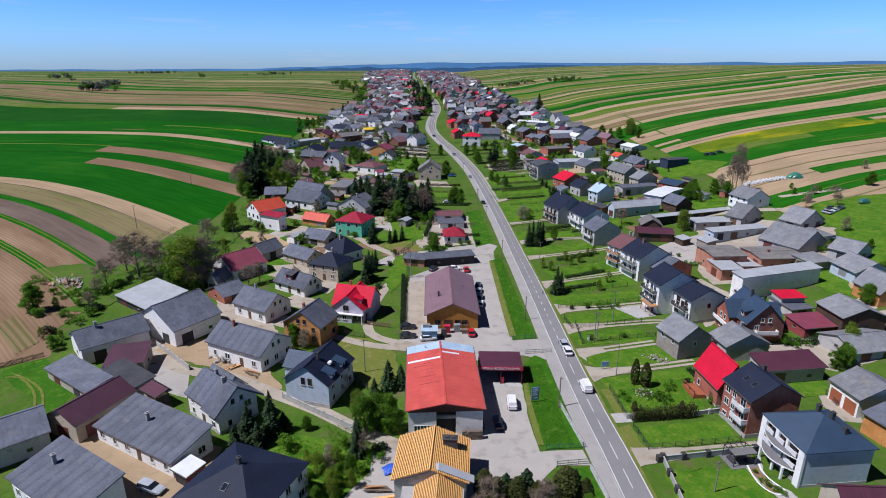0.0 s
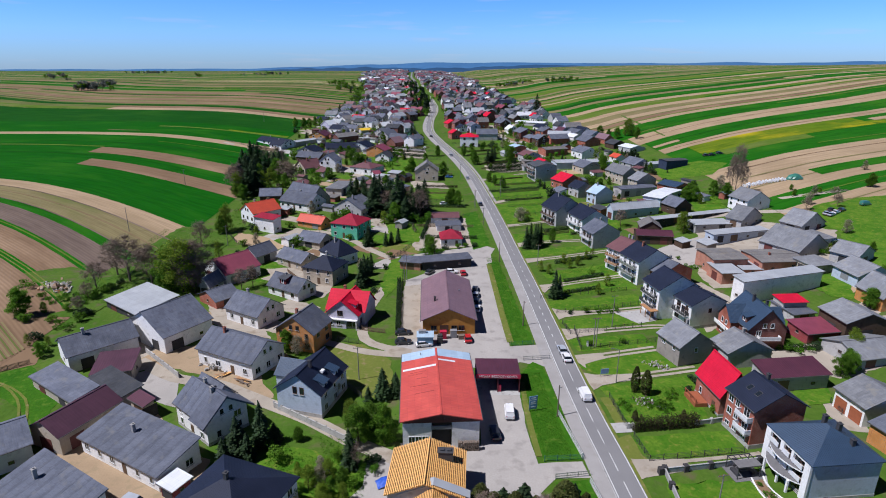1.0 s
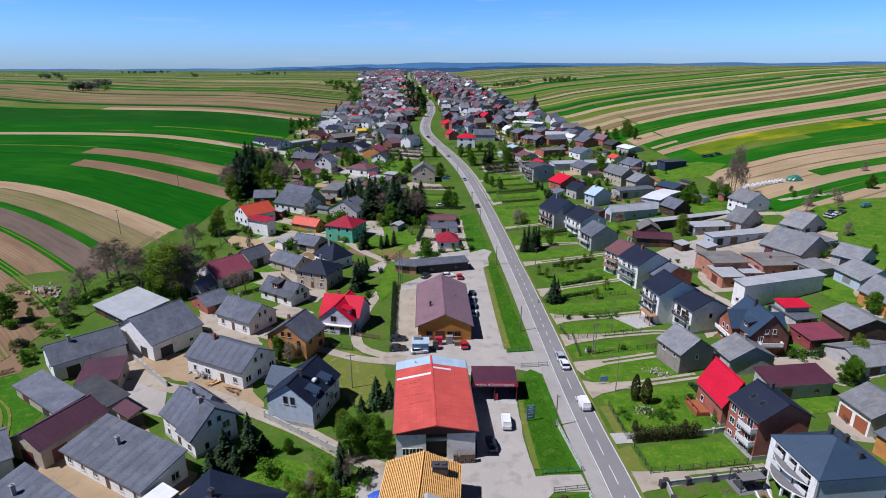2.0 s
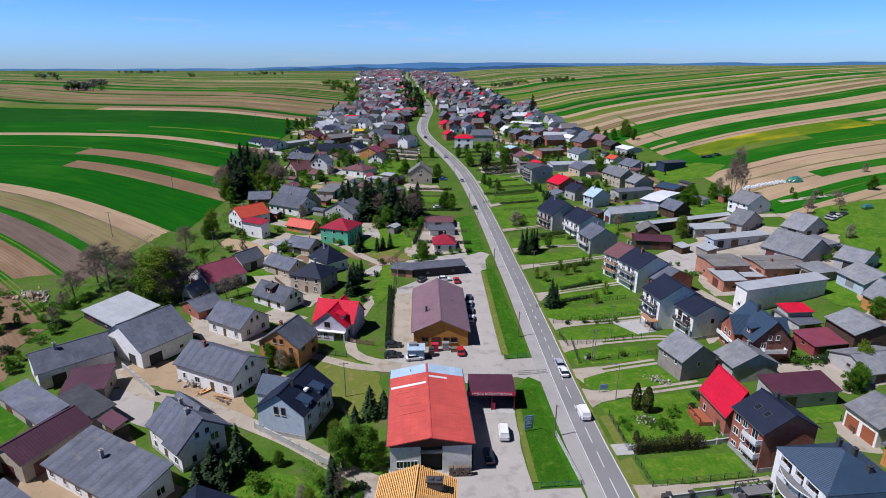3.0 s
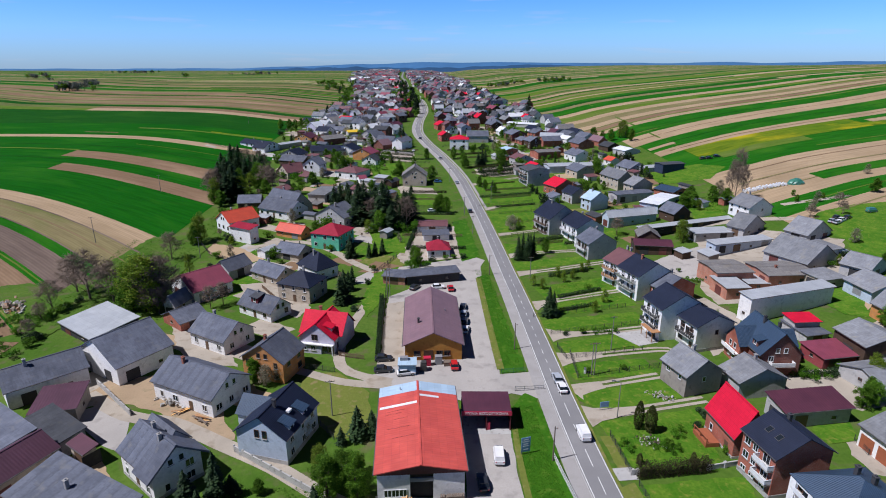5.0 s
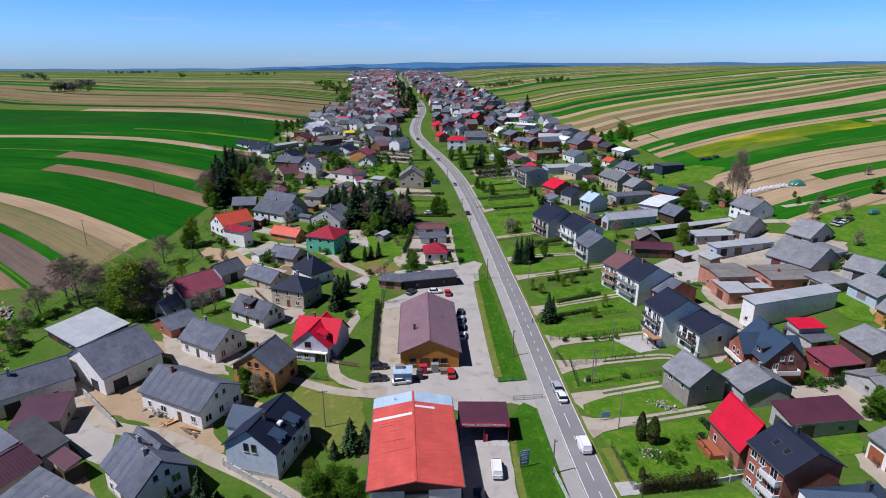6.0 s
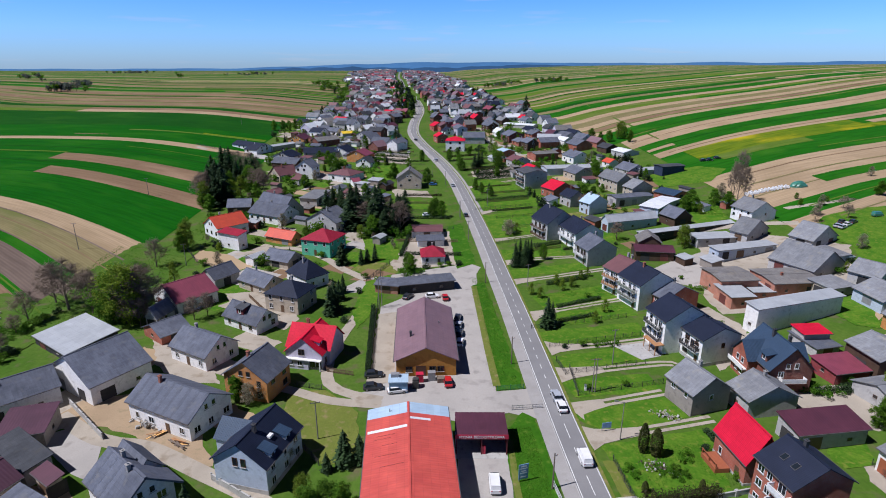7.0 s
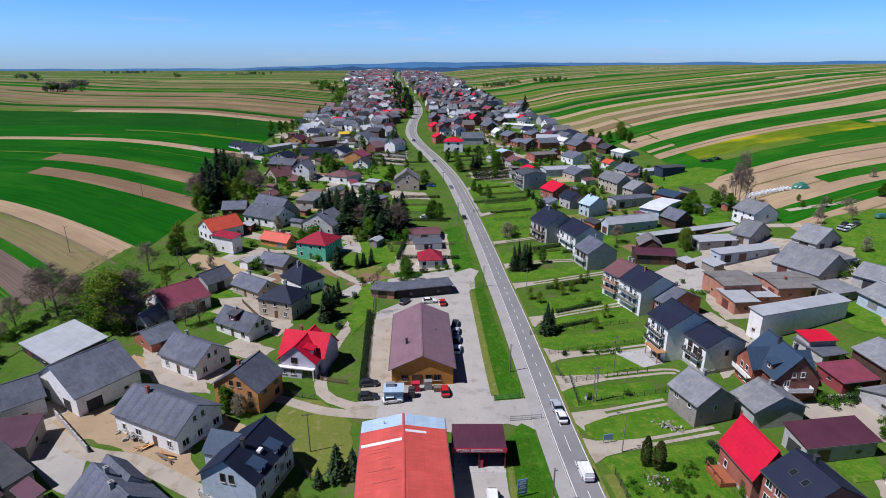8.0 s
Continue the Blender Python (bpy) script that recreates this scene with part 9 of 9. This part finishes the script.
# small sheds and lean-tos behind the houses
for _ in range(150):
    y = far_rnd.uniform(195, 470)
    k = far_rnd.choice([-1, 1])
    x = road_x(y) + k * far_rnd.uniform(34, 96 if k < 0 else 112)
    if not free_spot(x, y, 3.4) or (k > 0 and y < 240 and x < 85):
        continue
    house(round(x, 1), round(y, 1), (-28 if k < 0 else -72) + far_rnd.choice([0, 90]) + far_rnd.uniform(-5, 5), far_rnd.uniform(5, 9), far_rnd.uniform(3.6, 5.5), far_rnd.uniform(2.2, 2.9), far_rnd.uniform(0.4, 1.6), far_rnd.choice(["lean", "x"]),
          far_rnd.choice(["slate", "slate", "slate_dark", "slate_brown", "maroon_dull", "sheet_pale"]), far_rnd.choice(["plaster_grey", "wood_brown", "wood_grey", "plaster_white", "brick_red", "block"]), kind="shed", stacks=0, far=True)
# plot boundaries that run away from the road
for i in range(34):
    k = 1 if i % 2 else -1
    y = 212 + 13.5 * (i // 2) + far_rnd.uniform(-2, 2)
    x0 = road_x(y) + k * (9 if k > 0 else 11)
    line = [(x0 + k * q, y + (0.27 if k > 0 else 0.05) * q) for q in (0, far_rnd.uniform(16, 24))]
    if all(free_spot(px, py, 0.6) for px, py in line):
        if i % 3:
            fence(line, far_rnd.choice(["mesh", "mesh", "wood"]))
        else:
            hedge(line, far_rnd.uniform(0.9, 1.4), 0.9, far_rnd.choice(["leaf_dark", "hedge_brown"]))
# groves out in the fields
for gx, gy, n, w, h in ((-731, 1109, 9, 26, 12), (-624, 982, 2, 6, 6), (-461, 775, 16, 28, 13), (-492, 860, 9, 18, 11), (-832, 1690, 24, 60, 9), (-491, 1187, 3, 10, 10), (-406, 1475, 12, 40, 9), (111, 905, 22, 34, 8), (182, 887, 18, 30, 8), (-157, 904, 10, 16, 10), (-127, 834, 16, 30, 9), (-95, 699, 10, 14, 9), (79, 563, 6, 12, 7), (-428, 1407, 10, 40, 7)):
    for _ in range(n):
        distant_tree(gx + far_rnd.gauss(0, w / 2), gy + far_rnd.gauss(0, w / 5), h * far_rnd.uniform(0.7, 1.2), False, far_rnd.choice([3, 3, 1] if gx < -200 else [1, 1, 3]))

tagged(part("distant_trees", THICKET, ["bark", "leaf_green", "leaf_dark", "twig_grey"]), "trees and groves far along the street and fields", "trees", kind="stuff")


# ---- wooded hills on the horizon ----
def ridge_line(name, y, x0, x1, low, heights, material, label, seed):
    """A long hill: a crest of varying height with slopes to both sides."""
    bm = bmesh.new()
    n = 150
    rows = []
    for i in range(n + 1):
        k = i / n
        x = x0 + (x1 - x0) * k
        q = k * (len(heights) - 1)
        j = min(int(q), len(heights) - 2)
        f = q - j
        f = f * f * (3 - 2 * f)
        h = heights[j] * (1 - f) + heights[j + 1] * f + 7.0 * noise.noise(Vector((k * 26, seed, 0))) + 1.6 * noise.noise(Vector((k * 170, seed, 4)))
        rows.append([bm.verts.new((x, y - 420, low - 6)), bm.verts.new((x, y - 180, low + (h - low) * 0.6)), bm.verts.new((x, y, h)), bm.verts.new((x, y + 200, low - 6))])
    for a, b in zip(rows, rows[1:]):
        for k in range(3):
            bm.faces.new((a[k], b[k], b[k + 1], a[k + 1])).smooth = True
    tagged(part(name, bm, material), label, "hill", kind="structure")


# Both backdrops carry the blue of distance in their base colour.
ridge_line("backdrop_hills", 4400, -4200, 4300, -40, (34, 34, 37, 36, 39, 40, 54, 72, 84, 84, 80, 78, 86, 83, 92, 98, 100), "far_hill", "wooded hills on the horizon with blue haze in their colour", 2.0)
ridge_line("backdrop_woods", 3200, -1100, 1000, -20, (32, 44, 51, 53, 50, 51, 58, 68, 62, 50), "far_forest", "forest belt behind the village with blue haze in its colour", 7.0)

# ---- loose things in the fields and yards ----
bale_rnd = random.Random(9)


def bales():
    bm = bmesh.new()
    cone_between(bm, (-0.6, 0, 0.6), (0.6, 0, 0.6), 0.6, 0.6, 12)
    bmesh.ops.holes_fill(bm, edges=[e for e in bm.edges if e.is_boundary])
    first = part("hay_bale", bm, "bale_white")
    tagged(first, "round hay bale wrapped in white film", "hay bale", "white wrapped bales")
    for i in range(26):
        k = i % 13
        x, y = 146 + k * 1.8 + bale_rnd.uniform(-0.3, 0.3), 264.5 + k * 0.5 + (i // 13) * 1.7 + bale_rnd.uniform(-0.3, 0.3)
        m = pose(x, y, ground_z(x, y) + 0.12, 0, 0, 70 + bale_rnd.uniform(-20, 20))
        if i == 0:
            first.matrix_basis = m
        else:
            copy_thing(first, m)
    heap = thing("covered_heap", 174.0, 272.5, 10, "green tarpaulin covered heap in the field", "heap")
    bm = bmesh.new()
    bmesh.ops.create_icosphere(bm, subdivisions=3, radius=1)
    for v in bm.verts:
        v.co = Vector((v.co.x * 4.2, v.co.y * 2.6, max(-0.1, v.co.z * 2.7))) + Vector((bale_rnd.uniform(-0.25, 0.25), bale_rnd.uniform(-0.25, 0.25), bale_rnd.uniform(-0.15, 0.15)))
    part("sheet", bm, "car_green", heap)


bales()


def rubble(x, y, n, spread, label, big=0.7, stones=("concrete", "gravel", "brick_orange")):
    bm = bmesh.new()
    r = random.Random(n)
    for _ in range(n):
        c = Vector((r.gauss(0, spread), r.gauss(0, spread * 0.4), 0))
        c.z = max(0.1, 1.4 - c.length * 0.25) * r.random()
        s = r.uniform(big * 0.3, big)
        q = Euler((r.uniform(0, 3), r.uniform(0, 3), r.uniform(0, 3))).to_matrix().to_4x4()
        box(bm, -s, s, -s * 0.7, s * 0.7, -s * 0.4, s * 0.4, r.randrange(3), Matrix.Translation(c) @ q)
    ob = part("rubble", bm, list(stones))
    ob.matrix_basis = pose(x, y, ground_z(x, y), 0, 0, -30)
    tagged(ob, label, "rubble", kind="stuff")


rubble(-117, 161, 90, 4.0, "heap of pale stones and broken brick in the grass")
rubble(-80, 150, 26, 1.6, "small pile of red rubble by the barn")
rubble(49.5, 114.6, 40, 1.3, "small heap of pale rubble on the lawn", 0.3, ("concrete", "gravel", "concrete"))
rubble(42, 100, 60, 1.7, "round stone rockery on the lawn", 0.24, ("concrete", "gravel", "bark"))
rubble(-51, 114, 24, 1.6, "building rubble and boards before the farmhouse", 0.5)


def billboard(x, y, yaw):
    root = thing("billboard", x, y, yaw, "blue and white advertising board on steel legs", "billboard")
    solid("panel", root, "sign_blue", (-0.85, 0.85, -0.05, 0.05, 0.6, 3.5))
    for z, w in ((3.1, 0.5), (2.7, 0.7), (2.2, 0.45), (1.8, 0.6), (1.1, 0.5)):
        solid("print_bar", root, "sign_white", (-w, w, -0.07, -0.05, z - 0.1, z + 0.1))
    for u in (-0.7, 0.7):
        solid("leg", root, "steel", (u - 0.06, u + 0.06, 0.05, 0.17, -0.3, 3.3))


def pavilion(x, y, yaw):
    root = thing("garden_pavilion", x, y, yaw, "dark steel garden pavilion with a grey canopy", "pavilion")
    for u in (-2, 2):
        for v in (-1.5, 1.5):
            solid("post", root, "rail_dark", (u - 0.06, u + 0.06, v - 0.06, v + 0.06, 0, 2.4))
    solid("canopy", root, "balcony_floor", (-2.1, 2.1, -1.6, 0.2, 2.42, 2.5))
    for u in (-2, -1, 0, 1, 2):
        solid("rafter", root, "rail_dark", (u - 0.05, u + 0.05, -1.6, 1.6, 2.3, 2.42))
    for v in (-1.55, 1.55):
        solid("beam", root, "rail_dark", (-2.1, 2.1, v - 0.06, v + 0.06, 2.3, 2.44))
    solid("floor_slab", root, "balcony_floor", (-2.6, 2.6, -2.1, 2.1, -0.2, 0.1))
    solid("table", root, "rail_dark", (-0.9, 0.9, -0.5, 0.5, 0.7, 0.78))
    for u in (-1.4, 1.4):
        solid("bench", root, "rail_dark", (u - 0.3, u + 0.3, -0.9, 0.9, 0.1, 0.55))


def notice_board(x, y, yaw):
    root = thing("notice_board", x, y, yaw, "grey notice board by a garden gate", "notice board")
    solid("panel", root, "sign_blue", (-0.9, 0.9, -0.05, 0.05, 0.7, 1.9))
    for u in (-0.85, 0.85):
        solid("leg", root, "steel", (u - 0.05, u + 0.05, 0.05, 0.12, -0.2, 1.9))


def meter_box(x, y):
    root = thing("meter_box", x, y, 80, "white metal electricity box by a drive", "meter box")
    solid("body", root, "paint_white", (-0.4, 0.4, -0.2, 0.2, 0, 1.1))
    solid("roof", root, "steel", (-0.45, 0.45, -0.25, 0.25, 1.1, 1.17))


def plank_pile(x, y, yaw, n, label, fan=22):
    """Loose boards lying and leaning in a heap."""
    root = thing("plank_pile", x, y, yaw, label, "planks")
    r = random.Random(n * 7)
    for i in range(n):
        ln = r.uniform(1.8, 3.6)
        ob = solid("plank", root, r.choice(["timber_new", "pergola_wood", "timber_old"]), (-ln / 2, ln / 2, -0.12, 0.12, 0, 0.05))
        ob.matrix_basis = pose(r.uniform(-1.2, 1.2), r.uniform(-0.7, 0.7), 0.1 + 0.05 * i, 0, r.uniform(-5, 5), r.uniform(-fan, fan))


plank_pile(-42.2, 108.4, -25, 12, "loose building boards piled before the farmhouse")
plank_pile(-46.8, 111.9, 40, 8, "loose boards heaped on the sandy yard")
plank_pile(-10.4, 72.9, 4, 12, "new roof timbers stacked beside the building site", 4)
billboard(18.6, 97.5, 15)
pavilion(51.1, 80.0, 8)
notice_board(36.4, 110.5, 10)
meter_box(36.2, 124.5)


def tall_grass(spans, seed):
    """Uneven grass tufts on the road's verges."""
    r = random.Random(seed)
    bm = bmesh.new()
    places = []
    for y0, y1, near, far, n in spans:
        for _ in range(n):
            y = r.uniform(y0, y1)
            x = road_x(y) - r.uniform(near, far)
            if noise.noise(Vector((x * 0.35, y * 0.35, seed))) > -0.4:
                places.append(Vector((x, y, ground_z(x, y) + 0.09 + r.uniform(0, 0.1))))
    leaves_mesh(bm, places, 0.065, r)
    tagged(part("tall_grass", bm, "leaf_verge"), "uneven tufts of long green grass on the verge", "grass", kind="stuff")


tall_grass([(84, 112, 6.0, 11.0, 9000), (127, 190, 5.8, 10.0, 9000), (62, 78, 6, 10, 1500)], 4)


def rough_ground(areas, seed):
    """Uneven weeds and grass tufts over rough plots: x0, x1, y0, y1, count, size."""
    r = random.Random(seed)
    for x0, x1, y0, y1, n, size in areas:
        bm = bmesh.new()
        places = []
        for _ in range(n):
            x, y = r.uniform(x0, x1), r.uniform(y0, y1)
            if noise.noise(Vector((x * 0.2, y * 0.2, seed))) > -0.15 and free_spot(x, y, 0.0):
                places.append(Vector((x, y, ground_z(x, y) + 0.16 + r.uniform(0, 0.15))))
        leaves_mesh(bm, places, size, r)
        tagged(part("weeds", bm, "leaf_verge"), "patchy green weeds and grass tufts on rough ground", "weeds", kind="stuff")


rough_ground([(-112, -82, 150, 222, 9000, 0.16), (-30, -12, 68, 90, 5000, 0.12), (36, 58, 165, 183, 2500, 0.11), (37, 55, 95, 106, 2500, 0.08), (-94, -70, 222, 262, 3500, 0.2), (112, 132, 236, 266, 3000, 0.18)], 12)
